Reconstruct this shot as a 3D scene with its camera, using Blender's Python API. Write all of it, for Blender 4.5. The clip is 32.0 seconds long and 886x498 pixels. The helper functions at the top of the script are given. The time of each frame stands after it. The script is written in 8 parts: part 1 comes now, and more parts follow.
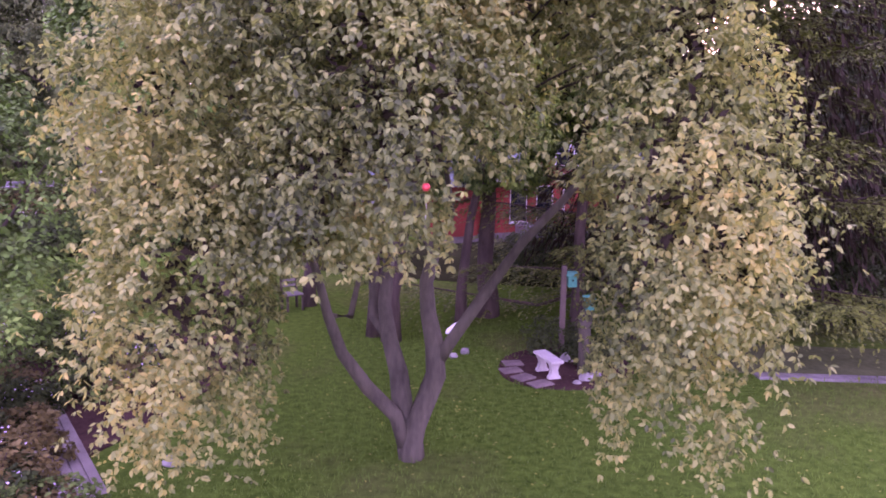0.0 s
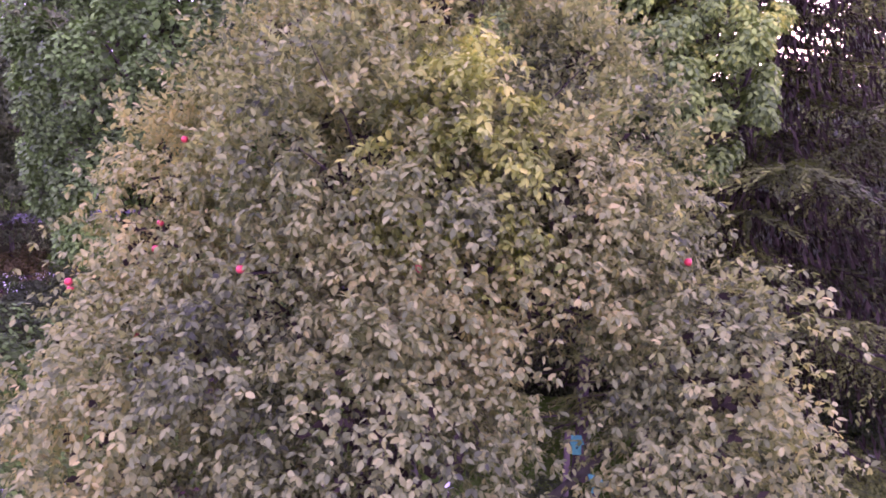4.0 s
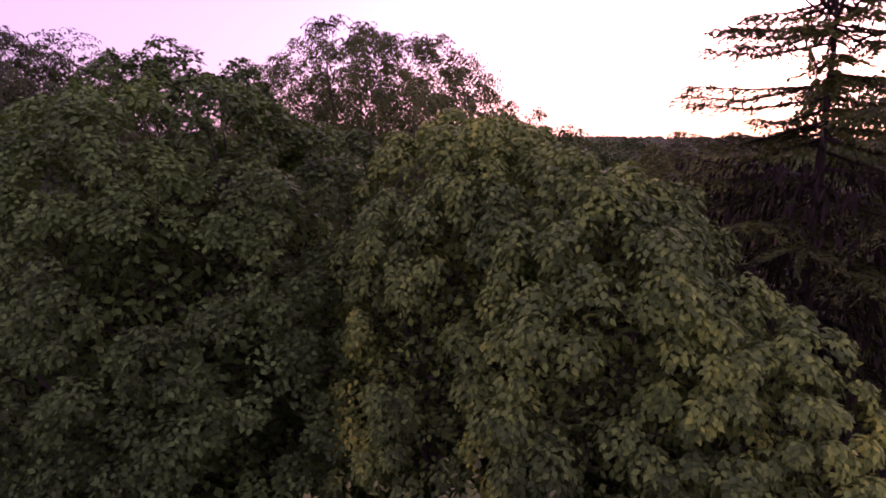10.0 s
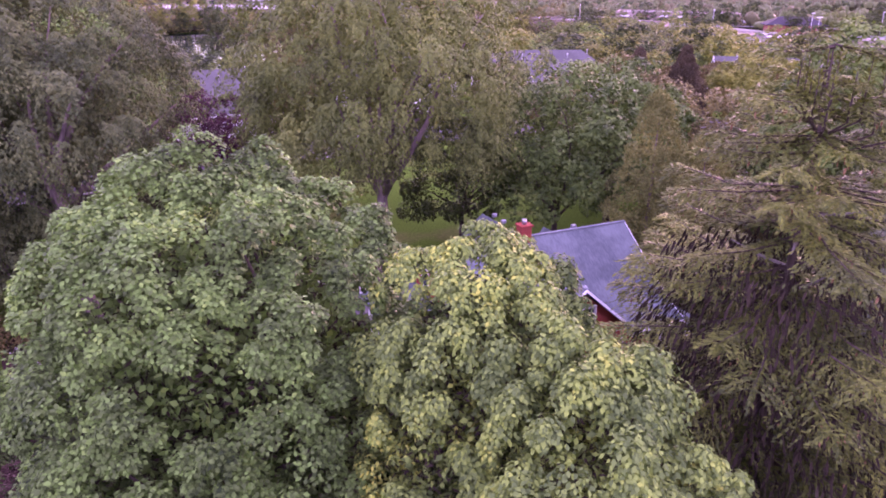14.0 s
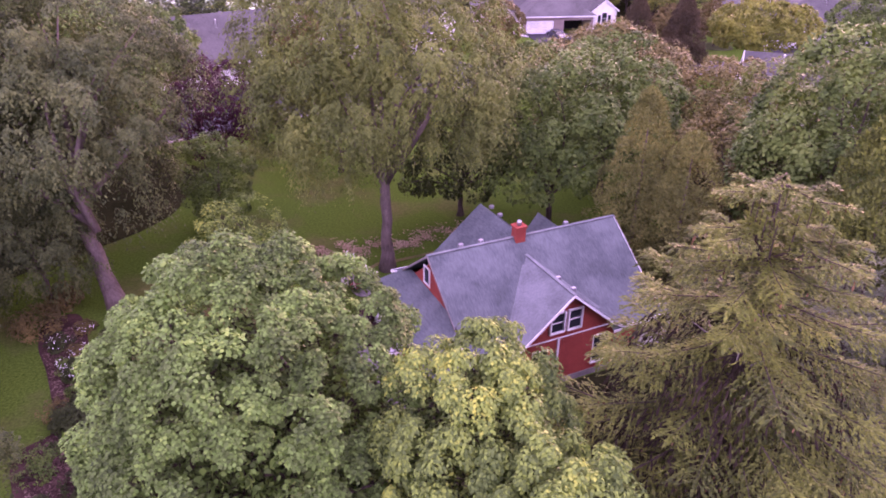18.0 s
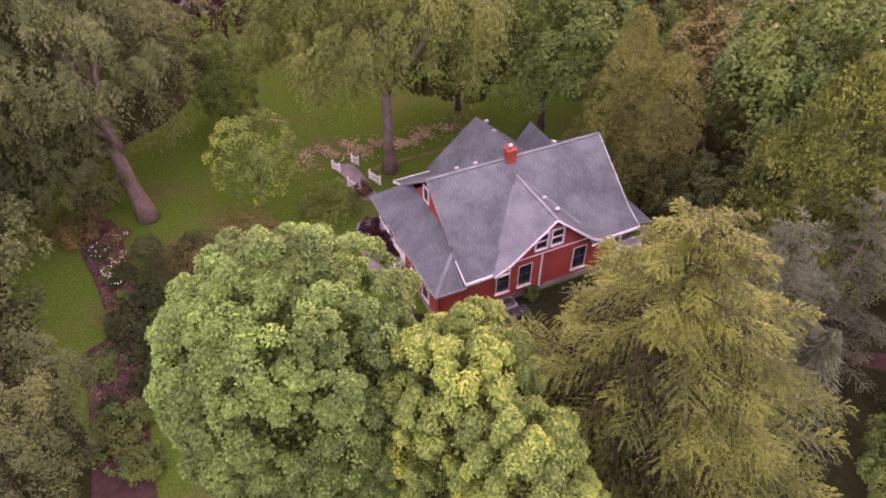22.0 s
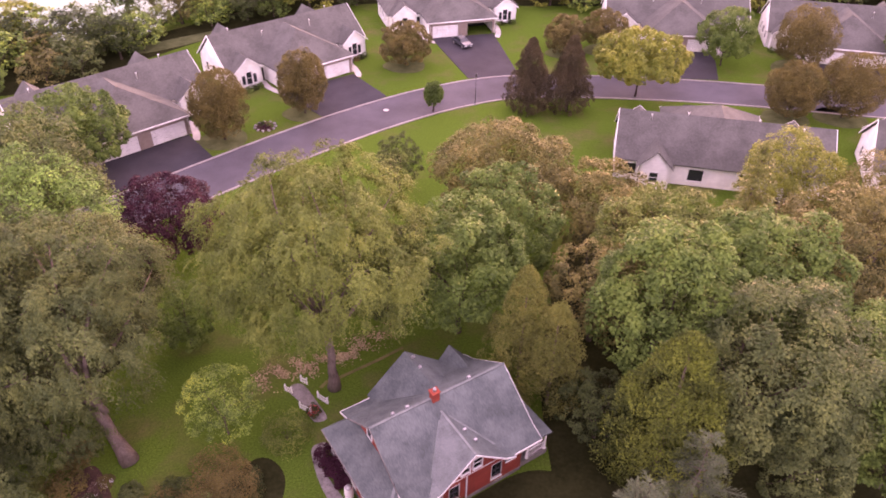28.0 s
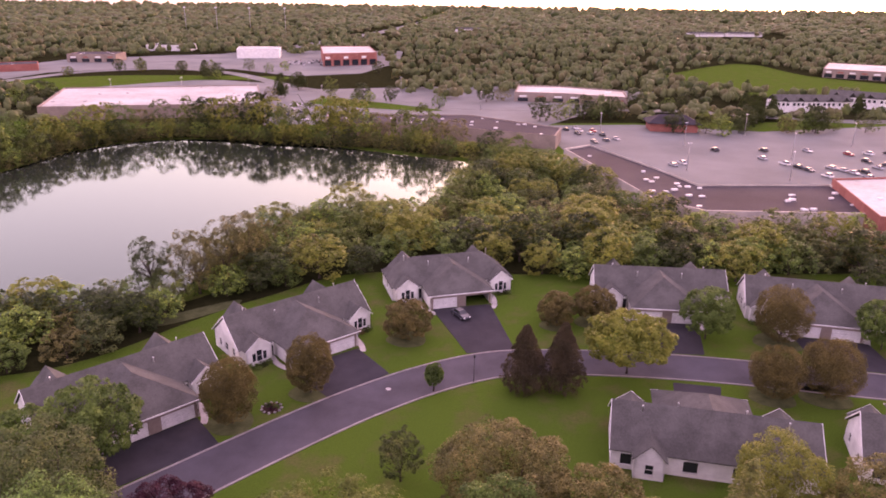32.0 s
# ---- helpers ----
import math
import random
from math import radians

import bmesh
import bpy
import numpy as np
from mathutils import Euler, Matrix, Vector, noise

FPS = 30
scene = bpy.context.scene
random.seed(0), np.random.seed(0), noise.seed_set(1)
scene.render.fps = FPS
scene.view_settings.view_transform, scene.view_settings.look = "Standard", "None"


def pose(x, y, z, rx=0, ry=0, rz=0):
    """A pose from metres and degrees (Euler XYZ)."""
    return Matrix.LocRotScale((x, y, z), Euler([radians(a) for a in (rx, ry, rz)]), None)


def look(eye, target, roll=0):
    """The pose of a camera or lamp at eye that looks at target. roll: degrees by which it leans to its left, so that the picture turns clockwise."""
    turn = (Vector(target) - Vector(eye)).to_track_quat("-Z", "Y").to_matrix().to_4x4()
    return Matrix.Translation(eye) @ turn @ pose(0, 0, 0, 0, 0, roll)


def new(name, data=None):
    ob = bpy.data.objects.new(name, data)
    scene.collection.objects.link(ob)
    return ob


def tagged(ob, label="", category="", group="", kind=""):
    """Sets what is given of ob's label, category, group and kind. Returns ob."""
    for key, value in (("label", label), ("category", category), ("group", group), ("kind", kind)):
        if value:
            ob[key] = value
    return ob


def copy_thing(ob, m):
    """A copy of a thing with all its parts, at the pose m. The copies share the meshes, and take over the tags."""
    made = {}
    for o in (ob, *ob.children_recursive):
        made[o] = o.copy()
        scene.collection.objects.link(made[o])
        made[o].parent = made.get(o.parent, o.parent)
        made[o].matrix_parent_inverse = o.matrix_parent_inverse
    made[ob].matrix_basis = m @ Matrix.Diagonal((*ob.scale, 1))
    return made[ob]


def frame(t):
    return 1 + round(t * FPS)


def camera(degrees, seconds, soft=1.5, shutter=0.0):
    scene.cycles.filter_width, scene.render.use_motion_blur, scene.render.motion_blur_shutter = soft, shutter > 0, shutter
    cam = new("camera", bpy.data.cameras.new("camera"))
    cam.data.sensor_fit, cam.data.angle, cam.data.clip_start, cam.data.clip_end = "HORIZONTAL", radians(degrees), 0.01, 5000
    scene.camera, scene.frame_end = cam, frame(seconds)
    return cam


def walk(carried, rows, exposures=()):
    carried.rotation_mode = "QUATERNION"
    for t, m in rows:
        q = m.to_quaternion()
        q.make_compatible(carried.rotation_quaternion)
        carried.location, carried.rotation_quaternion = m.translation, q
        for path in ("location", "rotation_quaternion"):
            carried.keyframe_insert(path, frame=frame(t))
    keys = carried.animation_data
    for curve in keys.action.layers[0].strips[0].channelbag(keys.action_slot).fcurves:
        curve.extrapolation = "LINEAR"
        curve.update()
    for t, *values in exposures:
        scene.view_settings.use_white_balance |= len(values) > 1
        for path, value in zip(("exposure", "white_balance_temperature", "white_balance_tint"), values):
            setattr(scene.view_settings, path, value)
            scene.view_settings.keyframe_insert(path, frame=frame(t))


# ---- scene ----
cam = camera(65.1, 32.0, soft=1.8)
PATH = [
    (0, (0.059, 2.812, 4.482), (0.059, 4.789, 4.176), 0.6),
    (0.5, (0.068, 2.909, 4.796), (0.066, 4.886, 4.49), 0.6),
    (1, (0.063, 3.032, 5.119), (0.061, 5.009, 4.814), 0.6),
    (1.5, (0.059, 3.175, 5.439), (0.058, 5.151, 5.134), 0.6),
    (2, (0.05, 3.333, 5.761), (0.051, 5.31, 5.457), 0.6),
    (2.5, (0.033, 3.519, 6.093), (0.035, 5.496, 5.79), 0.6),
    (4.5, (0.06, 4.442, 7.971), (0.072, 6.42, 7.669), 0.6),
    (5, (0.086, 4.705, 8.349), (0.097, 6.682, 8.048), 0.6),
    (5.5, (0.115, 5.037, 8.722), (0.12, 7.014, 8.421), 0.6),
    (6, (0.126, 5.412, 9.095), (0.129, 7.389, 8.792), 0.6),
    (6.5, (0.125, 5.82, 9.493), (0.126, 7.796, 9.187), 0.6),
    (7, (0.119, 6.223, 9.879), (0.122, 8.199, 9.571), 0.6),
    (7.5, (0.115, 6.67, 10.325), (0.12, 8.646, 10.016), 0.6),
    (8, (0.12, 7.146, 10.809), (0.123, 9.122, 10.498), 0.6),
    (8.5, (0.129, 7.566, 11.322), (0.13, 9.542, 11.01), 0.6),
    (9, (0.139, 7.753, 11.876), (0.139, 9.729, 11.565), 0.6),
    (9.5, (0.148, 7.833, 12.475), (0.148, 9.808, 12.164), 0.6),
    (10, (0.137, 7.843, 13.119), (0.14, 9.819, 12.808), 0.6),
    (10.5, (0.121, 7.835, 13.757), (0.125, 9.805, 13.407), 0.6),
    (11, (0.103, 7.815, 14.429), (0.108, 9.769, 14.0), 0.6),
    (11.5, (0.082, 7.809, 15.113), (0.088, 9.743, 14.601), 0.6),
    (12, (0.068, 7.785, 15.762), (0.074, 9.7, 15.187), 0.6),
    (12.5, (0.063, 7.748, 16.414), (0.068, 9.649, 15.792), 0.6),
    (13, (0.064, 7.689, 17.058), (0.066, 9.577, 16.398), 0.6),
    (13.5, (0.059, 7.561, 17.673), (0.054, 9.439, 16.984), 0.6),
    (14, (0.042, 7.479, 18.28), (0.033, 9.35, 17.572), 0.6),
    (14.5, (0.012, 7.421, 18.911), (0.003, 9.283, 18.182), 0.6),
    (15, (-0.025, 7.356, 19.515), (-0.034, 9.211, 18.766), 0.6),
    (15.5, (-0.061, 7.321, 20.113), (-0.069, 9.169, 19.348), 0.6),
    (17.5, (-0.089, 7.032, 22.731), (-0.094, 8.833, 21.861), 0.6),
    (18, (-0.083, 7.019, 23.426), (-0.085, 8.786, 22.489), 0.6),
    (18.5, (-0.083, 6.995, 24.143), (-0.084, 8.726, 23.141), 0.6),
    (19, (-0.083, 6.941, 24.883), (-0.083, 8.634, 23.817), 0.6),
    (19.5, (-0.08, 6.876, 25.651), (-0.078, 8.528, 24.524), 0.6),
    (20, (-0.072, 6.792, 26.449), (-0.07, 8.404, 25.266), 0.6),
    (20.5, (-0.064, 6.684, 27.282), (-0.062, 8.259, 26.049), 0.6),
    (21, (-0.051, 6.581, 28.143), (-0.048, 8.125, 26.871), 0.6),
    (21.5, (-0.023, 6.499, 29.01), (-0.021, 8.014, 27.703), 0.6),
    (22, (0.024, 6.447, 29.863), (0.026, 7.934, 28.525), 0.6),
    (22.5, (0.081, 6.422, 30.736), (0.082, 7.884, 29.371), 0.7),
    (23, (0.137, 6.387, 31.667), (0.138, 7.834, 30.287), 0.7),
    (23.5, (0.186, 6.319, 32.672), (0.185, 7.768, 31.294), 0.7),
    (24, (0.223, 6.236, 33.736), (0.22, 7.705, 32.379), 0.7),
    (24.5, (0.249, 6.164, 34.858), (0.316, 7.653, 33.523), 0.7),
    (25.3, (0.18, 6.174, 37.128), (0.344, 7.667, 35.807), 0.8),
    (26.5, (0.076, 6.189, 41.158), (0.269, 7.687, 39.847), 0.8),
    (27, (0.042, 6.249, 42.774), (0.238, 7.765, 41.485), 0.8),
    (27.5, (0.012, 6.351, 44.381), (0.213, 7.894, 43.125), 0.8),
    (28, (-0.014, 6.529, 45.954), (0.193, 8.113, 44.751), 0.8),
    (28.5, (-0.037, 6.779, 47.474), (0.176, 8.406, 46.33), 0.8),
    (29, (-0.06, 7.066, 48.935), (0.157, 8.734, 47.854), 0.8),
    (29.5, (-0.081, 7.299, 50.341), (0.141, 9.006, 49.322), 0.8),
    (30, (-0.1, 7.441, 51.693), (0.126, 9.185, 50.739), 0.8),
    (30.5, (-0.116, 7.485, 53.0), (0.113, 9.265, 52.117), 0.8),
    (31, (-0.129, 7.449, 54.278), (0.104, 9.261, 53.464), 0.8),
    (31.5, (-0.137, 7.376, 55.55), (0.098, 9.218, 54.809), 0.8),
    (32, (-0.144, 7.296, 56.822), (0.093, 9.166, 56.154), 0.8),
]
EXPOSURES = [(0, 3.4, 5900, 107), (2, 3.65, 5750, 114), (3.5, 3.4, 5700, 118), (5, 3.05, 5750, 124), (7, 2.85, 5900, 138), (8, 2.6, 6000, 138), (9, 2.0, 6200, 130), (10, 0.55, 6300, 118), (10.6, -0.1, 6400, 96), (11.4, -0.15, 6400, 98), (12.2, 1.65, 6100, 118), (13.2, 2.95, 5900, 116), (15, 3.0, 6000, 106), (18, 3.0, 6300, 104), (20, 3.05, 6700, 98), (22, 3.1, 7500, 72), (24, 3.3, 8600, 60), (27, 3.2, 7900, 78), (30, 2.55, 7600, 74), (32, 2.05, 7400, 78)]
walk(cam, [(t, look(eye, target, roll)) for t, eye, target, roll in PATH], EXPOSURES)

# ---- daylight: a low evening sun beyond the trees, under a clear pale sky ----
SUN_AZ, SUN_EL = radians(30.0), radians(2.6)
to_sun = Vector((math.sin(SUN_AZ) * math.cos(SUN_EL), math.cos(SUN_AZ) * math.cos(SUN_EL), math.sin(SUN_EL)))
world = bpy.data.worlds.new("evening_sky")
scene.world = world
world.use_nodes = True
wn = world.node_tree
sky = wn.nodes.new("ShaderNodeTexSky")
sky.sky_type, sky.sun_disc = "NISHITA", False
sky.sun_elevation, sky.sun_rotation = radians(13.0), SUN_AZ
sky.altitude, sky.air_density, sky.dust_density, sky.ozone_density = 200, 1.2, 2.4, 1.0
back = wn.nodes["Background"]
veil = wn.nodes.new("ShaderNodeMix")
veil.data_type, veil.blend_type = "RGBA", "ADD"
veil.inputs[0].default_value, veil.inputs[7].default_value = 1.0, (3.0, 2.9, 2.95, 1)
wn.links.new(sky.outputs[0], veil.inputs[6])
wn.links.new(veil.outputs[2], back.inputs[0])
back.inputs[1].default_value = 0.08
sun_data = bpy.data.lights.new("sun", "SUN")
sun_data.energy, sun_data.angle, sun_data.color = 0.04, radians(3.0), (1.0, 0.62, 0.36)
sun_lamp = new("sun", sun_data)
sun_lamp.matrix_world = look(to_sun * 300, (0, 0, 0))


# ---- materials ----
def nodes_of(name):
    m = bpy.data.materials.new(name)
    m.use_nodes = True
    return m, m.node_tree.nodes, m.node_tree.links


def mixed(nodes, links, kind, fac, a, b):
    n = nodes.new("ShaderNodeMix")
    n.data_type, n.blend_type = "RGBA", kind
    for socket, value in ((n.inputs[0], fac), (n.inputs[6], a), (n.inputs[7], b)):
        if isinstance(value, bpy.types.NodeSocket):
            links.new(value, socket)
        elif isinstance(value, (int, float)):
            socket.default_value = value
        else:
            socket.default_value = (*value, 1)
    return n.outputs[2]


def noise_of(nodes, links, scale, detail=4.0, stretch=None, rough=0.6):
    co = nodes.new("ShaderNodeTexCoord")
    n = nodes.new("ShaderNodeTexNoise")
    n.inputs["Scale"].default_value, n.inputs["Detail"].default_value, n.inputs["Roughness"].default_value = scale, detail, rough
    if stretch:
        mp = nodes.new("ShaderNodeMapping")
        mp.inputs["Scale"].default_value = stretch
        links.new(co.outputs["Object"], mp.inputs[0])
        links.new(mp.outputs[0], n.inputs[0])
    else:
        links.new(co.outputs["Object"], n.inputs[0])
    return n.outputs[0]


def ramp_of(nodes, links, fac, stops):
    r = nodes.new("ShaderNodeValToRGB")
    links.new(fac, r.inputs[0])
    while len(r.color_ramp.elements) < len(stops):
        r.color_ramp.elements.new(0.5)
    for e, (pos, col) in zip(r.color_ramp.elements, stops):
        e.position, e.color = pos, (*col, 1)
    return r.outputs[0]


def surface(name, dark, light, grain=6.0, patch=0.6, rough=0.85, bump=0.3, metal=0.0, stretch=None, each=0.0, spec=0.15, bump_scale=None):
    """A matt or glossy surface whose colour wanders between two tones at two scales; each: how far single pieces differ."""
    m, nodes, links = nodes_of(name)
    p = nodes["Principled BSDF"]
    fine = noise_of(nodes, links, grain, 6.0, stretch)
    wide = noise_of(nodes, links, patch, 3.0)
    a = ramp_of(nodes, links, fine, [(0.3, dark), (0.7, light)])
    b = ramp_of(nodes, links, wide, [(0.35, [c * 0.78 for c in dark]), (0.65, [min(1, c * 1.06) for c in light])])
    col = mixed(nodes, links, "MIX", 0.45, a, b)
    if each:
        info = nodes.new("ShaderNodeObjectInfo")
        tone = ramp_of(nodes, links, info.outputs["Random"], [(0.0, (1 - each,) * 3), (1.0, (1.0,) * 3)])
        col = mixed(nodes, links, "MULTIPLY", 1.0, col, tone)
    links.new(col, p.inputs["Base Color"])
    p.inputs["Roughness"].default_value, p.inputs["Metallic"].default_value = rough, metal
    p.inputs["Specular IOR Level"].default_value = spec
    if bump:
        bn = nodes.new("ShaderNodeBump")
        bn.inputs["Strength"].default_value, bn.inputs["Distance"].default_value = bump, 0.02
        links.new(noise_of(nodes, links, bump_scale or grain * 2.0, 6.0, stretch), bn.inputs["Height"])
        links.new(bn.outputs[0], p.inputs["Normal"])
    return m


def foliage(name, tones, through_light=0.15, rough=0.55, spec=0.1, patch=0.35, gain=1.3, each=0.32):
    """Leaves: each leaf takes its own tone, drifting in wide patches, and lets some light through."""
    m, nodes, links = nodes_of(name)
    p, out = nodes["Principled BSDF"], nodes["Material Output"]
    geo = nodes.new("ShaderNodeNewGeometry")
    wide = noise_of(nodes, links, patch, 3.0)
    add = nodes.new("ShaderNodeMath")
    add.operation = "MULTIPLY_ADD"
    links.new(geo.outputs["Random Per Island"], add.inputs[0])
    add.inputs[1].default_value = each
    sub = nodes.new("ShaderNodeMath")
    sub.operation = "MULTIPLY_ADD"
    links.new(wide, sub.inputs[0])
    sub.inputs[1].default_value, sub.inputs[2].default_value = gain, 0.45 - each * 0.5 - gain * 0.5
    links.new(sub.outputs[0], add.inputs[2])
    steps = len(tones) - 1
    col = ramp_of(nodes, links, add.outputs[0], [(i / steps, c) for i, c in enumerate(tones)])
    links.new(col, p.inputs["Base Color"])
    p.inputs["Roughness"].default_value, p.inputs["Specular IOR Level"].default_value = rough, spec
    tr = nodes.new("ShaderNodeBsdfTranslucent")
    links.new(mixed(nodes, links, "MULTIPLY", 1.0, col, (1.3, 1.35, 0.7)), tr.inputs[0])
    mix = nodes.new("ShaderNodeMixShader")
    mix.inputs[0].default_value = through_light
    links.new(p.outputs[0], mix.inputs[1])
    links.new(tr.outputs[0], mix.inputs[2])
    links.new(mix.outputs[0], out.inputs[0])
    return m


LEAF_APPLE = foliage("apple_leaf", [(0.052, 0.065, 0.035), (0.132, 0.168, 0.064), (0.235, 0.268, 0.098), (0.335, 0.34, 0.12), (0.44, 0.375, 0.115)], 0.4, patch=0.55, gain=1.7, each=0.55)
LEAF_TURNING = foliage("turning_apple_leaf", [(0.1, 0.15, 0.035), (0.22, 0.27, 0.06), (0.33, 0.37, 0.075), (0.43, 0.4, 0.085)], 0.35, patch=0.8, each=0.6)
LEAF_MAPLE = foliage("maple_leaf", [(0.016, 0.034, 0.01), (0.0754, 0.127, 0.0338), (0.128, 0.248, 0.054), (0.255, 0.4, 0.085)], gain=1.6, each=0.5)
LEAF_LINDEN = foliage("linden_leaf", [(0.024, 0.05, 0.014), (0.095, 0.155, 0.04), (0.21, 0.315, 0.058), (0.54, 0.56, 0.08)], gain=1.75, each=0.45)
LEAF_ELM = foliage("elm_leaf", [(0.03, 0.045, 0.0131), (0.076, 0.108, 0.026), (0.138, 0.178, 0.04), (0.21, 0.228, 0.05)])
LEAF_WILLOW = foliage("willow_leaf", [(0.0225, 0.0355, 0.016), (0.055, 0.08, 0.029), (0.108, 0.137, 0.044), (0.168, 0.188, 0.054)])
LEAF_OAK = foliage("oak_leaf", [(0.0311, 0.0352, 0.0131), (0.0936, 0.0966, 0.0327), (0.183, 0.161, 0.0513), (0.256, 0.204, 0.0641)])
LEAF_GREEN = foliage("green_leaf", [(0.018, 0.0372, 0.0102), (0.0595, 0.106, 0.025), (0.121, 0.193, 0.0426), (0.191, 0.262, 0.0562)])
LEAF_YELLOW = foliage("yellowing_leaf", [(0.0484, 0.0608, 0.0131), (0.125, 0.15, 0.028), (0.215, 0.236, 0.04), (0.31, 0.31, 0.05)])
CANOPY_GREEN = foliage("green_canopy", [(0.075, 0.092, 0.042), (0.108, 0.13, 0.056), (0.138, 0.162, 0.066), (0.178, 0.2, 0.078)], patch=0.03, gain=1.1)
CANOPY_BROWN = foliage("brown_canopy", [(0.08, 0.084, 0.044), (0.115, 0.116, 0.056), (0.15, 0.145, 0.066), (0.19, 0.176, 0.076)], patch=0.03, gain=1.1)
LEAF_PURPLE = foliage("purple_leaf", [(0.0162, 0.0052, 0.01), (0.0384, 0.011, 0.0206), (0.0678, 0.02, 0.033), (0.0904, 0.028, 0.0385)], 0.2)
LEAF_RUSSET = foliage("russet_leaf", [(0.0367, 0.035, 0.0143), (0.0913, 0.08, 0.029), (0.165, 0.132, 0.0435), (0.23, 0.168, 0.052)])
LEAF_ROSE = foliage("bronzed_needle", [(0.026, 0.022, 0.014), (0.062, 0.05, 0.03), (0.105, 0.082, 0.047), (0.15, 0.115, 0.062)])
NEEDLE_SPRUCE = foliage("spruce_needle", [(0.0199, 0.0299, 0.0116), (0.058, 0.08, 0.021), (0.155, 0.195, 0.036), (0.3, 0.33, 0.058)], 0.15)
NEEDLE_GREY = foliage("grey_needle", [(0.022, 0.031, 0.018), (0.058, 0.078, 0.044), (0.11, 0.138, 0.078), (0.18, 0.20, 0.11)], 0.12)
NEEDLE_CEDAR = foliage("cedar_spray", [(0.034, 0.046, 0.015), (0.105, 0.125, 0.036), (0.185, 0.195, 0.052), (0.28, 0.255, 0.066)], 0.15)
LEAF_SHRUB = foliage("shrub_leaf", [(0.011, 0.0203, 0.00866), (0.0316, 0.0486, 0.0172), (0.0584, 0.0832, 0.0267), (0.0957, 0.104, 0.0334)], 0.25)
GRASS = foliage("grass_blade", [(0.0339, 0.0728, 0.0121), (0.0621, 0.125, 0.0183), (0.0904, 0.161, 0.0253), (0.147, 0.177, 0.0506)], 0.35)
BARK = surface("grey_brown_bark", (0.06, 0.047, 0.04), (0.19, 0.15, 0.128), 9, 0.8, 0.95, 0.9, stretch=(1, 1, 0.25))
BARK_DARK = surface("dark_bark", (0.035, 0.026, 0.022), (0.10, 0.075, 0.062), 9, 0.8, 0.95, 0.9, stretch=(1, 1, 0.25))
BARK_PINK = surface("pinkish_bark", (0.036, 0.034, 0.026), (0.118, 0.106, 0.08), 10, 1.2, 0.95, 0.9, stretch=(1, 1, 0.2))
# dark brown that puts the shade of crown interiors into colour
SHADETWIG = surface("shade_dark_twig", (0.022, 0.018, 0.012), (0.05, 0.038, 0.027), 9, 0.8, 0.95, 0.0, spec=0.02)
CONE = surface("spruce_cone_scales", (0.16, 0.09, 0.045), (0.3, 0.18, 0.09), 30, 4, 0.8, 0.2, each=0.3)
APPLE_RED = surface("ripe_apple_skin", (0.45, 0.02, 0.03), (0.62, 0.07, 0.06), 14, 4, 0.35, 0.0, spec=0.5)
BRICK = surface("red_painted_brick", (0.23, 0.045, 0.03), (0.36, 0.075, 0.05), 14, 0.7, 0.8, 0.25)
SHINGLE_FLAT = surface("weathered_grey_roofing", (0.056, 0.075, 0.075), (0.138, 0.168, 0.166), 9, 0.5, 0.9, 0.45, stretch=(1.6, 0.35, 0.35), bump_scale=18)
# for worn ridges and valleys, and for light painted on the west gable slope
SHINGLE_PALE = surface("pale_worn_lit_roofing", (0.1, 0.122, 0.12), (0.192, 0.22, 0.215), 9, 0.8, 0.9, 0.45, bump_scale=18)
SHINGLE_VILLA = surface("brown_grey_shingle", (0.064, 0.065, 0.06), (0.12, 0.121, 0.112), 4, 0.35, 0.9, 0.35)
WHITE = surface("white_paint", (0.66, 0.66, 0.65), (0.82, 0.82, 0.80), 5, 1.0, 0.55, 0.05)
SIDING = surface("white_siding", (0.68, 0.68, 0.65), (0.83, 0.83, 0.80), 3, 0.5, 0.65, 0.1, stretch=(0.2, 0.2, 3))
STONE = surface("fieldstone", (0.20, 0.19, 0.185), (0.42, 0.40, 0.38), 7, 1.5, 0.9, 0.6, each=0.35)
STONE_DARK = surface("grey_foundation_stone", (0.10, 0.095, 0.09), (0.25, 0.235, 0.225), 7, 1.5, 0.9, 0.6)
DRYGRASS = surface("dry_grass", (0.075, 0.085, 0.03), (0.16, 0.145, 0.065), 8, 0.7, 0.95, 0.7, spec=0.0)
KERBSTONE = surface("weathered_kerb_concrete", (0.2, 0.185, 0.18), (0.31, 0.29, 0.28), 8, 0.5, 0.9, 0.3, spec=0.05)
CONCRETE = surface("pale_concrete", (0.33, 0.31, 0.30), (0.50, 0.48, 0.46), 8, 0.5, 0.9, 0.3)
ASPHALT = surface("street_asphalt", (0.056, 0.055, 0.063), (0.097, 0.094, 0.108), 12, 0.12, 0.85, 0.3, spec=0.08)
DRIVE = surface("fresh_black_asphalt", (0.028, 0.027, 0.032), (0.05, 0.048, 0.056), 12, 0.2, 0.85, 0.3, spec=0.08)
LOT = surface("worn_parking_asphalt", (0.132, 0.142, 0.136), (0.202, 0.216, 0.208), 2, 0.03, 0.9, 0.1, spec=0.08)
FLATROOF = surface("dark_roof_membrane", (0.032, 0.028, 0.036), (0.06, 0.054, 0.064), 1.5, 0.05, 0.85, 0.1, spec=0.08)
WHITEROOF = surface("pale_roof_membrane", (0.31, 0.31, 0.29), (0.53, 0.53, 0.50), 0.6, 0.04, 0.8, 0.1)
CREAMWALL = surface("cream_masonry", (0.4, 0.36, 0.31), (0.55, 0.5, 0.44), 2, 0.2, 0.85, 0.2)
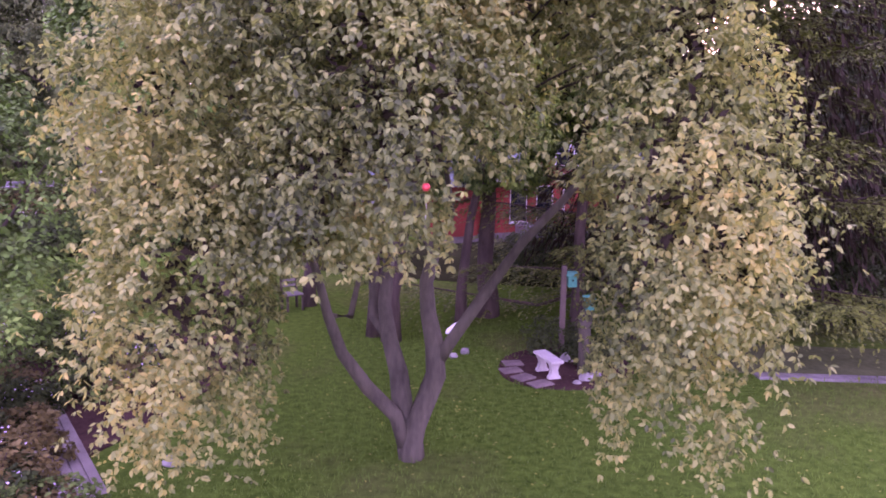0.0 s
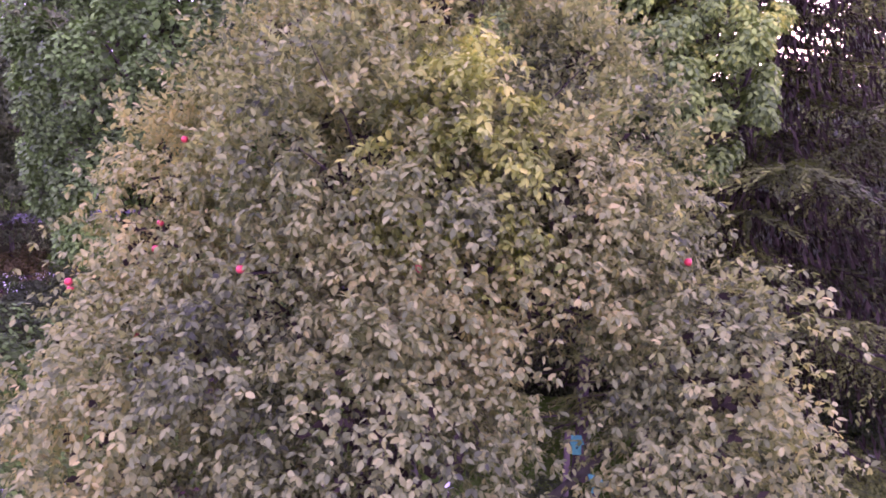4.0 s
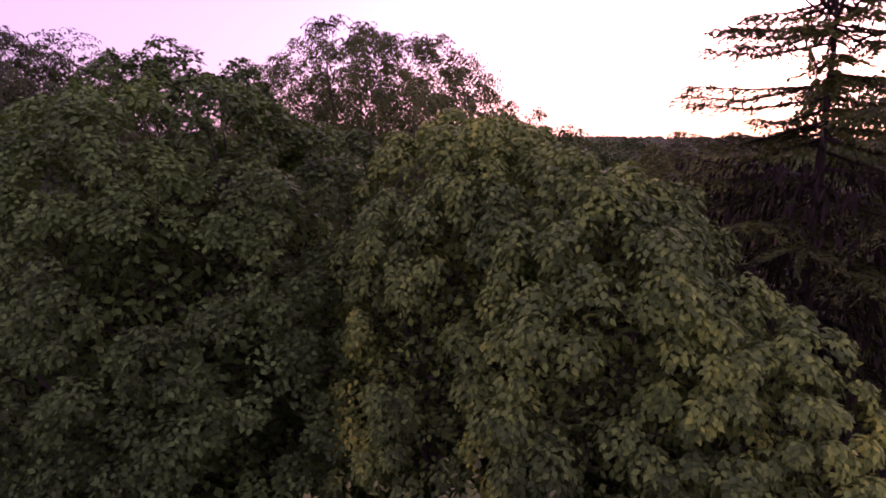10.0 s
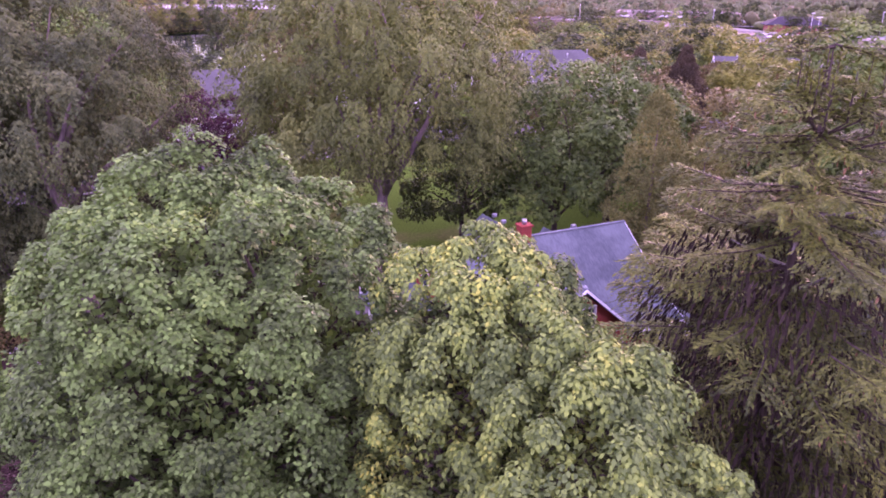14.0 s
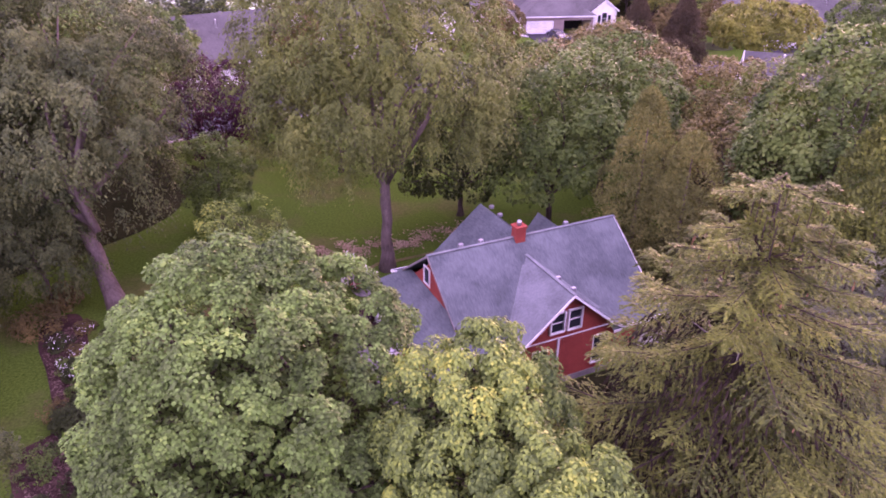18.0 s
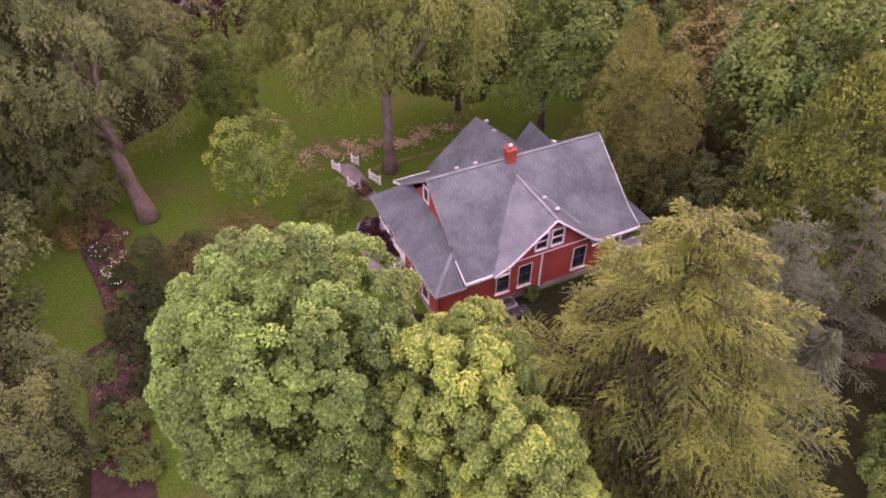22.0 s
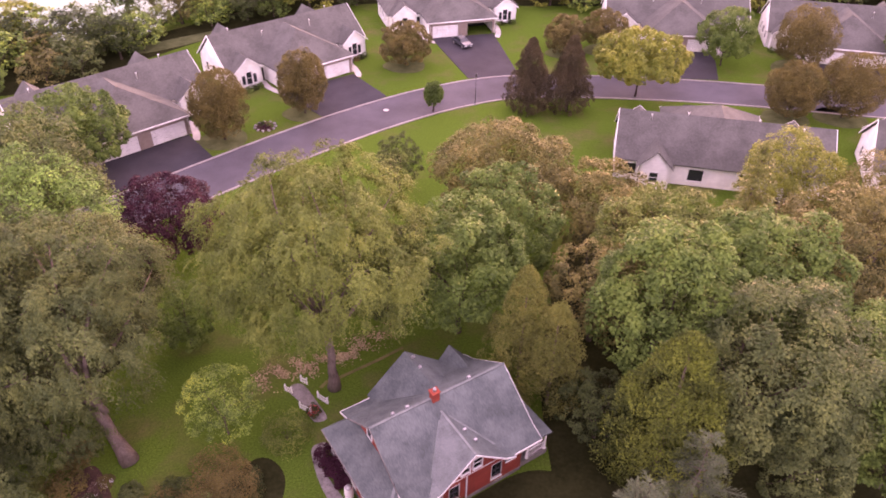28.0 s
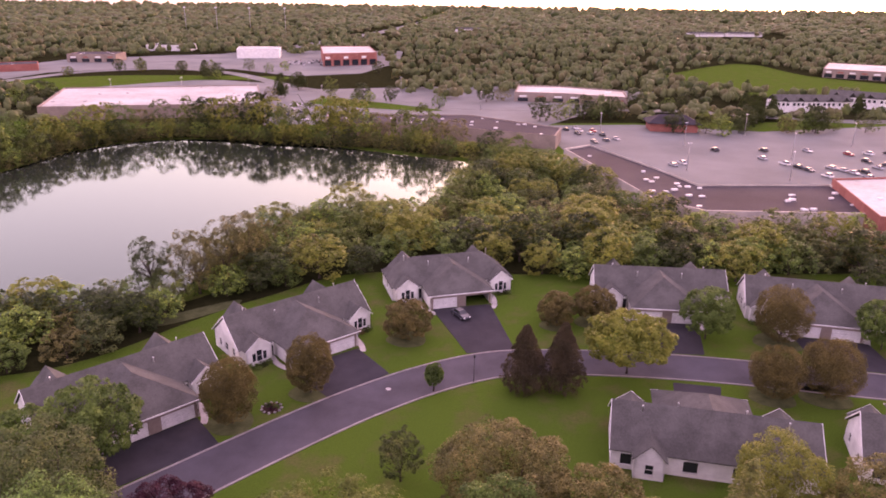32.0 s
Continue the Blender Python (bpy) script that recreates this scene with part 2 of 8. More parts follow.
TANWALL = surface("tan_masonry", (0.22, 0.175, 0.145), (0.32, 0.26, 0.22), 2, 0.2, 0.85, 0.2)
REDWALL = surface("brick_red_masonry", (0.27, 0.09, 0.07), (0.38, 0.15, 0.12), 2, 0.2, 0.85, 0.2)
PAVER = surface("pinkish_paver", (0.12, 0.095, 0.085), (0.21, 0.17, 0.155), 9, 1.5, 0.9, 0.5, each=0.25)
MULCH = surface("reddish_mulch", (0.034, 0.021, 0.018), (0.085, 0.05, 0.042), 24, 1.5, 0.95, 1.0, spec=0.0)
SOIL = surface("bare_path_soil", (0.05, 0.064, 0.028), (0.107, 0.122, 0.057), 9, 0.6, 0.95, 0.6, spec=0.0)
# near-black tone used in place of the darkness of interiors
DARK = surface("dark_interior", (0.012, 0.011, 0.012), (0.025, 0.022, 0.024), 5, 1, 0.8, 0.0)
METAL = surface("dull_steel", (0.30, 0.30, 0.31), (0.45, 0.45, 0.46), 20, 2, 0.4, 0.05, metal=0.8)
BLACKMETAL = surface("black_metal", (0.02, 0.02, 0.022), (0.04, 0.04, 0.044), 10, 2, 0.45, 0.05, spec=0.5)
WOODGREY = surface("weathered_wood", (0.13, 0.118, 0.11), (0.27, 0.25, 0.235), 12, 1.0, 0.9, 0.6, stretch=(4, 4, 0.4))
GREENPAINT = surface("teal_green_paint", (0.02, 0.17, 0.13), (0.04, 0.27, 0.20), 9, 2, 0.6, 0.05)
PANE, _n, _l = nodes_of("window_glass")
_n["Principled BSDF"].inputs["Base Color"].default_value = (0.02, 0.024, 0.03, 1)
_n["Principled BSDF"].inputs["Roughness"].default_value = 0.06
_n["Principled BSDF"].inputs["Specular IOR Level"].default_value = 0.6
WATER, _n, _l = nodes_of("lake_water")
_p = _n["Principled BSDF"]
_p.inputs["Base Color"].default_value = (0.018, 0.024, 0.018, 1)
_p.inputs["Roughness"].default_value, _p.inputs["Specular IOR Level"].default_value = 0.6, 0.0
_g, _f, _x = _n.new("ShaderNodeBsdfGlossy"), _n.new("ShaderNodeFresnel"), _n.new("ShaderNodeMixShader")
_g.inputs["Color"].default_value, _g.inputs["Roughness"].default_value = (0.8, 1.0, 0.86, 1), 0.05
_f.inputs["IOR"].default_value = 1.6
_l.new(_f.outputs[0], _x.inputs[0])
_l.new(_p.outputs[0], _x.inputs[1])
_l.new(_g.outputs[0], _x.inputs[2])
_l.new(_x.outputs[0], _n["Material Output"].inputs[0])
_b = _n.new("ShaderNodeBump")
_b.inputs["Strength"].default_value, _b.inputs["Distance"].default_value = 0.12, 0.05
_l.new(noise_of(_n, _l, 0.7, 3.0), _b.inputs["Height"])
_l.new(_b.outputs[0], _g.inputs["Normal"])
CARPAINTS = []
for _name, _c in (("white_car_paint", (0.75, 0.75, 0.75)), ("silver_car_paint", (0.42, 0.43, 0.45)), ("black_car_paint", (0.015, 0.015, 0.017)), ("dark_grey_car_paint", (0.06, 0.065, 0.075)), ("red_car_paint", (0.33, 0.03, 0.03))):
    _m = surface(_name, [c * 0.94 for c in _c], _c, 2, 0.5, 0.25, 0.0, spec=0.6)
    CARPAINTS.append(_m)


def lawn_material():
    """Turf: mown green with drier, browner and darker stretches."""
    m, nodes, links = nodes_of("lawn_turf")
    p = nodes["Principled BSDF"]
    fine = ramp_of(nodes, links, noise_of(nodes, links, 7.0, 8.0), [(0.3, (0.027, 0.06, 0.009)), (0.7, (0.082, 0.152, 0.022))])
    dry = ramp_of(nodes, links, noise_of(nodes, links, 3.0, 6.0), [(0.3, (0.06, 0.06, 0.025)), (0.7, (0.14, 0.12, 0.055))])
    where = ramp_of(nodes, links, noise_of(nodes, links, 0.16, 4.0), [(0.5, (0, 0, 0)), (0.72, (0.8, 0.8, 0.8))])
    col = mixed(nodes, links, "MIX", where, fine, dry)
    links.new(col, p.inputs["Base Color"])
    p.inputs["Roughness"].default_value, p.inputs["Specular IOR Level"].default_value = 0.95, 0.0
    bn = nodes.new("ShaderNodeBump")
    bn.inputs["Strength"].default_value, bn.inputs["Distance"].default_value = 0.8, 0.04
    links.new(noise_of(nodes, links, 30.0, 6.0), bn.inputs["Height"])
    links.new(bn.outputs[0], p.inputs["Normal"])
    return m


LAWN = lawn_material()
# woodland floor, its tone lowered to hold the shade under trees
SHADE_FLOOR = surface("woodland_shade_floor", (0.012, 0.015, 0.006), (0.032, 0.034, 0.015), 3, 0.3, 0.95, 0.8, spec=0.0)


# ---- building helpers ----
def part(name, made, material, parent=None, label=""):
    """Links a bmesh or a mesh as one object under a thing or part."""
    if isinstance(made, bmesh.types.BMesh):
        me = bpy.data.meshes.new(name)
        made.to_mesh(me)
        made.free()
    else:
        me = made
    if not me.materials:
        me.materials.append(material)
    ob = new(name, me)
    ob.parent = parent
    if label:
        ob["label"] = label
    return ob


def thing(name, x, y, z=0.0, rz=0.0, label="", category="", group="", kind=""):
    ob = new(name)
    ob.empty_display_size = 0.2
    ob.matrix_basis = pose(x, y, z, 0, 0, rz)
    return tagged(ob, label, category, group, kind)


def box(bm, x0, x1, y0, y1, z0, z1, bevel=0.0):
    got = bmesh.ops.create_cube(bm, size=1.0, matrix=Matrix.Translation(((x0 + x1) / 2, (y0 + y1) / 2, (z0 + z1) / 2)) @ Matrix.Diagonal((abs(x1 - x0), abs(y1 - y0), abs(z1 - z0), 1)))
    if bevel:
        edges = list({e for v in got["verts"] for e in v.link_edges})
        bmesh.ops.bevel(bm, geom=edges, offset=bevel, segments=1, affect="EDGES")
    return bm


def boxed(*args, bevel=0.0):
    return box(bmesh.new(), *args, bevel=bevel)


def slab(bm, pts, z0, z1):
    """A prism over a polygon in plan; z1 may be a list of heights."""
    tops = z1 if isinstance(z1, (list, tuple)) else [z1] * len(pts)
    lows = z0 if isinstance(z0, (list, tuple)) else [z0] * len(pts)
    a = [bm.verts.new((x, y, z)) for (x, y), z in zip(pts, lows)]
    b = [bm.verts.new((x, y, z)) for (x, y), z in zip(pts, tops)]
    n = len(pts)
    bm.faces.new(b)
    bm.faces.new(a[::-1])
    for i in range(n):
        bm.faces.new((a[i], a[(i + 1) % n], b[(i + 1) % n], b[i]))
    bmesh.ops.recalc_face_normals(bm, faces=bm.faces[:])
    return bm


def slabbed(pts, z0, z1):
    return slab(bmesh.new(), pts, z0, z1)


def sheet(bm, pts, thick=0.12):
    """A thick panel with the given corners in space (roof planes and the like), its thickness straight down."""
    a = [bm.verts.new(p) for p in pts]
    b = [bm.verts.new((p[0], p[1], p[2] - thick)) for p in pts]
    n = len(pts)
    bm.faces.new(a)
    bm.faces.new(b[::-1])
    for i in range(n):
        bm.faces.new((a[i], b[i], b[(i + 1) % n], a[(i + 1) % n]))
    bmesh.ops.recalc_face_normals(bm, faces=bm.faces[:])
    return bm


def sheeted(pts, thick=0.12):
    return sheet(bmesh.new(), pts, thick)


def tube(bm, points, radii, sides=8, wobble=0.0, rng=None):
    """A tapered limb along a line of points."""
    pts = [Vector(p) for p in points]
    rings = []
    for i, p in enumerate(pts):
        d = (pts[min(i + 1, len(pts) - 1)] - pts[max(i - 1, 0)]).normalized()
        side = d.cross(Vector((0.31, 0.95, 0.05))).normalized()
        other = d.cross(side)
        ring = []
        for k in range(sides):
            a = 2 * math.pi * k / sides
            r = radii[i] * (1 + (rng.uniform(-wobble, wobble) if rng else 0))
            ring.append(bm.verts.new(p + side * math.cos(a) * r + other * math.sin(a) * r))
        rings.append(ring)
    for a, b in zip(rings, rings[1:]):
        for k in range(sides):
            f = bm.faces.new((a[k], a[(k + 1) % sides], b[(k + 1) % sides], b[k]))
            f.smooth = True
    bm.faces.new(rings[-1])
    bm.faces.new(rings[0][::-1])
    return bm


def lathe(bm, profile, sides=20, at=(0, 0, 0)):
    rings = [[bm.verts.new((at[0] + r * math.cos(2 * math.pi * k / sides), at[1] + r * math.sin(2 * math.pi * k / sides), at[2] + z)) for k in range(sides)] for r, z in profile]
    for a, b in zip(rings, rings[1:]):
        for k in range(sides):
            bm.faces.new((a[k], a[(k + 1) % sides], b[(k + 1) % sides], b[k])).smooth = True
    bm.faces.new(rings[0][::-1])
    bm.faces.new(rings[-1])
    return bm


def rock_mesh(name, seed, rx, ry, rz):
    rng = random.Random(seed)
    bm = bmesh.new()
    bmesh.ops.create_icosphere(bm, subdivisions=2, radius=1.0)
    off = Vector((rng.uniform(0, 50), rng.uniform(0, 50), 0))
    for v in bm.verts:
        v.co *= 1 + 0.28 * noise.noise(v.co * 1.2 + off)
        v.co = Vector((v.co.x * rx, v.co.y * ry, max(-0.35, v.co.z) * rz + 0.3 * rz))
    me = bpy.data.meshes.new(name)
    bm.to_mesh(me)
    bm.free()
    return me


def quads_mesh(name, verts, faces, material):
    """A mesh from numpy arrays of places and equal-sided faces."""
    n, k = faces.shape
    me = bpy.data.meshes.new(name)
    me.vertices.add(len(verts))
    me.vertices.foreach_set("co", np.ascontiguousarray(verts, dtype=np.float32).ravel())
    me.loops.add(n * k)
    me.loops.foreach_set("vertex_index", np.ascontiguousarray(faces, dtype=np.int32).ravel())
    me.polygons.add(n)
    me.polygons.foreach_set("loop_start", np.arange(0, n * k, k, dtype=np.int32))
    me.update(calc_edges=True)
    me.materials.append(material)
    return me


def unit(v):
    return v / np.maximum(np.linalg.norm(v, axis=-1, keepdims=True), 1e-9)


def leaf_mesh(name, at, way, face, length, wide, material, broad=False, fold=0.18):
    """Leaves: at their stalks, pointing along way, facing face; each one folded along its rib."""
    n = len(at)
    way = unit(way)
    side = unit(np.cross(way, face))
    up = np.cross(side, way)
    L = np.broadcast_to(np.asarray(length, float), (n,))[:, None]
    W = L * wide * 0.5
    if broad:
        cols = [at, at + way * L * 0.3 + side * W * 0.95 + up * W * fold, at + way * L * 0.68 + side * W * 0.8 + up * W * fold, at + way * L - up * L * 0.08,
                at + way * L * 0.68 - side * W * 0.8 + up * W * fold, at + way * L * 0.3 - side * W * 0.95 + up * W * fold]
        f = np.array([[0, 1, 2, 3], [0, 3, 4, 5]])
    else:
        cols = [at, at + way * L * 0.45 + side * W + up * W * fold, at + way * L, at + way * L * 0.45 - side * W + up * W * fold]
        f = np.array([[0, 1, 2], [0, 2, 3]])
    k = len(cols)
    verts = np.stack(cols, 1).reshape(-1, 3)
    faces = (np.arange(n)[:, None, None] * k + f[None]).reshape(-1, f.shape[1])
    return quads_mesh(name, verts, faces, material)


def ball(rng, n):
    return unit(rng.normal(size=(n, 3)))


def puff_leaves(rng, centers, outs, radii, per, spread=1.0, droop=0.3):
    """Leaves over the outer side of rounded clumps: stalks, ways and faces."""
    n = len(centers)
    c, o, r = np.repeat(centers, per, 0), np.repeat(outs, per, 0), np.repeat(radii, per, 0)[:, None]
    v = unit(ball(rng, n * per) + o * 0.75 + np.array([0, 0, 0.2]))
    at = c + v * r * rng.uniform(0.72, 1.06, (n * per, 1)) * spread
    face = unit(v * 0.8 + np.array([0, 0, 0.55]) + ball(rng, n * per) * 0.42)
    way = unit(np.cross(face, ball(rng, n * per)) + v * 0.45 + np.array([0, 0, -droop]))
    return at, way, face


def spray_leaves(rng, centers, outs, radii, twigs, per, droop=0.6):
    """Leaves set along arching, drooping shoots: stalks, ways and faces."""
    n = len(centers) * twigs
    c, o, r = np.repeat(centers, twigs, 0), np.repeat(outs, twigs, 0), np.repeat(radii, twigs, 0)[:, None]
    d = unit(o * 0.75 + ball(rng, n) * 0.8)
    long = r * rng.uniform(0.7, 1.5, (n, 1))
    c = c + ball(rng, n) * r * 0.35
    s = np.clip(np.tile(np.linspace(0.12, 1.0, per), n) + rng.uniform(-0.05, 0.05, n * per), 0.05, 1.05)[:, None]
    C, D, L, O = (np.repeat(q, per, 0) for q in (c, d, long, o))
    down = np.array([0, 0, -1.0])
    at = C + D * L * s + down * droop * L * s * s
    run = unit(D + down * 2 * droop * s)
    side = unit(np.cross(run, [0, 0, 1.0]) + ball(rng, n * per) * 0.35) * np.tile([1.0, -1.0], n * per)[: n * per, None]
    way = unit(run * 0.55 + side * 0.75 + down * droop * 0.7 + ball(rng, n * per) * 0.25)
    face = unit(np.array([0, 0, 0.8]) + O * 0.45 + ball(rng, n * per) * 0.45)
    return at, way, face


def spur_leaves(rng, centers, outs, radii, twigs, spurs, per, droop=0.5):
    """Leaves gathered in rosettes on the spurs of arching shoots: stalks, ways and faces."""
    n = len(centers) * twigs
    c, o, r = np.repeat(centers, twigs, 0), np.repeat(outs, twigs, 0), np.repeat(radii, twigs, 0)[:, None]
    d = unit(o * 0.8 + ball(rng, n) * 0.8)
    long = r * rng.uniform(0.6, 1.6, (n, 1))
    c = c + ball(rng, n) * r * 0.3
    s = np.tile(np.linspace(0.3, 1.0, spurs), n)[:, None] + rng.uniform(-0.08, 0.08, (n * spurs, 1))
    C, D, L, O = (np.repeat(q, spurs, 0) for q in (c, d, long, o))
    down = np.array([0, 0, -1.0])
    node = C + D * L * s + down * droop * L * s * s
    run = unit(D + down * 2 * droop * s)
    node, run, O = (np.repeat(q, per, 0) for q in (node, run, O))
    way = unit(run * 0.6 + ball(rng, len(node)) + down * droop * 0.8)
    face = unit(np.cross(np.cross(way, np.array([0, 0, 0.8]) + O * 0.5), way) + ball(rng, len(node)) * 0.55)
    return node + way * 0.012, way, face


def inner_leaves(rng, center, radii, n, reach=0.76):
    """Shaded foliage inside a crown."""
    d = ball(rng, n) * (rng.uniform(0.02, 1, (n, 1)) ** 0.45) * reach
    d[:, 2] = np.maximum(d[:, 2], -0.6)
    face = unit(ball(rng, n) + [0, 0, 0.5])
    return np.asarray(center) + d * np.asarray(radii), np.cross(face, ball(rng, n)), face


def crown_puffs(rng, center, radii, n, puff, low=-0.55, inner=0.25, rough=0.16, waves=2.1, lobes=0, square=2.0):
    """Clump centres over an uneven, rounded crown; with lobes, gathered on rounded boughs with gaps between."""
    off = rng.uniform(0, 40, 3)
    if lobes:
        k = np.arange(int(lobes * 2 / (1 - low) + 1)) + 0.5
        zz = 1 - 2 * k / len(k)
        az = k * 2.39996 + off[0]
        d = np.stack([np.cos(az) * np.sqrt(1 - zz * zz), np.sin(az) * np.sqrt(1 - zz * zz), zz], 1)
        d = unit(d + rng.normal(size=d.shape) * 0.6 / math.sqrt(lobes))
        d = d[d[:, 2] > low]
        bulge = 1 + np.array([noise.noise(Vector(x * waves + off)) for x in d]) * rough * 1.8
        bulge = bulge / (np.abs(d) ** square).sum(1) ** (1 / square)
        big = 1.75 / math.sqrt(lobes) * rng.uniform(0.8, 1.3, len(d))
        per = max(3, n // len(d))
        D, B, G = np.repeat(d, per, 0), np.repeat(bulge, per), np.repeat(big, per)[:, None]
        v = unit(ball(rng, len(D)) + D * 0.85 + np.array([0, 0, 0.25]))
        at = np.asarray(center) + (D * (B[:, None] - G * 0.75) + v * G * rng.uniform(0.72, 1.0, (len(D), 1))) * np.asarray(radii)
        return at, unit(v * 0.75 + D * 0.4), float(np.mean(radii)) * G[:, 0] * 0.4 * rng.uniform(0.7, 1.25, len(D))
    d = ball(rng, n * 3)
    d = d[d[:, 2] > low][:n]
    bulge = np.array([noise.noise(Vector(x * waves + off)) for x in d]) * rough * 1.8
    depth = np.where(rng.uniform(size=len(d)) < inner, rng.uniform(0.35, 0.8, len(d)), rng.uniform(0.86, 1.0, len(d)))
    rad = (1 + bulge) * depth
    at = np.asarray(center) + d * np.asarray(radii) * rad[:, None]
    size = puff * rng.uniform(0.65, 1.3, len(d))
    return at, d, size


def trunk_and_limbs(rng, h_trunk, r, targets, sides=9, lean=(0, 0), sink=0.15, twist=0.25):
    """A flared trunk that parts into limbs reaching for the given places."""
    bm = bmesh.new()
    top = Vector((lean[0], lean[1], h_trunk))
    line, rad = [], []
    for i in range(7):
        s = i / 6
        line.append(Vector((0, 0, -sink)).lerp(top, s) + Vector((rng.uniform(-1, 1), rng.uniform(-1, 1), 0)) * r * 0.25 * (0 < i < 6))
        rad.append(r * (1.55 if i == 0 else 1.15 if i == 1 else 1.0 - 0.3 * s))
    tube(bm, line, rad, sides, 0.06, rng)
    for tx, ty, tz in targets:
        start = top.lerp(Vector((0, 0, h_trunk * 0.72)), rng.random() * 0.9)
        end = Vector((tx, ty, tz))
        bend = Vector((rng.uniform(-1, 1), rng.uniform(-1, 1), rng.uniform(0, 1))) * (end - start).length * 0.12
        pts = [start.lerp(end, s) + bend * math.sin(math.pi * s) for s in (0, 0.25, 0.5, 0.75, 1)]
        q = r * rng.uniform(0.32, 0.55)
        tube(bm, pts, [q, q * 0.85, q * 0.62, q * 0.38, q * 0.12], 6, 0.08, rng)
    return bm


def broadleaf(name, label, x, y, h, rx, ry=None, base=None, leaf=None, puffs=150, puff=0.8, per=60, size=0.16, wide=0.75, trunk_r=0.2, bark=None, seed=1, trunk_h=None,
              low=-0.6, rough=0.16, inner=0.25, droop=0.3, broad=False, lean=(0, 0), group="", limbs=8, shift=(0, 0), category="tree", waves=2.1, core=5.0, spray=False, lobes=None, square=2.0, heart=None):
    """A broad-leaved tree: trunk with limbs, and a crown of clumped leaves with gaps."""
    rng, r2 = np.random.default_rng(seed), random.Random(seed)
    ry = ry or rx
    base = h * 0.3 if base is None else base
    rz = (h - base) / 2
    center = np.array([lean[0] + shift[0], lean[1] + shift[1], base + rz])
    lobes = (0 if spray else 34) if lobes is None else lobes
    at, out, rad = crown_puffs(rng, center, (rx, ry, rz), puffs, puff, low, inner, rough, waves=waves, lobes=lobes, square=square)
    at[:, 2] = np.maximum(at[:, 2], 0.25)
    tree = thing(name, x, y, 0, 0, label, category, group)
    pick = at[rng.choice(len(at), min(limbs, len(at)), replace=False)] * 0.92 + center * 0.08
    part("trunk", trunk_and_limbs(r2, trunk_h or max(base * 1.15, h * 0.2), trunk_r, pick.tolist(), lean=lean), bark or BARK, tree)
    a, w, f = spray_leaves(rng, at, out, rad, max(2, per // 9), 9, droop) if spray else puff_leaves(rng, at, out, rad, per, droop=droop)
    b, bw, bf = inner_leaves(rng, center, (rx, ry, rz), int(core * puffs * 1.8), 0.76 if square < 2.3 else 0.92)
    # a third of the core goes dark brown, in place of shade between boughs
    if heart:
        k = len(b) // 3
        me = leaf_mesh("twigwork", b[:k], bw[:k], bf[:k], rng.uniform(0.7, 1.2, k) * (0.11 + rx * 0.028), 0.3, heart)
        tagged(part("twigwork", me, heart, tree, "dark brown sheets standing in for shade inside the crown"), kind="stuff")
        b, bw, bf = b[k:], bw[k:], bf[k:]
    lens = np.concatenate([size * rng.uniform(0.7, 1.25, len(a)), rng.uniform(0.7, 1.2, len(b)) * (0.11 + rx * 0.028)])
    part("crown", leaf_mesh("crown", np.concatenate([a, b]), np.concatenate([w, bw]), np.concatenate([f, bf]), lens, wide, leaf or LEAF_GREEN, broad), leaf, tree)
    return tree


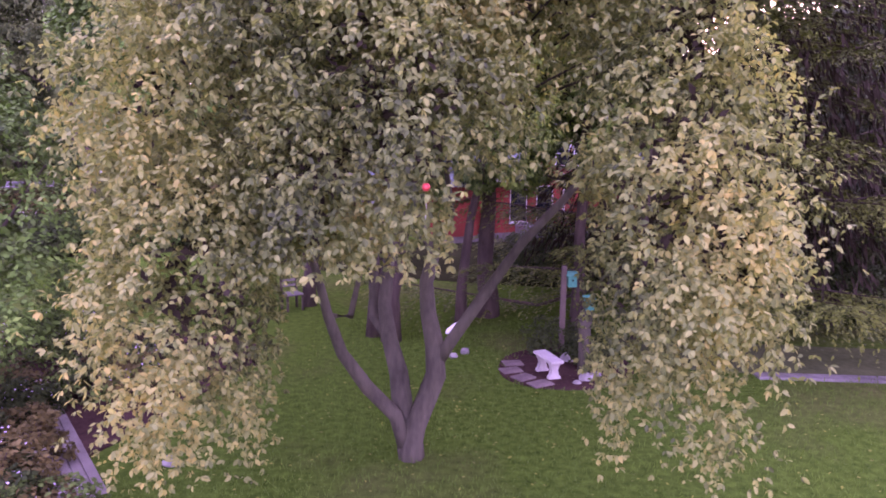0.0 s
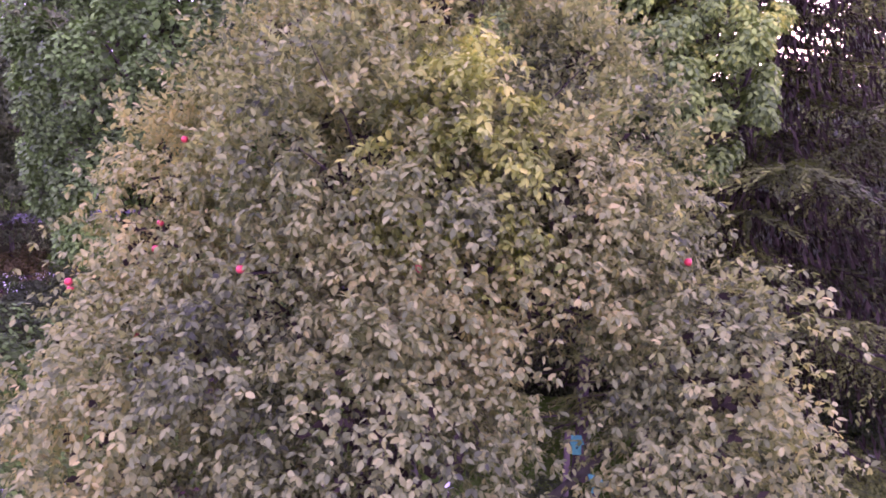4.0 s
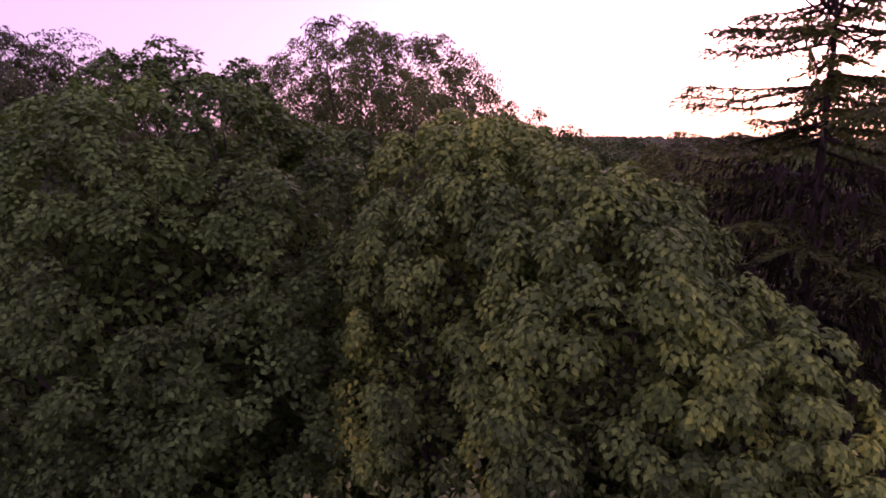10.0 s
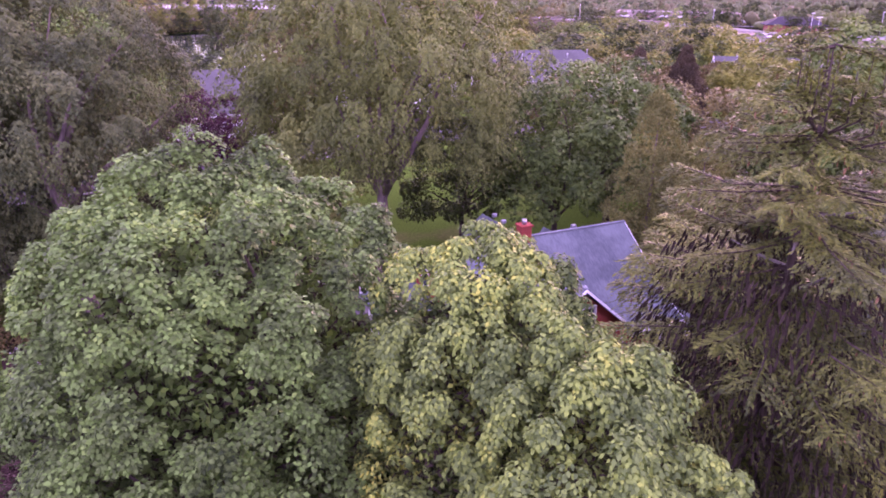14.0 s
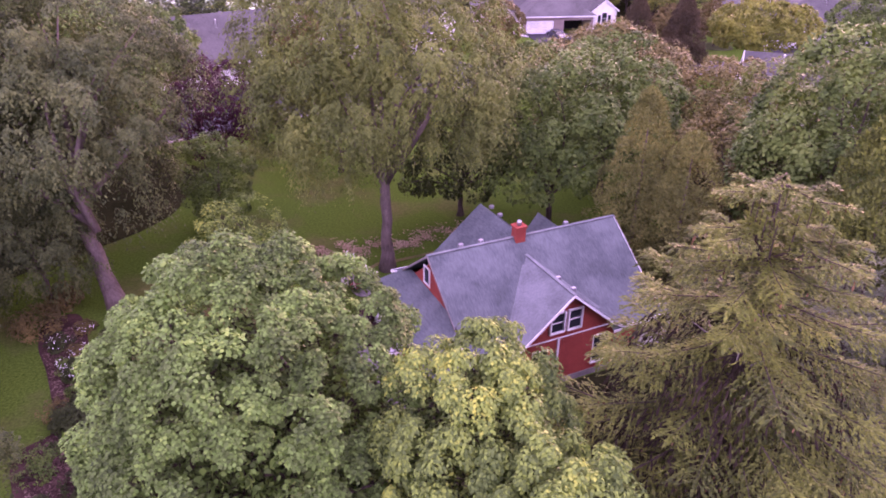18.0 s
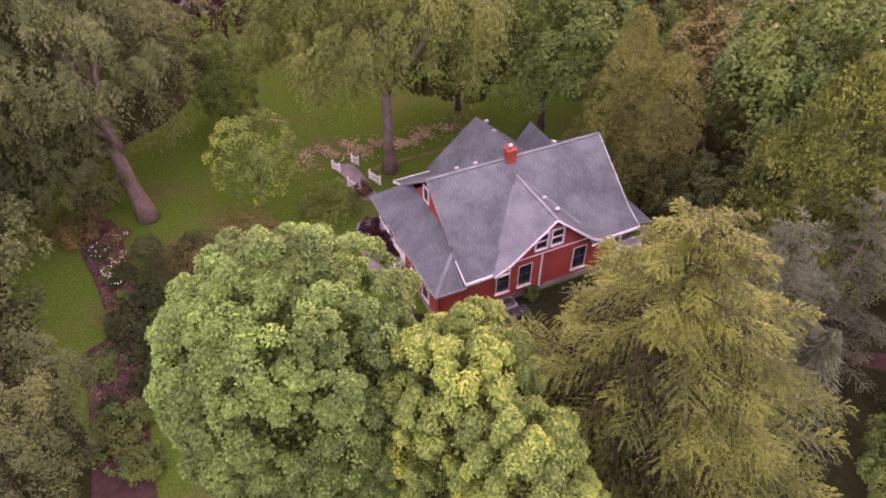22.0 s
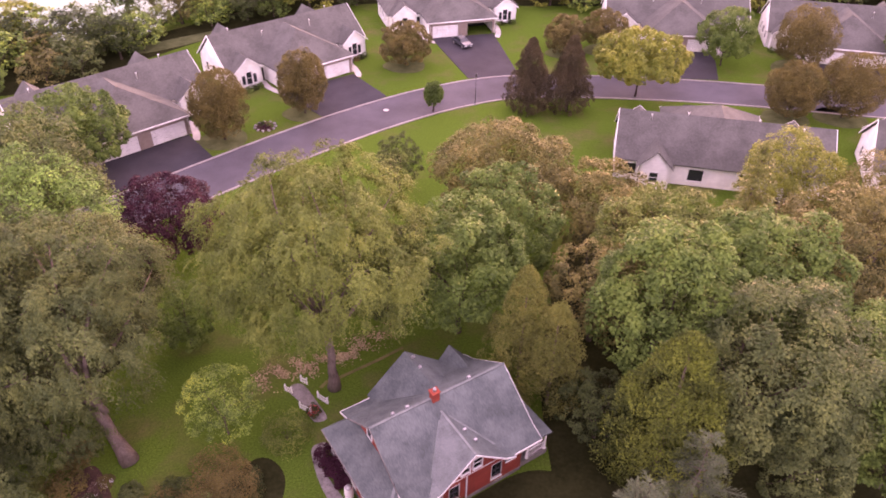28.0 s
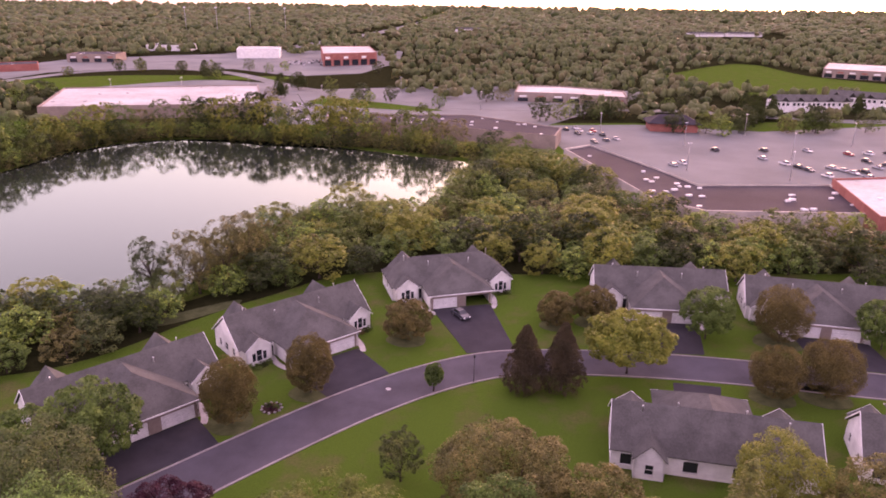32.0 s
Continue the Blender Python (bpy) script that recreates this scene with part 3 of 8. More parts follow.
def conifer(name, label, x, y, h, r, leaf, seed=1, whorls=26, per=8, sprays=26, size=0.32, droop=0.35, base=0.8, trunk_r=0.2, bark=None, group="", taper=0.9, bare=0.0, hang=0.5, wide=0.22, shape=1.0, shoots=4.0, fan=0.3, leaders=0, upturn=0.0, loose=0.55, curtain=0, cones=0, stubs=0, comb=0.0):
    """A spruce or fir: whorls of drooping boughs hung with needle sprays."""
    rng, r2 = np.random.default_rng(seed), random.Random(seed)
    tree = thing(name, x, y, 0, 0, label, "conifer tree", group)
    bm = bmesh.new()
    line = [(r2.uniform(-0.04, 0.04), r2.uniform(-0.04, 0.04), z) for z in np.linspace(-0.15, h * 0.99, 9)]
    tube(bm, line, [trunk_r * (1.25 if i == 0 else 1 - i / 8.3) for i in range(9)], 8, 0.06, r2)
    ats, ways, faces, lens = [], [], [], []
    for k in range(whorls):
        s = (k + r2.random() * 0.6) / whorls
        zw = base + (h - base) * s
        reach = r * (1 - s) ** (taper * shape) * r2.uniform(0.85, 1.1) + 0.12
        for j in range(per):
            az = 2 * math.pi * (j + r2.random() * 0.8) / per + k * 1.3
            length = reach * r2.uniform(0.64, 1.12)
            z = zw + r2.uniform(-0.9, 0.9) * (h - base) / whorls
            d = np.array([math.cos(az), math.sin(az), 0.0])
            sag = droop * length * r2.uniform(0.2, 1.7)
            root, mid, tip = np.array([0, 0, z]), d * length * 0.55 + [0, 0, z - sag * 0.55], d * length + [0, 0, z - sag * 0.72 + upturn * sag]
            if length > 0.5:
                tube(bm, [root, mid, tip], [0.014 + 0.007 * length, 0.009 + 0.004 * length, 0.005], 4)
            # side shoots in a flat fan along the bough, hung with needles
            lat = np.array([-d[1], d[0], 0.0])
            m = max(3, int(length * shoots))
            u = np.linspace(bare + 0.1, 1.0, m) + rng.uniform(-0.02, 0.02, m)
            u = np.repeat(np.clip(u, 0, 1), 3)
            side = np.tile([1.0, -1.0, 0.0], m)[:, None]
            p = np.where(u[:, None] < 0.55, root + (mid - root) * (u / 0.55)[:, None], mid + (tip - mid) * ((u - 0.55) / 0.45)[:, None])
            run = unit(d * 0.75 + lat * side * rng.uniform(0.5, 1.1, (3 * m, 1)) + [0, 0, 0.05])
            reach_s = (length * fan * np.sin(np.pi * np.clip(1.06 - u, 0, 1) ** 0.8) * rng.uniform(0.6, 1.15, 3 * m) + 0.16)[:, None]
            q = max(4, int(sprays))
            v = np.tile(np.linspace(0.05, 1.0, q), 3 * m)[:, None] + rng.uniform(-0.06, 0.06, (3 * m * q, 1))
            P, R, L = np.repeat(p, q, 0), np.repeat(run, q, 0), np.repeat(reach_s, q, 0)
            at = P + R * L * v + np.array([0, 0, -1.0]) * hang * L * v * v
            n = len(at)
            w = unit(R * 0.9 + ball(rng, n) * loose + np.array([0, 0, -1.0]) * (hang * v + np.where(rng.uniform(size=(n, 1)) < 0.35, 0.6, 0.0) * (1 - 2 * comb)))
            ats.append(at)
            ways.append(w)
            faces.append(unit(np.array([0, 0, 1.0]) + ball(rng, n) * 0.45))
            lens.append(size * rng.uniform(0.6, 1.3, n))
    # brown dead twigs within the lower crown, coloured dark to carry its shade
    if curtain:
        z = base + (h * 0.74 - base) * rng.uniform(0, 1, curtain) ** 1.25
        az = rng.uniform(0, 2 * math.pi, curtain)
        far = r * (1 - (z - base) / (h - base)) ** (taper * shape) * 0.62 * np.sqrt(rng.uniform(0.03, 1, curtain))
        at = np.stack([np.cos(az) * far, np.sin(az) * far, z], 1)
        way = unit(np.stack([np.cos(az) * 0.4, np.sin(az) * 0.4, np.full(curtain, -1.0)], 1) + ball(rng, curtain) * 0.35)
        me = leaf_mesh("dead_twig", at, way, unit(ball(rng, curtain) + [0, 0, 0.3]), rng.uniform(0.2, 0.42, curtain), 0.2, SHADETWIG)
        tagged(part("dead_twig", me, SHADETWIG, tree, "brown bare twigs inside the crown, coloured dark for its shade"), kind="stuff")
    # upright shoots round a blunt top
    for k in range(leaders):
        az, off = 2.4 * k + r2.random(), r2.uniform(0.35, 1.5)
        foot = np.array([math.cos(az) * off, math.sin(az) * off, h - 1.0 - off * 0.75])
        tall = r2.uniform(0.8, 1.3)
        tube(bm, [foot * [0.4, 0.4, 1] - [0, 0, 0.3], foot, foot + [0, 0, tall]], [0.03, 0.025, 0.008], 4)
        n = 90
        v = rng.uniform(0, 1, (n, 1))
        d = ball(rng, n) * [1, 1, 0.2]
        ats.append(foot + np.array([0, 0, tall]) * v + unit(d) * 0.03)
        ways.append(unit(unit(d) * (1.15 - v * 0.7) + [0, 0, 0.45]))
        faces.append(unit(np.array([0, 0, 1.0]) + ball(rng, n) * 0.6))
        lens.append(size * rng.uniform(0.8, 1.7, n) * (1.25 - v[:, 0] * 0.6))
    for k in range(stubs):
        az, z = 1.9 * k + 0.4, h * (0.68 + 0.035 * k)
        d = np.array([math.cos(az), math.sin(az), 0.12])
        part("dead_branch", tube(bmesh.new(), [np.array([0, 0, z]), d * 0.8 + [0, 0, z], d * r2.uniform(1.3, 2.1) + [0, 0, z + 0.1]], [0.045, 0.03, 0.01], 5), WOODGREY, tree, "bare grey dead branch")
    if cones:
        pick = rng.choice(sum(len(q) for q in ats[: whorls * per]), cones, replace=False)
        hung = np.concatenate(ats[: whorls * per])[pick]
        hung = hung[(hung[:, 2] > h * 0.5) & (np.hypot(hung[:, 0], hung[:, 1]) > 1.0)] - [0, 0, 0.06]
        me = leaf_mesh("cone", hung, np.array([0, 0, -1.0]) + ball(rng, len(hung)) * 0.15, ball(rng, len(hung)), rng.uniform(0.11, 0.17, len(hung)), 0.32, CONE, True)
        tagged(part("cone", me, CONE, tree, "hanging light brown spruce cones"), kind="stuff")
    part("trunk", bm, bark or BARK, tree)
    part("foliage", leaf_mesh("foliage", np.concatenate(ats), np.concatenate(ways), np.concatenate(faces), np.concatenate(lens), wide, leaf), leaf, tree)
    return tree


def columnar(name, label, x, y, h, r, leaf, seed=1, puffs=160, puff=0.45, per=60, size=0.16, trunk_r=0.14, group="", point=0.75, category="conifer tree", base=0.4):
    """An upright, cone-topped evergreen dressed to the ground."""
    rng, r2 = np.random.default_rng(seed), random.Random(seed)
    tree = thing(name, x, y, 0, 0, label, category, group)
    s = rng.uniform(0, 1, puffs) ** 0.85
    az = rng.uniform(0, 2 * math.pi, puffs)
    prof = r * np.minimum(1, (1.0 - s) ** point * 1.35) * (0.62 + 0.38 * np.minimum(1, s / 0.2)) * rng.uniform(0.72, 1.08, puffs)
    out = np.stack([np.cos(az), np.sin(az), np.full(puffs, 0.5)], 1)
    at = np.stack([np.cos(az) * prof, np.sin(az) * prof, base + (h - base - puff * 0.5) * s], 1)
    bm = bmesh.new()
    tube(bm, [(0, 0, -0.1), (0, 0, h * 0.3), (0, 0, h * 0.6), (0, 0, h * 0.92)], [trunk_r * 1.2, trunk_r, trunk_r * 0.6, trunk_r * 0.15], 7, 0.05, r2)
    part("trunk", bm, BARK, tree)
    a, w, f = puff_leaves(rng, at, unit(out), puff * rng.uniform(0.6, 1.2, puffs), per, droop=-0.7)
    b, bw, bf = inner_leaves(rng, (0, 0, base + h * 0.36), (r * 0.95, r * 0.95, h * 0.4), puffs * 14, 0.8)
    b[:, :2] *= np.clip(1.25 - b[:, 2:] / h, 0.1, 1.0)
    lens = np.concatenate([size * rng.uniform(0.7, 1.3, len(a)), size * rng.uniform(1.0, 1.6, len(b))])
    part("crown", leaf_mesh("crown", np.concatenate([a, b]), np.concatenate([w, bw]), np.concatenate([f, bf]), lens, 0.45, leaf), leaf, tree)
    return tree


def shrub(name, label, x, y, r, h, leaf, seed=1, puffs=40, per=40, size=0.09, group="", wide=0.7, category="shrub"):
    """A low bush of many stems and leaf clumps."""
    rng, r2 = np.random.default_rng(seed), random.Random(seed)
    bush = thing(name, x, y, 0, 0, label, category, group)
    at, out, rad = crown_puffs(rng, (0, 0, h * 0.45), (r, r, h * 0.55), puffs, r * 0.32, -0.75, 0.3, 0.2)
    at[:, 2] = np.maximum(at[:, 2], 0.06)
    bm = bmesh.new()
    for p in at[:7]:
        tube(bm, [(0, 0, -0.05), p * 0.5 + [0, 0, 0.05], p], [0.02, 0.013, 0.006], 5)
    part("stem", bm, BARK_DARK, bush)
    a, w, f = puff_leaves(rng, at, out, rad, per)
    part("leaves", leaf_mesh("leaves", a, w, f, size * rng.uniform(0.7, 1.3, len(a)), wide, leaf), leaf, bush)
    return bush


def curve_through(pts, step=1.5):
    """Points at even steps along a smooth line through the given ones."""
    p = [Vector(q) for q in pts]
    p = [p[0] * 2 - p[1]] + p + [p[-1] * 2 - p[-2]]
    out = []
    for i in range(1, len(p) - 2):
        n = max(2, int((p[i + 1] - p[i]).length / step))
        for k in range(n):
            t = k / n
            out.append(0.5 * ((2 * p[i]) + (p[i + 1] - p[i - 1]) * t + (2 * p[i - 1] - 5 * p[i] + 4 * p[i + 1] - p[i + 2]) * t * t + (3 * p[i] - p[i - 1] - 3 * p[i + 1] + p[i + 2]) * t ** 3))
    return out + [p[-2]]


def ribbon(line, left, right, z0, z1):
    """A strip along a line in plan, from left to right of it, z0 to z1 high."""
    bm = bmesh.new()
    rows = []
    for i, p in enumerate(line):
        d = (line[min(i + 1, len(line) - 1)] - line[max(i - 1, 0)]).normalized()
        nrm = Vector((-d.y, d.x, 0))
        rows.append([bm.verts.new((p.x + nrm.x * o, p.y + nrm.y * o, z)) for o, z in ((left, z0), (left, z1), (right, z1), (right, z0))])
    for a, b in zip(rows, rows[1:]):
        for k in range(3):
            bm.faces.new((a[k], a[k + 1], b[k + 1], b[k]))
    bm.faces.new(rows[0][::-1])
    bm.faces.new(rows[-1])
    bmesh.ops.recalc_face_normals(bm, faces=bm.faces[:])
    return bm


def ribbon_line(line, half):
    """The outline of a narrow strip along a line in plan."""
    pts = [np.array(p) for p in line]
    left, right = [], []
    for i, p in enumerate(pts):
        d = unit(pts[min(i + 1, len(pts) - 1)] - pts[max(i - 1, 0)])
        n = np.array([-d[1], d[0]]) * half
        left.append(tuple(p + n))
        right.append(tuple(p - n))
    return right + left[::-1]


def inside(px, py, poly):
    hit = np.zeros(np.shape(px), bool)
    for (x0, y0), (x1, y1) in zip(poly, poly[1:] + poly[:1]):
        cross = ((y0 > py) != (y1 > py)) & (px < (x1 - x0) * (py - y0) / ((y1 - y0) or 1e-9) + x0)
        hit ^= cross
    return hit


def blob(points, n=6):
    """A rounded outline through corner points in plan."""
    loop = [Vector((x, y, 0)) for x, y in points]
    m = len(loop)
    out = []
    for i in range(m):
        a, b, c, d = loop[i - 1], loop[i], loop[(i + 1) % m], loop[(i + 2) % m]
        for k in range(n):
            t = k / n
            q = 0.5 * ((2 * b) + (c - a) * t + (2 * a - 5 * b + 4 * c - d) * t * t + (3 * b - a - 3 * c + d) * t ** 3)
            out.append((q.x, q.y))
    return out


# ---- ground, lake, street ----
LAKE = [(-230, 150), (-120, 138), (-72, 136), (-46, 139), (-36, 143), (-32, 158), (-30, 170), (-20, 184), (-10, 192), (2, 194), (13, 187), (25, 206), (30, 223), (42, 237), (47, 254), (40, 269), (17, 283), (-20, 307), (-57, 320), (-92, 318), (-117, 292), (-124, 262), (-150, 225), (-230, 190)]
SHORE = blob(LAKE, 5)


def shore_distance(px, py):
    best = np.full(np.shape(px), 1e9)
    for (x0, y0), (x1, y1) in zip(SHORE, SHORE[1:] + SHORE[:1]):
        dx, dy = x1 - x0, y1 - y0
        t = np.clip(((px - x0) * dx + (py - y0) * dy) / (dx * dx + dy * dy + 1e-9), 0, 1)
        best = np.minimum(best, np.hypot(px - x0 - t * dx, py - y0 - t * dy))
    return np.where(inside(px, py, SHORE), -best, best)


def ground_lines(lo, hi, fine_lo, fine_hi, fine, mid_lo, mid_hi, mid):
    a = list(np.arange(fine_lo, fine_hi + 0.1, fine))
    b = list(np.arange(fine_hi + mid, mid_hi + 0.1, mid))
    c = list(np.arange(fine_lo - mid, mid_lo - 0.1, -mid))[::-1]
    far = [v for v in (mid_hi + 60 * 1.6 ** k for k in range(12)) if v < hi] + [hi]
    near = [v for v in (mid_lo - 60 * 1.6 ** k for k in range(12)) if v > lo][::-1]
    return np.array([lo] + near + c + a + b + far)


gx = ground_lines(-4900, 4900, -60, 90, 2.5, -260, 330, 6)
gy = ground_lines(-4900, 4900, -20, 130, 2.5, -60, 460, 6)
GX, GY = np.meshgrid(gx, gy)
shore = shore_distance(GX, GY)
GZ = np.clip((2.0 - shore) / 6.0, 0, 1) * -1.6
ii = np.arange(len(gy) - 1)[:, None] * len(gx) + np.arange(len(gx) - 1)[None]
gf = np.stack([ii, ii + 1, ii + 1 + len(gx), ii + len(gx)], -1).reshape(-1, 4)
ground_mesh = quads_mesh("ground", np.stack([GX, GY, GZ], -1).reshape(-1, 3), gf, LAWN)
tagged(part("ground", ground_mesh, LAWN), "mown green lawn with drier brownish stretches", "ground", kind="structure")
tagged(part("water", slabbed([(x * 1.0, y) for x, y in blob([(x + (4 if x > 0 else -4), y + (4 if y > 220 else -4)) for x, y in LAKE], 4)], -1.2, -0.75), WATER), "still pale lake reflecting the evening sky", "lake", kind="structure")

STREET = curve_through([(-75, 42, 0), (-50, 61, 0), (-36, 72, 0), (-22, 83, 0), (-9.5, 92.6, 0), (0.5, 99.4, 0), (11, 105, 0), (22, 108.4, 0), (33, 108, 0), (45, 106, 0), (58, 102.8, 0), (72, 98.3, 0), (90, 92, 0), (120, 78, 0), (160, 55, 0)], 1.6)
tagged(part("road", ribbon(STREET, 4.1, -4.1, -0.1, 0.03), ASPHALT), "curving residential street of grey asphalt", "road", kind="structure")
for side in (1, -1):
    kerb = ribbon(STREET, side * 4.1, side * 4.42, -0.1, 0.12)
    tagged(part("kerb", kerb, KERBSTONE), "pale concrete kerb and gutter along the street", "kerb", kind="structure")
cover = thing("manhole_cover", 3.6, 102.2, 0.03, 0, "round iron manhole cover set in the street", "manhole cover")
part("lid", lathe(bmesh.new(), [(0.02, 0), (0.42, 0.0), (0.42, 0.012), (0.36, 0.02), (0.02, 0.02)], 20), CONCRETE, cover)


def driveway(pts):
    tagged(part("driveway", slabbed(pts, -0.1, 0.06), DRIVE), "fresh black asphalt driveway", "driveway", kind="structure")


driveway([(-36.5, 88.2), (-30.6, 82.4), (-19.9, 90.3), (-24.2, 97.1)])
driveway([(-12.2, 109.8), (-5.5, 100.4), (4.0, 107.0), (-1.0, 116.2)])
driveway([(13.6, 131.2), (17.6, 112.6), (26.2, 113.0), (25.4, 132.7)])
driveway([(52.0, 122.0), (51, 109.5), (58.5, 108), (63.0, 119.7)])
driveway([(78.0, 113.2), (76, 102.5), (88, 98), (90, 108.8)])
driveway([(46, 92.0), (52, 90.0), (56, 97.5), (49, 99.6)])


def patch(name, pts, z, material, label, category="ground"):
    tagged(part(name, slabbed(pts, -0.05, z), material), label, category, kind="structure")


# dark ground patches: tree shade laid down as colour
patch("woodland_shade_floor", blob([(-60, -25), (-14, -10), (-9.5, 6), (-9, 14), (-13, 21), (-18.6, 27), (-21.5, 30.8), (-24, 33.5), (-27, 37), (-28.5, 41), (-29, 45.5), (-25.5, 50), (-22.5, 54), (-21.5, 59), (-25, 68), (-60, 72)]), 0.012, SHADE_FLOOR, "ground under the trees with the shade put into its colour")
patch("woodland_shade_floor", blob([(12, 22), (14, 12), (24, 6), (44, 14), (75, 40), (74, 70), (50, 69), (28, 72), (20, 62), (15, 50), (13, 40)]), 0.013, SHADE_FLOOR, "ground under the trees with the shade put into its colour")
# lawn before the house, covered dark to imitate its shade
patch("woodland_shade_floor", blob([(-13, 33), (-3, 26), (9, 24), (14, 30), (15, 36), (11, 38), (5, 35.6), (0, 34), (-3, 34)]), 0.012, SHADE_FLOOR, "ground under the trees with the shade put into its colour")
patch("woodland_shade_floor", blob([(-58, 127), (-75, 119), (-75, 112), (-56, 112.5), (-46, 116.5), (-40, 121.5), (-34, 128), (-27, 134.5), (-20, 140), (0, 152), (36, 148), (60, 146), (130, 142), (128, 160), (92, 174), (78, 190), (72, 250), (56, 275), (46, 262), (33, 232), (14, 196), (-14, 204), (-22, 180), (-26, 150), (-40, 136)]), 0.015, SHADE_FLOOR, "dark ground under the lakeside trees")

# ---- mown field and car parks beyond the lake ----
patch("car_park", [(88, 345), (140, 345), (195, 322), (330, 345), (360, 215), (150, 196), (142, 190), (100, 192), (96, 222), (84, 268)], 0.02, LOT, "wide worn grey car park with painted bays", "car park")
patch("car_park", [(-200, 452), (-40, 490), (-20, 352), (-45, 352), (-58, 470)], 0.02, LOT, "worn grey car park beside the store", "car park")
patch("car_park", [(-120, 480), (90, 520), (210, 480), (90, 340), (-20, 360), (-40, 490)], 0.018, LOT, "worn grey car park and access roads", "car park")
patch("car_park", [(-110, 660), (40, 690), (60, 900), (-140, 900)], 0.018, LOT, "worn grey car park beside the store", "car park")
patch("verge", blob([(-27, 429), (-12, 451), (44, 403), (40, 396), (16, 403)]), 0.03, LAWN, "mown grass island between the car parks")
patch("car_park", [(-195, 470), (-187, 520), (-159, 552), (-99, 558), (-44, 526), (-31, 486), (-60, 478), (-120, 470)], 0.022, LOT, "worn grey car park behind the store", "car park")
patch("car_park", [(-255, 564), (-245, 615), (-188, 655), (-145, 645), (-106, 650), (-49, 587), (5, 611), (33, 696), (-41, 802), (-131, 840), (-197, 809), (-279, 750), (-310, 620)], 0.024, LOT, "worn grey lots round the small shops", "car park")
highway = curve_through([(-160, 760, 0), (-70, 1000, 0), (-15, 1219, 0), (65, 1520, 0), (189, 2152, 0), (461, 3681, 0)], 40)
tagged(part("road", ribbon(highway, 14, -14, -0.1, 0.05), LOT), "pale distant highway", "road", kind="structure")
avenue = curve_through([(-420, 420, 0), (-300, 480, 0), (-252, 548, 0), (-220, 620, 0), (-160, 650, 0), (-100, 610, 0), (-35, 500, 0), (10, 474, 0), (37, 433, 0), (59, 409, 0), (90, 402, 0), (150, 396, 0), (200, 382, 0), (260, 350, 0), (330, 352, 0)], 8)
tagged(part("road", ribbon(avenue, 6, -6, -0.1, 0.06), LOT), "pale avenue past the shops", "road", kind="structure")
patch("woodland_shade_floor", [(-700, 365), (-175, 372), (-40, 352), (-14, 352), (330, 348), (700, 300), (1500, 2500), (-1500, 2500)], 0.01, SHADE_FLOOR, "dark ground under the distant woods")
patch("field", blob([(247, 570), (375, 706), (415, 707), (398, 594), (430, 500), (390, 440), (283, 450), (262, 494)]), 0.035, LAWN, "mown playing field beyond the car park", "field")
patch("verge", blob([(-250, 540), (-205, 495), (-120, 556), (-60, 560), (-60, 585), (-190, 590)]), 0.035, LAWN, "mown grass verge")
patch("woodland_shade_floor", blob([(-160, 228), (-125, 262), (-116, 287), (-101, 310), (-75, 321), (-36, 307), (6, 293), (40, 273), (60, 282), (20, 310), (-36, 330), (-75, 343), (-130, 338), (-170, 290)]), 0.012, SHADE_FLOOR, "dark ground under the shore trees")


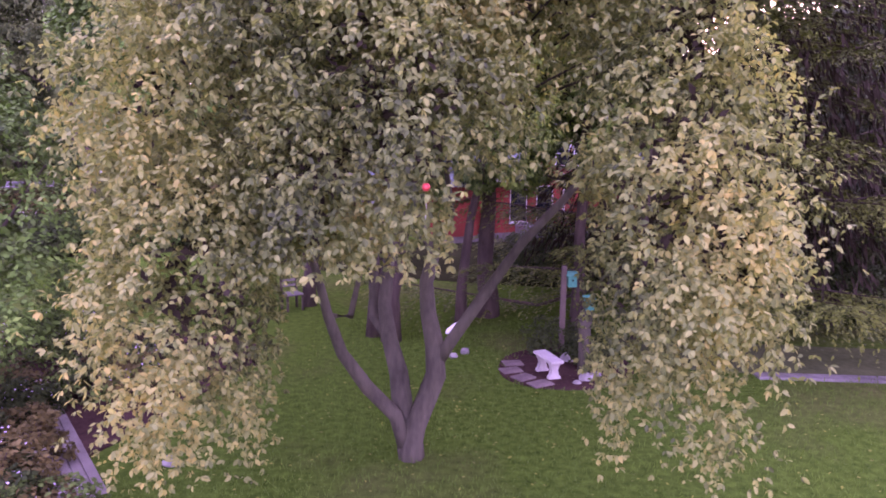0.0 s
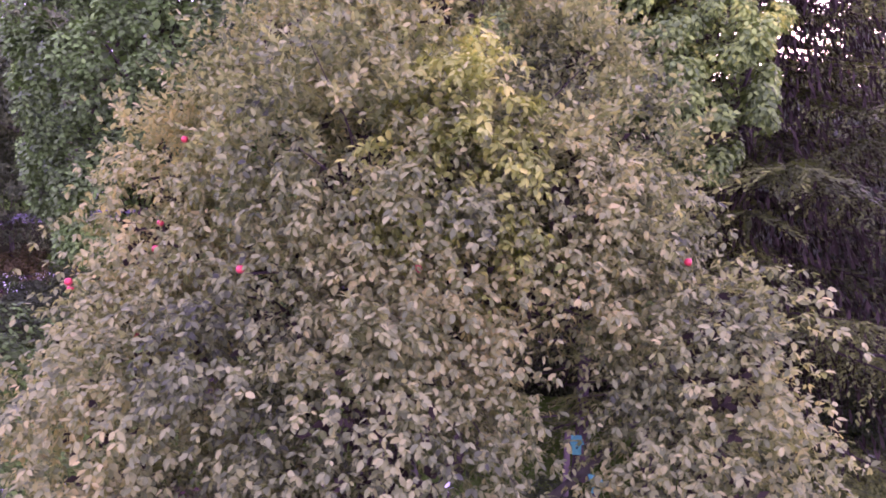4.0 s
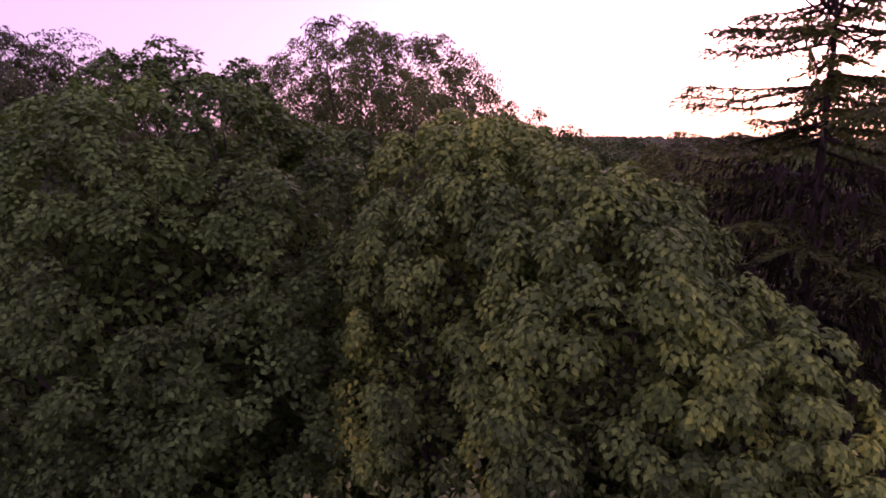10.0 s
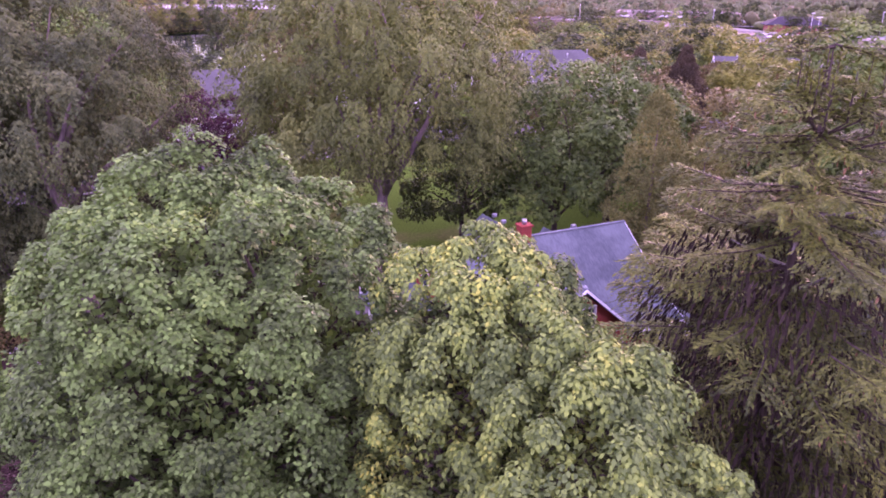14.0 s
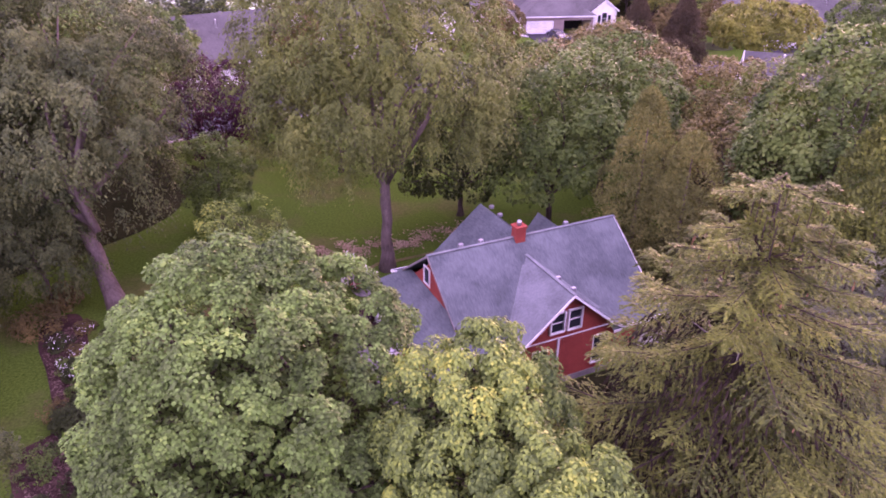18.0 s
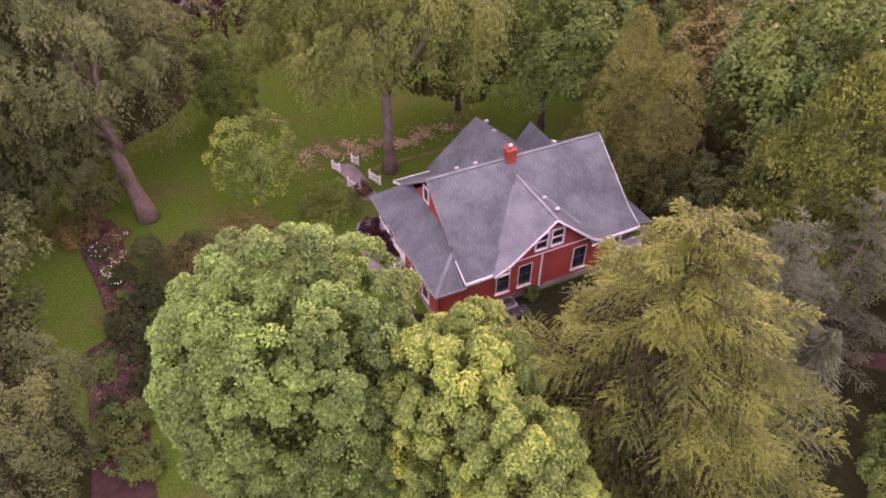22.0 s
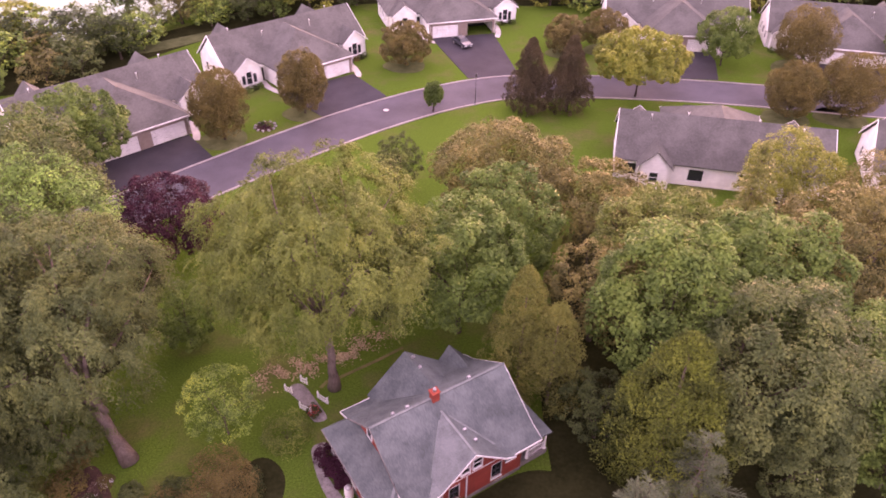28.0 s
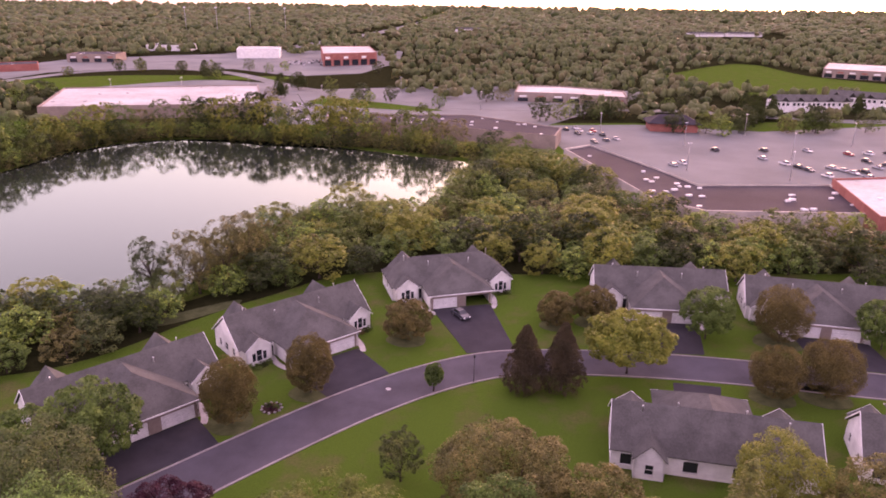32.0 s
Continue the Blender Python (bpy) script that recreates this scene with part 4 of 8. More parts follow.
# ---- the red brick house ----
def wall_panel(parent, p0, p1, z0, z1, material, openings=(), thick=0.25, gable=None, name="wall"):
    """A wall between two places in plan with its openings cut through: (from, to, sill, head) along the wall. gable: apex height over the middle."""
    a, b = Vector((*p0, 0)), Vector((*p1, 0))
    length = (b - a).length
    xs = sorted({0.0, length, *(v for o in openings for v in o[:2])})
    zs = sorted({z0, z1, *(v for o in openings for v in o[2:])})
    bm = bmesh.new()
    nx, nz = len(xs) - 1, len(zs) - 1
    solid = {(i, k) for i in range(nx) for k in range(nz) if not any(o[0] <= (xs[i] + xs[i + 1]) / 2 <= o[1] and o[2] <= (zs[k] + zs[k + 1]) / 2 <= o[3] for o in openings)}
    made = {}

    def at(i, k, y):
        if (i, k, y) not in made:
            made[i, k, y] = bm.verts.new((xs[i], y, zs[k]))
        return made[i, k, y]

    for i, k in solid:
        for y in (0, thick):
            bm.faces.new([at(*q, y) for q in ((i, k), (i + 1, k), (i + 1, k + 1), (i, k + 1))])
        for di, dk, e in ((-1, 0, ((0, 0), (0, 1))), (1, 0, ((1, 0), (1, 1))), (0, -1, ((0, 0), (1, 0))), (0, 1, ((0, 1), (1, 1)))):
            if (i + di, k + dk) not in solid:
                (p, q), (r, t) = e
                bm.faces.new((at(i + p, k + q, 0), at(i + r, k + t, 0), at(i + r, k + t, thick), at(i + p, k + q, thick)))
    if gable:
        g = bmesh.new()
        front = [g.verts.new(p) for p in ((0, 0, z1), (length, 0, z1), (gable[1], 0, gable[0]))]
        rear = [g.verts.new(p) for p in ((0, thick, z1), (length, thick, z1), (gable[1], thick, gable[0]))]
        g.faces.new(front)
        g.faces.new(rear[::-1])
        for i in range(3):
            j = (i + 1) % 3
            g.faces.new((front[i], rear[i], rear[j], front[j]))
        tmp = bpy.data.meshes.new("tmp")
        g.to_mesh(tmp)
        g.free()
        bm.from_mesh(tmp)
        bmesh.ops.remove_doubles(bm, verts=bm.verts[:], dist=0.0005)
    d = (b - a).normalized()
    m = Matrix(((d.x, -d.y, 0, a.x), (d.y, d.x, 0, a.y), (0, 0, 1, 0), (0, 0, 0, 1)))
    bm.transform(m)
    bmesh.ops.recalc_face_normals(bm, faces=bm.faces[:])
    return part(name, bm, material, parent), m


def sash_window(parent, m, x0, x1, z0, z1, trim=0.05, bars=1, depth=0.12, sill=True, label="", sash=None):
    """A sash window in a wall whose own frame of reference is m: casing, meeting rail, panes and sill."""
    win = new("window")
    win.parent = parent
    win.matrix_basis = m
    if label:
        win["label"] = label
    bm = bmesh.new()
    box(bm, x0 - trim, x0, -0.035, depth, z0 - trim, z1 + trim)
    box(bm, x1, x1 + trim, -0.035, depth, z0 - trim, z1 + trim)
    box(bm, x0, x1, -0.035, depth, z1, z1 + trim)
    box(bm, x0, x1, -0.035, depth, z0 - trim, z0)
    for k in range(bars):
        z = z0 + (z1 - z0) * (k + 1) / (bars + 1)
        part("meeting_rail", boxed(x0, x1, 0.03, depth, z - 0.025, z + 0.025), sash or WHITE, win)
    part("window_frame", bm, WHITE, win)
    if sash:
        inner = bmesh.new()
        for xa, xb in ((x0, x0 + 0.05), (x1 - 0.05, x1), ((x0 + x1) / 2 - 0.012, (x0 + x1) / 2 + 0.012)):
            box(inner, xa, xb, 0.035, depth - 0.01, z0 + 0.002, z1 - 0.002)
        part("sash", inner, sash, win, "dark painted window sash")
    for k in range(bars + 1):
        za, zb = z0 + (z1 - z0) * k / (bars + 1) + 0.026, z0 + (z1 - z0) * (k + 1) / (bars + 1) - 0.026
        part("pane", boxed(x0 + 0.005, x1 - 0.005, 0.07, 0.085, za, zb), PANE, win)
    # dark sheet behind the panes for the unlit room
    part("room_shade", boxed(x0, x1, depth + 0.16, depth + 0.2, z0, z1), DARK, win)
    if sill:
        part("sill", boxed(x0 - trim - 0.04, x1 + trim + 0.04, -0.1, 0.02, z0 - trim - 0.07, z0 - trim), WHITE, win)
    return win


def red_house():
    home = thing("brick_house", 1.3, 33.7, 0, 25.7, "one-and-a-half storey red brick house with a grey shingle roof", "house")
    # walls: south side with its three ground-floor windows and two in the gable
    S, N, W, E = 0.2, 9.9, 0.35, 11.3
    base = bmesh.new()
    box(base, W - 0.04, E - 1.15, S - 0.04, N + 0.04, -0.2, 0.35)
    box(base, -1.62, W, 0.02, 9.4, -0.2, 0.3)
    part("foundation", base, STONE_DARK, home, "grey fieldstone foundation")
    south_open = [(2.15, 3.0, 0.85, 2.45), (3.6, 4.45, 0.85, 2.45), (7.35, 8.25, 0.8, 2.45)]
    _, m = wall_panel(home, (W, S), (E - 1.15, S), 0.35, 3.0, BRICK, [(a - W, b - W, c, d) for a, b, c, d in south_open])
    for a, b, c, d in south_open:
        sash_window(home, m, a - W, b - W, c, d, 0.035, sash=BLACKMETAL)
    for a in (2.4, 7.4):
        sash_window(home, m, a, a + 0.7, 0.06, 0.3, 0.05, 0, sill=False, label="small basement window")
    gable_open = [(2.2, 2.95, 0.35, 1.75), (3.25, 4.0, 0.35, 1.75)]
    gw, gm = wall_panel(home, (2.3, S - 0.02), (8.5, S - 0.02), 3.0, 3.05, BRICK, [], gable=(5.5, 3.1))
    for a, b, c, d in gable_open:
        sash_window(home, gm @ Matrix.Translation((0, -0.115, 3.0)), a, b, c + 0.08, d - 0.2, 0.07, depth=0.1, sill=False)
    trim = bmesh.new()
    box(trim, 2.6, 8.2, S - 0.055, S - 0.021, 2.96, 3.02)
    box(trim, 5.02, 5.12, S - 0.1, S - 0.02, 0.3, 2.95)
    part("trim", trim, WHITE, home, "white band and downpipe on the brick")
    wall_panel(home, (W, N), (W, S), 0.35, 2.85, BRICK)
    wall_panel(home, (W, 9.0), (W, 1.2), 2.85, 2.9, BRICK, [], gable=(6.05, 3.9))
    wall_panel(home, (E - 1.15, S), (E - 1.15, N), 0.35, 3.0, BRICK, [(4, 5, 0.35, 2.5)])
    wall_panel(home, (E, N), (W, N), 0.35, 3.0, BRICK, [])
    wall_panel(home, (E, 3.2), (E, N), 0.35, 2.85, BRICK)
    wall_panel(home, (E, 1.2), (E, 9.0), 2.85, 2.9, BRICK, [], gable=(6.05, 3.9))
    # west wing: white porch front to the north, brick to the south
    _, m = wall_panel(home, (-1.55, 9.3), (-1.55, 4.9), 0.3, 2.62, SIDING, [(0.5, 1.5, 1.2, 2.2), (1.8, 2.7, 1.2, 2.2), (3.0, 3.9, 1.2, 2.2)], 0.15)
    for a in (0.5, 1.8, 3.0):
        sash_window(home, m, a, a + 0.92, 1.2, 2.2, 0.07, 0, 0.1, sill=False)
    _, m = wall_panel(home, (-1.55, 4.9), (-1.55, 0.05), 0.3, 2.62, BRICK, [(1.0, 1.5, 1.3, 2.2), (2.6, 3.4, 0.5, 2.2)], 0.2)
    sash_window(home, m, 1.0, 1.5, 1.3, 2.2)
    sash_window(home, m, 2.6, 3.4, 0.5, 2.2, 0.1, 1, sill=False, label="white glazed side door")
    wall_panel(home, (-1.55, 0.05), (W, 0.05), 0.3, 2.62, BRICK, [], 0.2)
    wall_panel(home, (W, 9.3), (-1.55, 9.3), 0.3, 2.62, SIDING, [], 0.15)
    g = new("window")
    g.parent = home
    g.matrix_basis = Matrix(((0, 1, 0, W), (-1, 0, 0, 6.3), (0, 0, 1, 0), (0, 0, 0, 1)))
    gb = bmesh.new()
    box(gb, 0, 0.1, -0.06, 0.0, 4.2, 5.3)
    box(gb, 0.7, 0.8, -0.06, 0.0, 4.2, 5.3)
    box(gb, 0.1, 0.7, -0.06, 0.0, 5.2, 5.3)
    box(gb, 0.1, 0.7, -0.06, 0.0, 4.2, 4.3)
    part("window_frame", gb, WHITE, g)
    part("pane", boxed(0.1, 0.7, -0.03, -0.01, 4.3, 5.2), PANE, g)
    # roofs: each plane its own, the main ones bell-cast towards the eaves, parted in front by the cross gable
    RZ, RV, EV = 6.45, 5.1, 2.88
    gu, gz, gh = 5.4, 5.75, 3.75
    for v0, sgn in ((-0.15, 1), (10.35, -1)):
        vm = v0 + sgn * 1.3
        zm = EV + 0.62
        part("roof", sheeted([(0.0, vm, zm), (11.75, vm, zm), (11.75, RV, RZ), (0.0, RV, RZ)], 0.14), SHINGLE_FLAT, home, "weathered grey shingle roof")
        if sgn > 0:
            for s, u in ((-1, 0.0), (1, 11.75)):
                part("roof", sheeted([(u, v0, EV), (gu + s * 3.7, v0, EV), (gu + s * 2.65, 1.0, EV + 0.5485), (gu + s * 2.5, vm, zm), (u, vm, zm)], 0.14), SHINGLE_FLAT, home, "weathered grey shingle roof")
                a, b = sorted((u + s * 0.02, gu + s * 3.7))
                part("fascia", boxed(a, b, v0 - 0.04, v0 + 0.02, EV - 0.17, EV + 0.012), WHITE, home, "white gutter along the eaves")
        else:
            part("roof", sheeted([(0.0, v0, EV), (11.75, v0, EV), (11.75, vm, zm), (0.0, vm, zm)], 0.14), SHINGLE_FLAT, home, "weathered grey shingle roof")
            part("fascia", boxed(-0.02, 11.77, v0 - 0.02, v0 + 0.04, EV - 0.17, EV + 0.012), WHITE, home, "white gutter along the eaves")
    for u in (-0.05, 11.76):
        for v0, vm in ((-0.15, 1.15), (10.35, 9.05)):
            rk = bmesh.new()
            sheet(rk, [(u, v0, EV + 0.005), (u + 0.035, v0, EV + 0.005), (u + 0.035, vm, EV + 0.625), (u, vm, EV + 0.625)], 0.13)
            part("rake_board", rk, WHITE, home)
            up = sheeted([(u, vm, EV + 0.625), (u + 0.035, vm, EV + 0.625), (u + 0.035, RV, RZ + 0.005), (u, RV, RZ + 0.005)], 0.13)
            part("rake_board", up, WOODGREY if u < 0 else WHITE, home)
    part("ridge_cap", sheeted([(-0.05, RV - 0.09, RZ - 0.04), (11.8, RV - 0.09, RZ - 0.04), (11.8, RV + 0.09, RZ - 0.04), (-0.05, RV + 0.09, RZ - 0.04)], -0.07), SHINGLE_PALE, home)
    # south cross gable
    for s in (-1, 1):
        lo = EV + 0.02
        mu = gu + s * (gh - 1.0)
        mz = lo + 0.5
        # west slope coloured paler to carry the brighter western sky
        skin = SHINGLE_PALE if s < 0 else SHINGLE_FLAT
        part("gable_roof", sheeted([(gu, -0.35, gz), (gu, 4.7, gz), (mu, 1.2, mz), (mu, -0.35, mz)], 0.13), skin, home, "grey shingle roof of the cross gable")
        part("gable_roof", sheeted([(mu, -0.35, mz), (mu, 1.2, mz), (gu + s * gh, 0.0, lo), (gu + s * gh, -0.35, lo)], 0.13), skin, home, "grey shingle roof of the cross gable")
        rk = bmesh.new()
        sheet(rk, [(gu, -0.40, gz + 0.01), (gu, -0.35, gz + 0.01), (mu, -0.35, mz + 0.01), (mu, -0.40, mz + 0.01)], 0.15)
        sheet(rk, [(mu, -0.40, mz + 0.01), (mu, -0.35, mz + 0.01), (gu + s * gh, -0.35, lo + 0.01), (gu + s * gh, -0.40, lo + 0.01)], 0.15)
        part("rake_board", rk, WHITE, home)
        ret = part("cornice_return", sheeted([(gu + s * 2.75, -0.36, lo), (gu + s * 3.6, -0.36, lo), (gu + s * 3.5, 0.17, lo + 0.18), (gu + s * 2.85, 0.17, lo + 0.18)], 0.1), SHINGLE_FLAT, home)
        a, b = sorted((gu + s * 2.75, gu + s * 3.62))
        part("fascia", boxed(a, b, -0.385, -0.362, lo - 0.14, lo + 0.01), WHITE, ret)
        part("valley_flashing", sheeted([(mu - 0.1, 1.05, mz + 0.075), (mu + 0.1, 1.05, mz + 0.075), (gu + 0.1, 4.2, gz + 0.02), (gu - 0.1, 4.2, gz + 0.02)], 0.02), SHINGLE_PALE, home, "paler worn strip of roofing in the valley")
    part("ridge_cap", sheeted([(gu - 0.09, -0.38, gz - 0.03), (gu + 0.09, -0.38, gz - 0.03), (gu + 0.09, 4.2, gz - 0.03), (gu - 0.09, 4.2, gz - 0.03)], -0.07), SHINGLE_PALE, home)
    # north cross gables
    for gu2, gz2, gh2, gv in ((6.1, 5.95, 3.5, 10.75), (10.3, 4.6, 1.3, 10.6)):
        for s in (-1, 1):
            part("gable_roof", sheeted([(gu2, gv, gz2), (gu2, RV + (RZ - gz2) * 1.0, gz2), (gu2 + s * gh2, 9.2, EV + 0.05), (gu2 + s * gh2, gv, EV + 0.05)], 0.13), SHINGLE_FLAT, home, "grey shingle roof of the cross gable")
        wall_panel(home, (gu2 + gh2 - 0.3, gv - 0.3), (gu2 - gh2 + 0.3, gv - 0.3), 0.0, EV, BRICK, [], 0.2, gable=(gz2 - 0.3, gh2 - 0.3))
    # west wing roof, hipped at its south end
    part("wing_roof", sheeted([(-1.9, 9.75, 2.66), (-1.9, -0.2, 2.66), (0.36, 2.0, 3.95), (0.36, 8.4, 4.05)], 0.13), SHINGLE_FLAT, home, "grey shingle roof of the west wing")
    part("wing_roof", sheeted([(-1.9, -0.2, 2.66), (0.95, -0.2, 2.66), (0.36, 2.0, 3.95)], 0.13), SHINGLE_FLAT, home, "grey shingle roof of the west wing")
    part("wing_roof", sheeted([(-1.9, 9.75, 2.66), (0.36, 8.4, 4.05), (0.36, 9.75, 2.66)], 0.13), SHINGLE_FLAT, home, "grey shingle roof of the west wing")
    part("fascia", boxed(-1.96, -1.88, -0.2, 9.75, 2.52, 2.66), STONE_DARK, home, "dull grey gutter of the wing")
    part("fascia", boxed(-1.96, 0.0, -0.26, -0.2, 2.52, 2.66), STONE_DARK, home, "dull grey gutter of the wing")
    part("ridge_cap", sheeted([(-1.97, -0.15, 2.7), (-1.83, -0.28, 2.7), (0.43, 1.94, 3.99), (0.29, 2.06, 3.99)], 0.05), SHINGLE_PALE, home, "worn pale hip of the wing roof")
    # east porch
    part("porch_roof", sheeted([(11.7, -0.05, 3.0), (13.1, 0.2, 2.5), (13.1, 9.0, 2.5), (11.7, 9.4, 3.0)], 0.12), SHINGLE_FLAT, home)
    part("porch_floor", boxed(10.2, 12.9, 0.3, 8.8, -0.1, 0.55), STONE_DARK, home)
    for u, v in ((12.7, 0.45), (12.7, 3.4), (12.7, 6.2), (10.95, 0.45)):
        col = lathe(bmesh.new(), [(0.17, 0), (0.17, 0.06), (0.12, 0.1), (0.105, 1.0), (0.09, 1.8), (0.14, 1.86), (0.16, 1.93)], 14, (u, v, 0.55))
        part("porch_column", col, WHITE, home)
    rail = part("railing", boxed(11.0, 12.6, 0.42, 0.5, 1.3, 1.37), WHITE, home)
    part("bottom_rail", boxed(11.0, 12.6, 0.42, 0.5, 0.68, 0.74), WHITE, rail)
    for k in range(10):
        part("baluster", boxed(11.1 + k * 0.15, 11.15 + k * 0.15, 0.435, 0.485, 0.74, 1.3), WHITE, rail)
    # chimney and roof vents
    ch = part("chimney", boxed(5.08, 5.68, 4.78, 5.32, 5.9, 7.05, bevel=0.02), BRICK, home, "stubby red brick chimney")
    part("chimney_cap", boxed(5.02, 5.74, 4.72, 5.38, 7.05, 7.15, bevel=0.02), BRICK, ch)
    part("flue", lathe(bmesh.new(), [(0.13, 0), (0.13, 0.25), (0.1, 0.25), (0.1, 0.02)], 12, (5.38, 5.05, 7.15)), METAL, ch)
    for u, v, z in ((6.25, 2.3, 5.08), (6.45, 1.2, 4.97), (2.0, 5.3, 6.5), (3.2, 5.3, 6.5), (8.6, 5.3, 6.5), (6.2, 8.5, 6.1), (6.3, 9.7, 6.1)):
        vent = boxed(u - 0.14, u + 0.14, v - 0.1, v + 0.1, z - 0.1, z + 0.12, bevel=0.03)
        part("roof_vent", vent, METAL, home)
    part("vent_pipe", lathe(bmesh.new(), [(0.05, 0), (0.05, 0.55), (0.04, 0.55), (0.04, 0.1)], 10, (0.0, 1.7, 3.6)), BLACKMETAL, home)
    return home


red_house()


# ---- the twin homes along the street ----
def villa(name, x, y, rz, label, hipped=False, open_garage=False, rear=(3.1, 6.1)):
    v = thing(name, x, y, 0, rz, label, "house", "twin homes along the street")
    EZ, RZ = 2.95, 7.3
    # walls with windows in the ends and front gables, garage doors in the middle
    _, m = wall_panel(v, (6.6, 0.1), (19.4, 0.1), 0, EZ, TANWALL, [(0.6, 5.5, 0, 2.2), (7.3, 12.2, 0, 2.2)], 0.2)
    for k, a in enumerate((0.6, 7.3)):
        dr = new("garage_door")
        dr.parent, dr.matrix_basis = v, m
        if open_garage and k:
            # the garage's inner darkness is one near-black panel
            part("garage_back", boxed(a, a + 4.9, 4.5, 4.6, 0, 2.2), DARK, dr, "near-black panel standing in for the unlit garage")
            continue
        for q in range(4):
            part("panel", boxed(a + 0.02, a + 4.88, 0.08, 0.13, q * 0.55 + 0.012, q * 0.55 + 0.54, bevel=0.015), WHITE, dr)
    for x0, x1, y0, y1 in ((6.6, 6.6, 6.2, 0.1), (19.4, 19.4, 0.1, 6.2)):
        wall_panel(v, (x0, y0), (x1, y1), 0, EZ, SIDING)
    for gx0 in (0.9, 20.7):
        _, m = wall_panel(v, (gx0, 4.7), (gx0 + 4.5, 4.7), 0, EZ, SIDING, [(1.0, 1.6, 0.7, 2.2), (1.8, 2.7, 0.6, 2.6), (2.9, 3.5, 0.7, 2.2)], 0.2, gable=(4.7, 2.25))
        sash_window(v, m, 1.0, 1.6, 0.7, 2.2, 0.06, 0)
        sash_window(v, m, 1.8, 2.7, 0.6, 2.6, 0.06, 1)
        sash_window(v, m, 2.9, 3.5, 0.7, 2.2, 0.06, 0)
        wall_panel(v, (gx0, 6.2), (gx0, 4.7), 0, EZ, SIDING)
        wall_panel(v, (gx0 + 4.5, 4.7), (gx0 + 4.5, 6.2), 0, EZ, SIDING)
    wall_panel(v, (0.3, 6.2), (6.6, 6.2), 0, EZ, SIDING, [(5.2, 6.1, 0, 2.1)])
    part("front_door", boxed(5.5, 6.4, 6.25, 6.3, 0, 2.1, bevel=0.01), DRIVE, v)
    wall_panel(v, (19.4, 6.2), (25.7, 6.2), 0, EZ, SIDING, [(0.5, 1.4, 0, 2.1)])
    part("front_door", boxed(19.9, 20.8, 6.25, 6.3, 0, 2.1, bevel=0.01), DRIVE, v)
    top = None if hipped else (RZ - 0.35, 4.9)
    _, m = wall_panel(v, (0.3, 15.9), (0.3, 6.2), 0, EZ, SIDING, [(2.0, 2.8, 0.9, 2.3), (4.2, 5.4, 0.9, 2.4), (7.2, 8.0, 0.9, 2.3)], 0.2, gable=top)
    for a, b in ((2.0, 2.8), (4.2, 5.4), (7.2, 8.0)):
        sash_window(v, m, a, b, 0.95, 2.3, 0.07, 1)
    _, m = wall_panel(v, (25.7, 6.2), (25.7, 15.9), 0, EZ, SIDING, [(2.0, 2.8, 0.9, 2.3), (6.8, 7.6, 0.9, 2.3)], 0.2, gable=top)
    for a in (2.0, 6.8):
        sash_window(v, m, a, a + 0.8, 0.95, 2.3, 0.07, 1)
    backs = [(1.2, 2.6, 0.7, 2.3), (3.4, 5.2, 0.7, 2.3), (9.0, 10.8, 0.7, 2.3), (15, 17.2, 0.7, 2.3), (20.5, 22.2, 0.7, 2.3)]
    _, m = wall_panel(v, (25.7, 15.9), (0.3, 15.9), 0, EZ, SIDING, backs, 0.2)
    for a, b, c, d in backs:
        sash_window(v, m, a, b, c, d, 0.07, 0)
    # roofs
    lo, hi, ym = 5.75, 16.35, 11.05
    e0, e1 = (0.0, 26.0)
    if hipped:
        part("roof", sheeted([(e0, lo, EZ), (e1, lo, EZ), (e1 - 5.5, ym, RZ), (e0 + 5.5, ym, RZ)]), SHINGLE_VILLA, v)
        part("roof", sheeted([(e1, hi, EZ), (e0, hi, EZ), (e0 + 5.5, ym, RZ), (e1 - 5.5, ym, RZ)]), SHINGLE_VILLA, v)
        part("roof", sheeted([(e0, hi, EZ), (e0, lo, EZ), (e0 + 5.5, ym, RZ)]), SHINGLE_VILLA, v)
        part("roof", sheeted([(e1, lo, EZ), (e1, hi, EZ), (e1 - 5.5, ym, RZ)]), SHINGLE_VILLA, v)
    else:
        for y0 in (lo, hi):
            part("roof", sheeted([(e0, y0, EZ), (e1, y0, EZ), (e1, ym, RZ), (e0, ym, RZ)]), SHINGLE_VILLA, v)
            for xx in (e0 - 0.04, e1 - 0.03):
                part("rake_board", sheeted([(xx, y0, EZ + 0.015), (xx + 0.07, y0, EZ + 0.015), (xx + 0.07, ym, RZ + 0.015), (xx, ym, RZ + 0.015)], 0.2), WHITE, v)
    gz = 6.95
    part("garage_roof", sheeted([(6.2, -0.3, EZ), (19.8, -0.3, EZ), (13, 6.2, gz)]), SHINGLE_VILLA, v)
    for s, x0 in ((-1, 6.2), (1, 19.8)):
        part("garage_roof", sheeted([(x0, -0.3, EZ), (13, 6.2, gz), (13, 10.6, gz), (x0, 6.4, EZ)]), SHINGLE_VILLA, v)
    for gx0 in (0.9, 20.7):
        for s in (-1, 1):
            cx = gx0 + 2.25
            part("gable_roof", sheeted([(cx, 4.4, 4.95), (cx, 8.7, 4.95), (cx + s * 2.55, 6.0, EZ), (cx + s * 2.55, 4.4, EZ)], 0.1), SHINGLE_VILLA, v)
            part("rake_board", sheeted([(cx, 4.34, 4.97), (cx, 4.4, 4.97), (cx + s * 2.55, 4.4, EZ + 0.02), (cx + s * 2.55, 4.34, EZ + 0.02)], 0.22), WHITE, v)
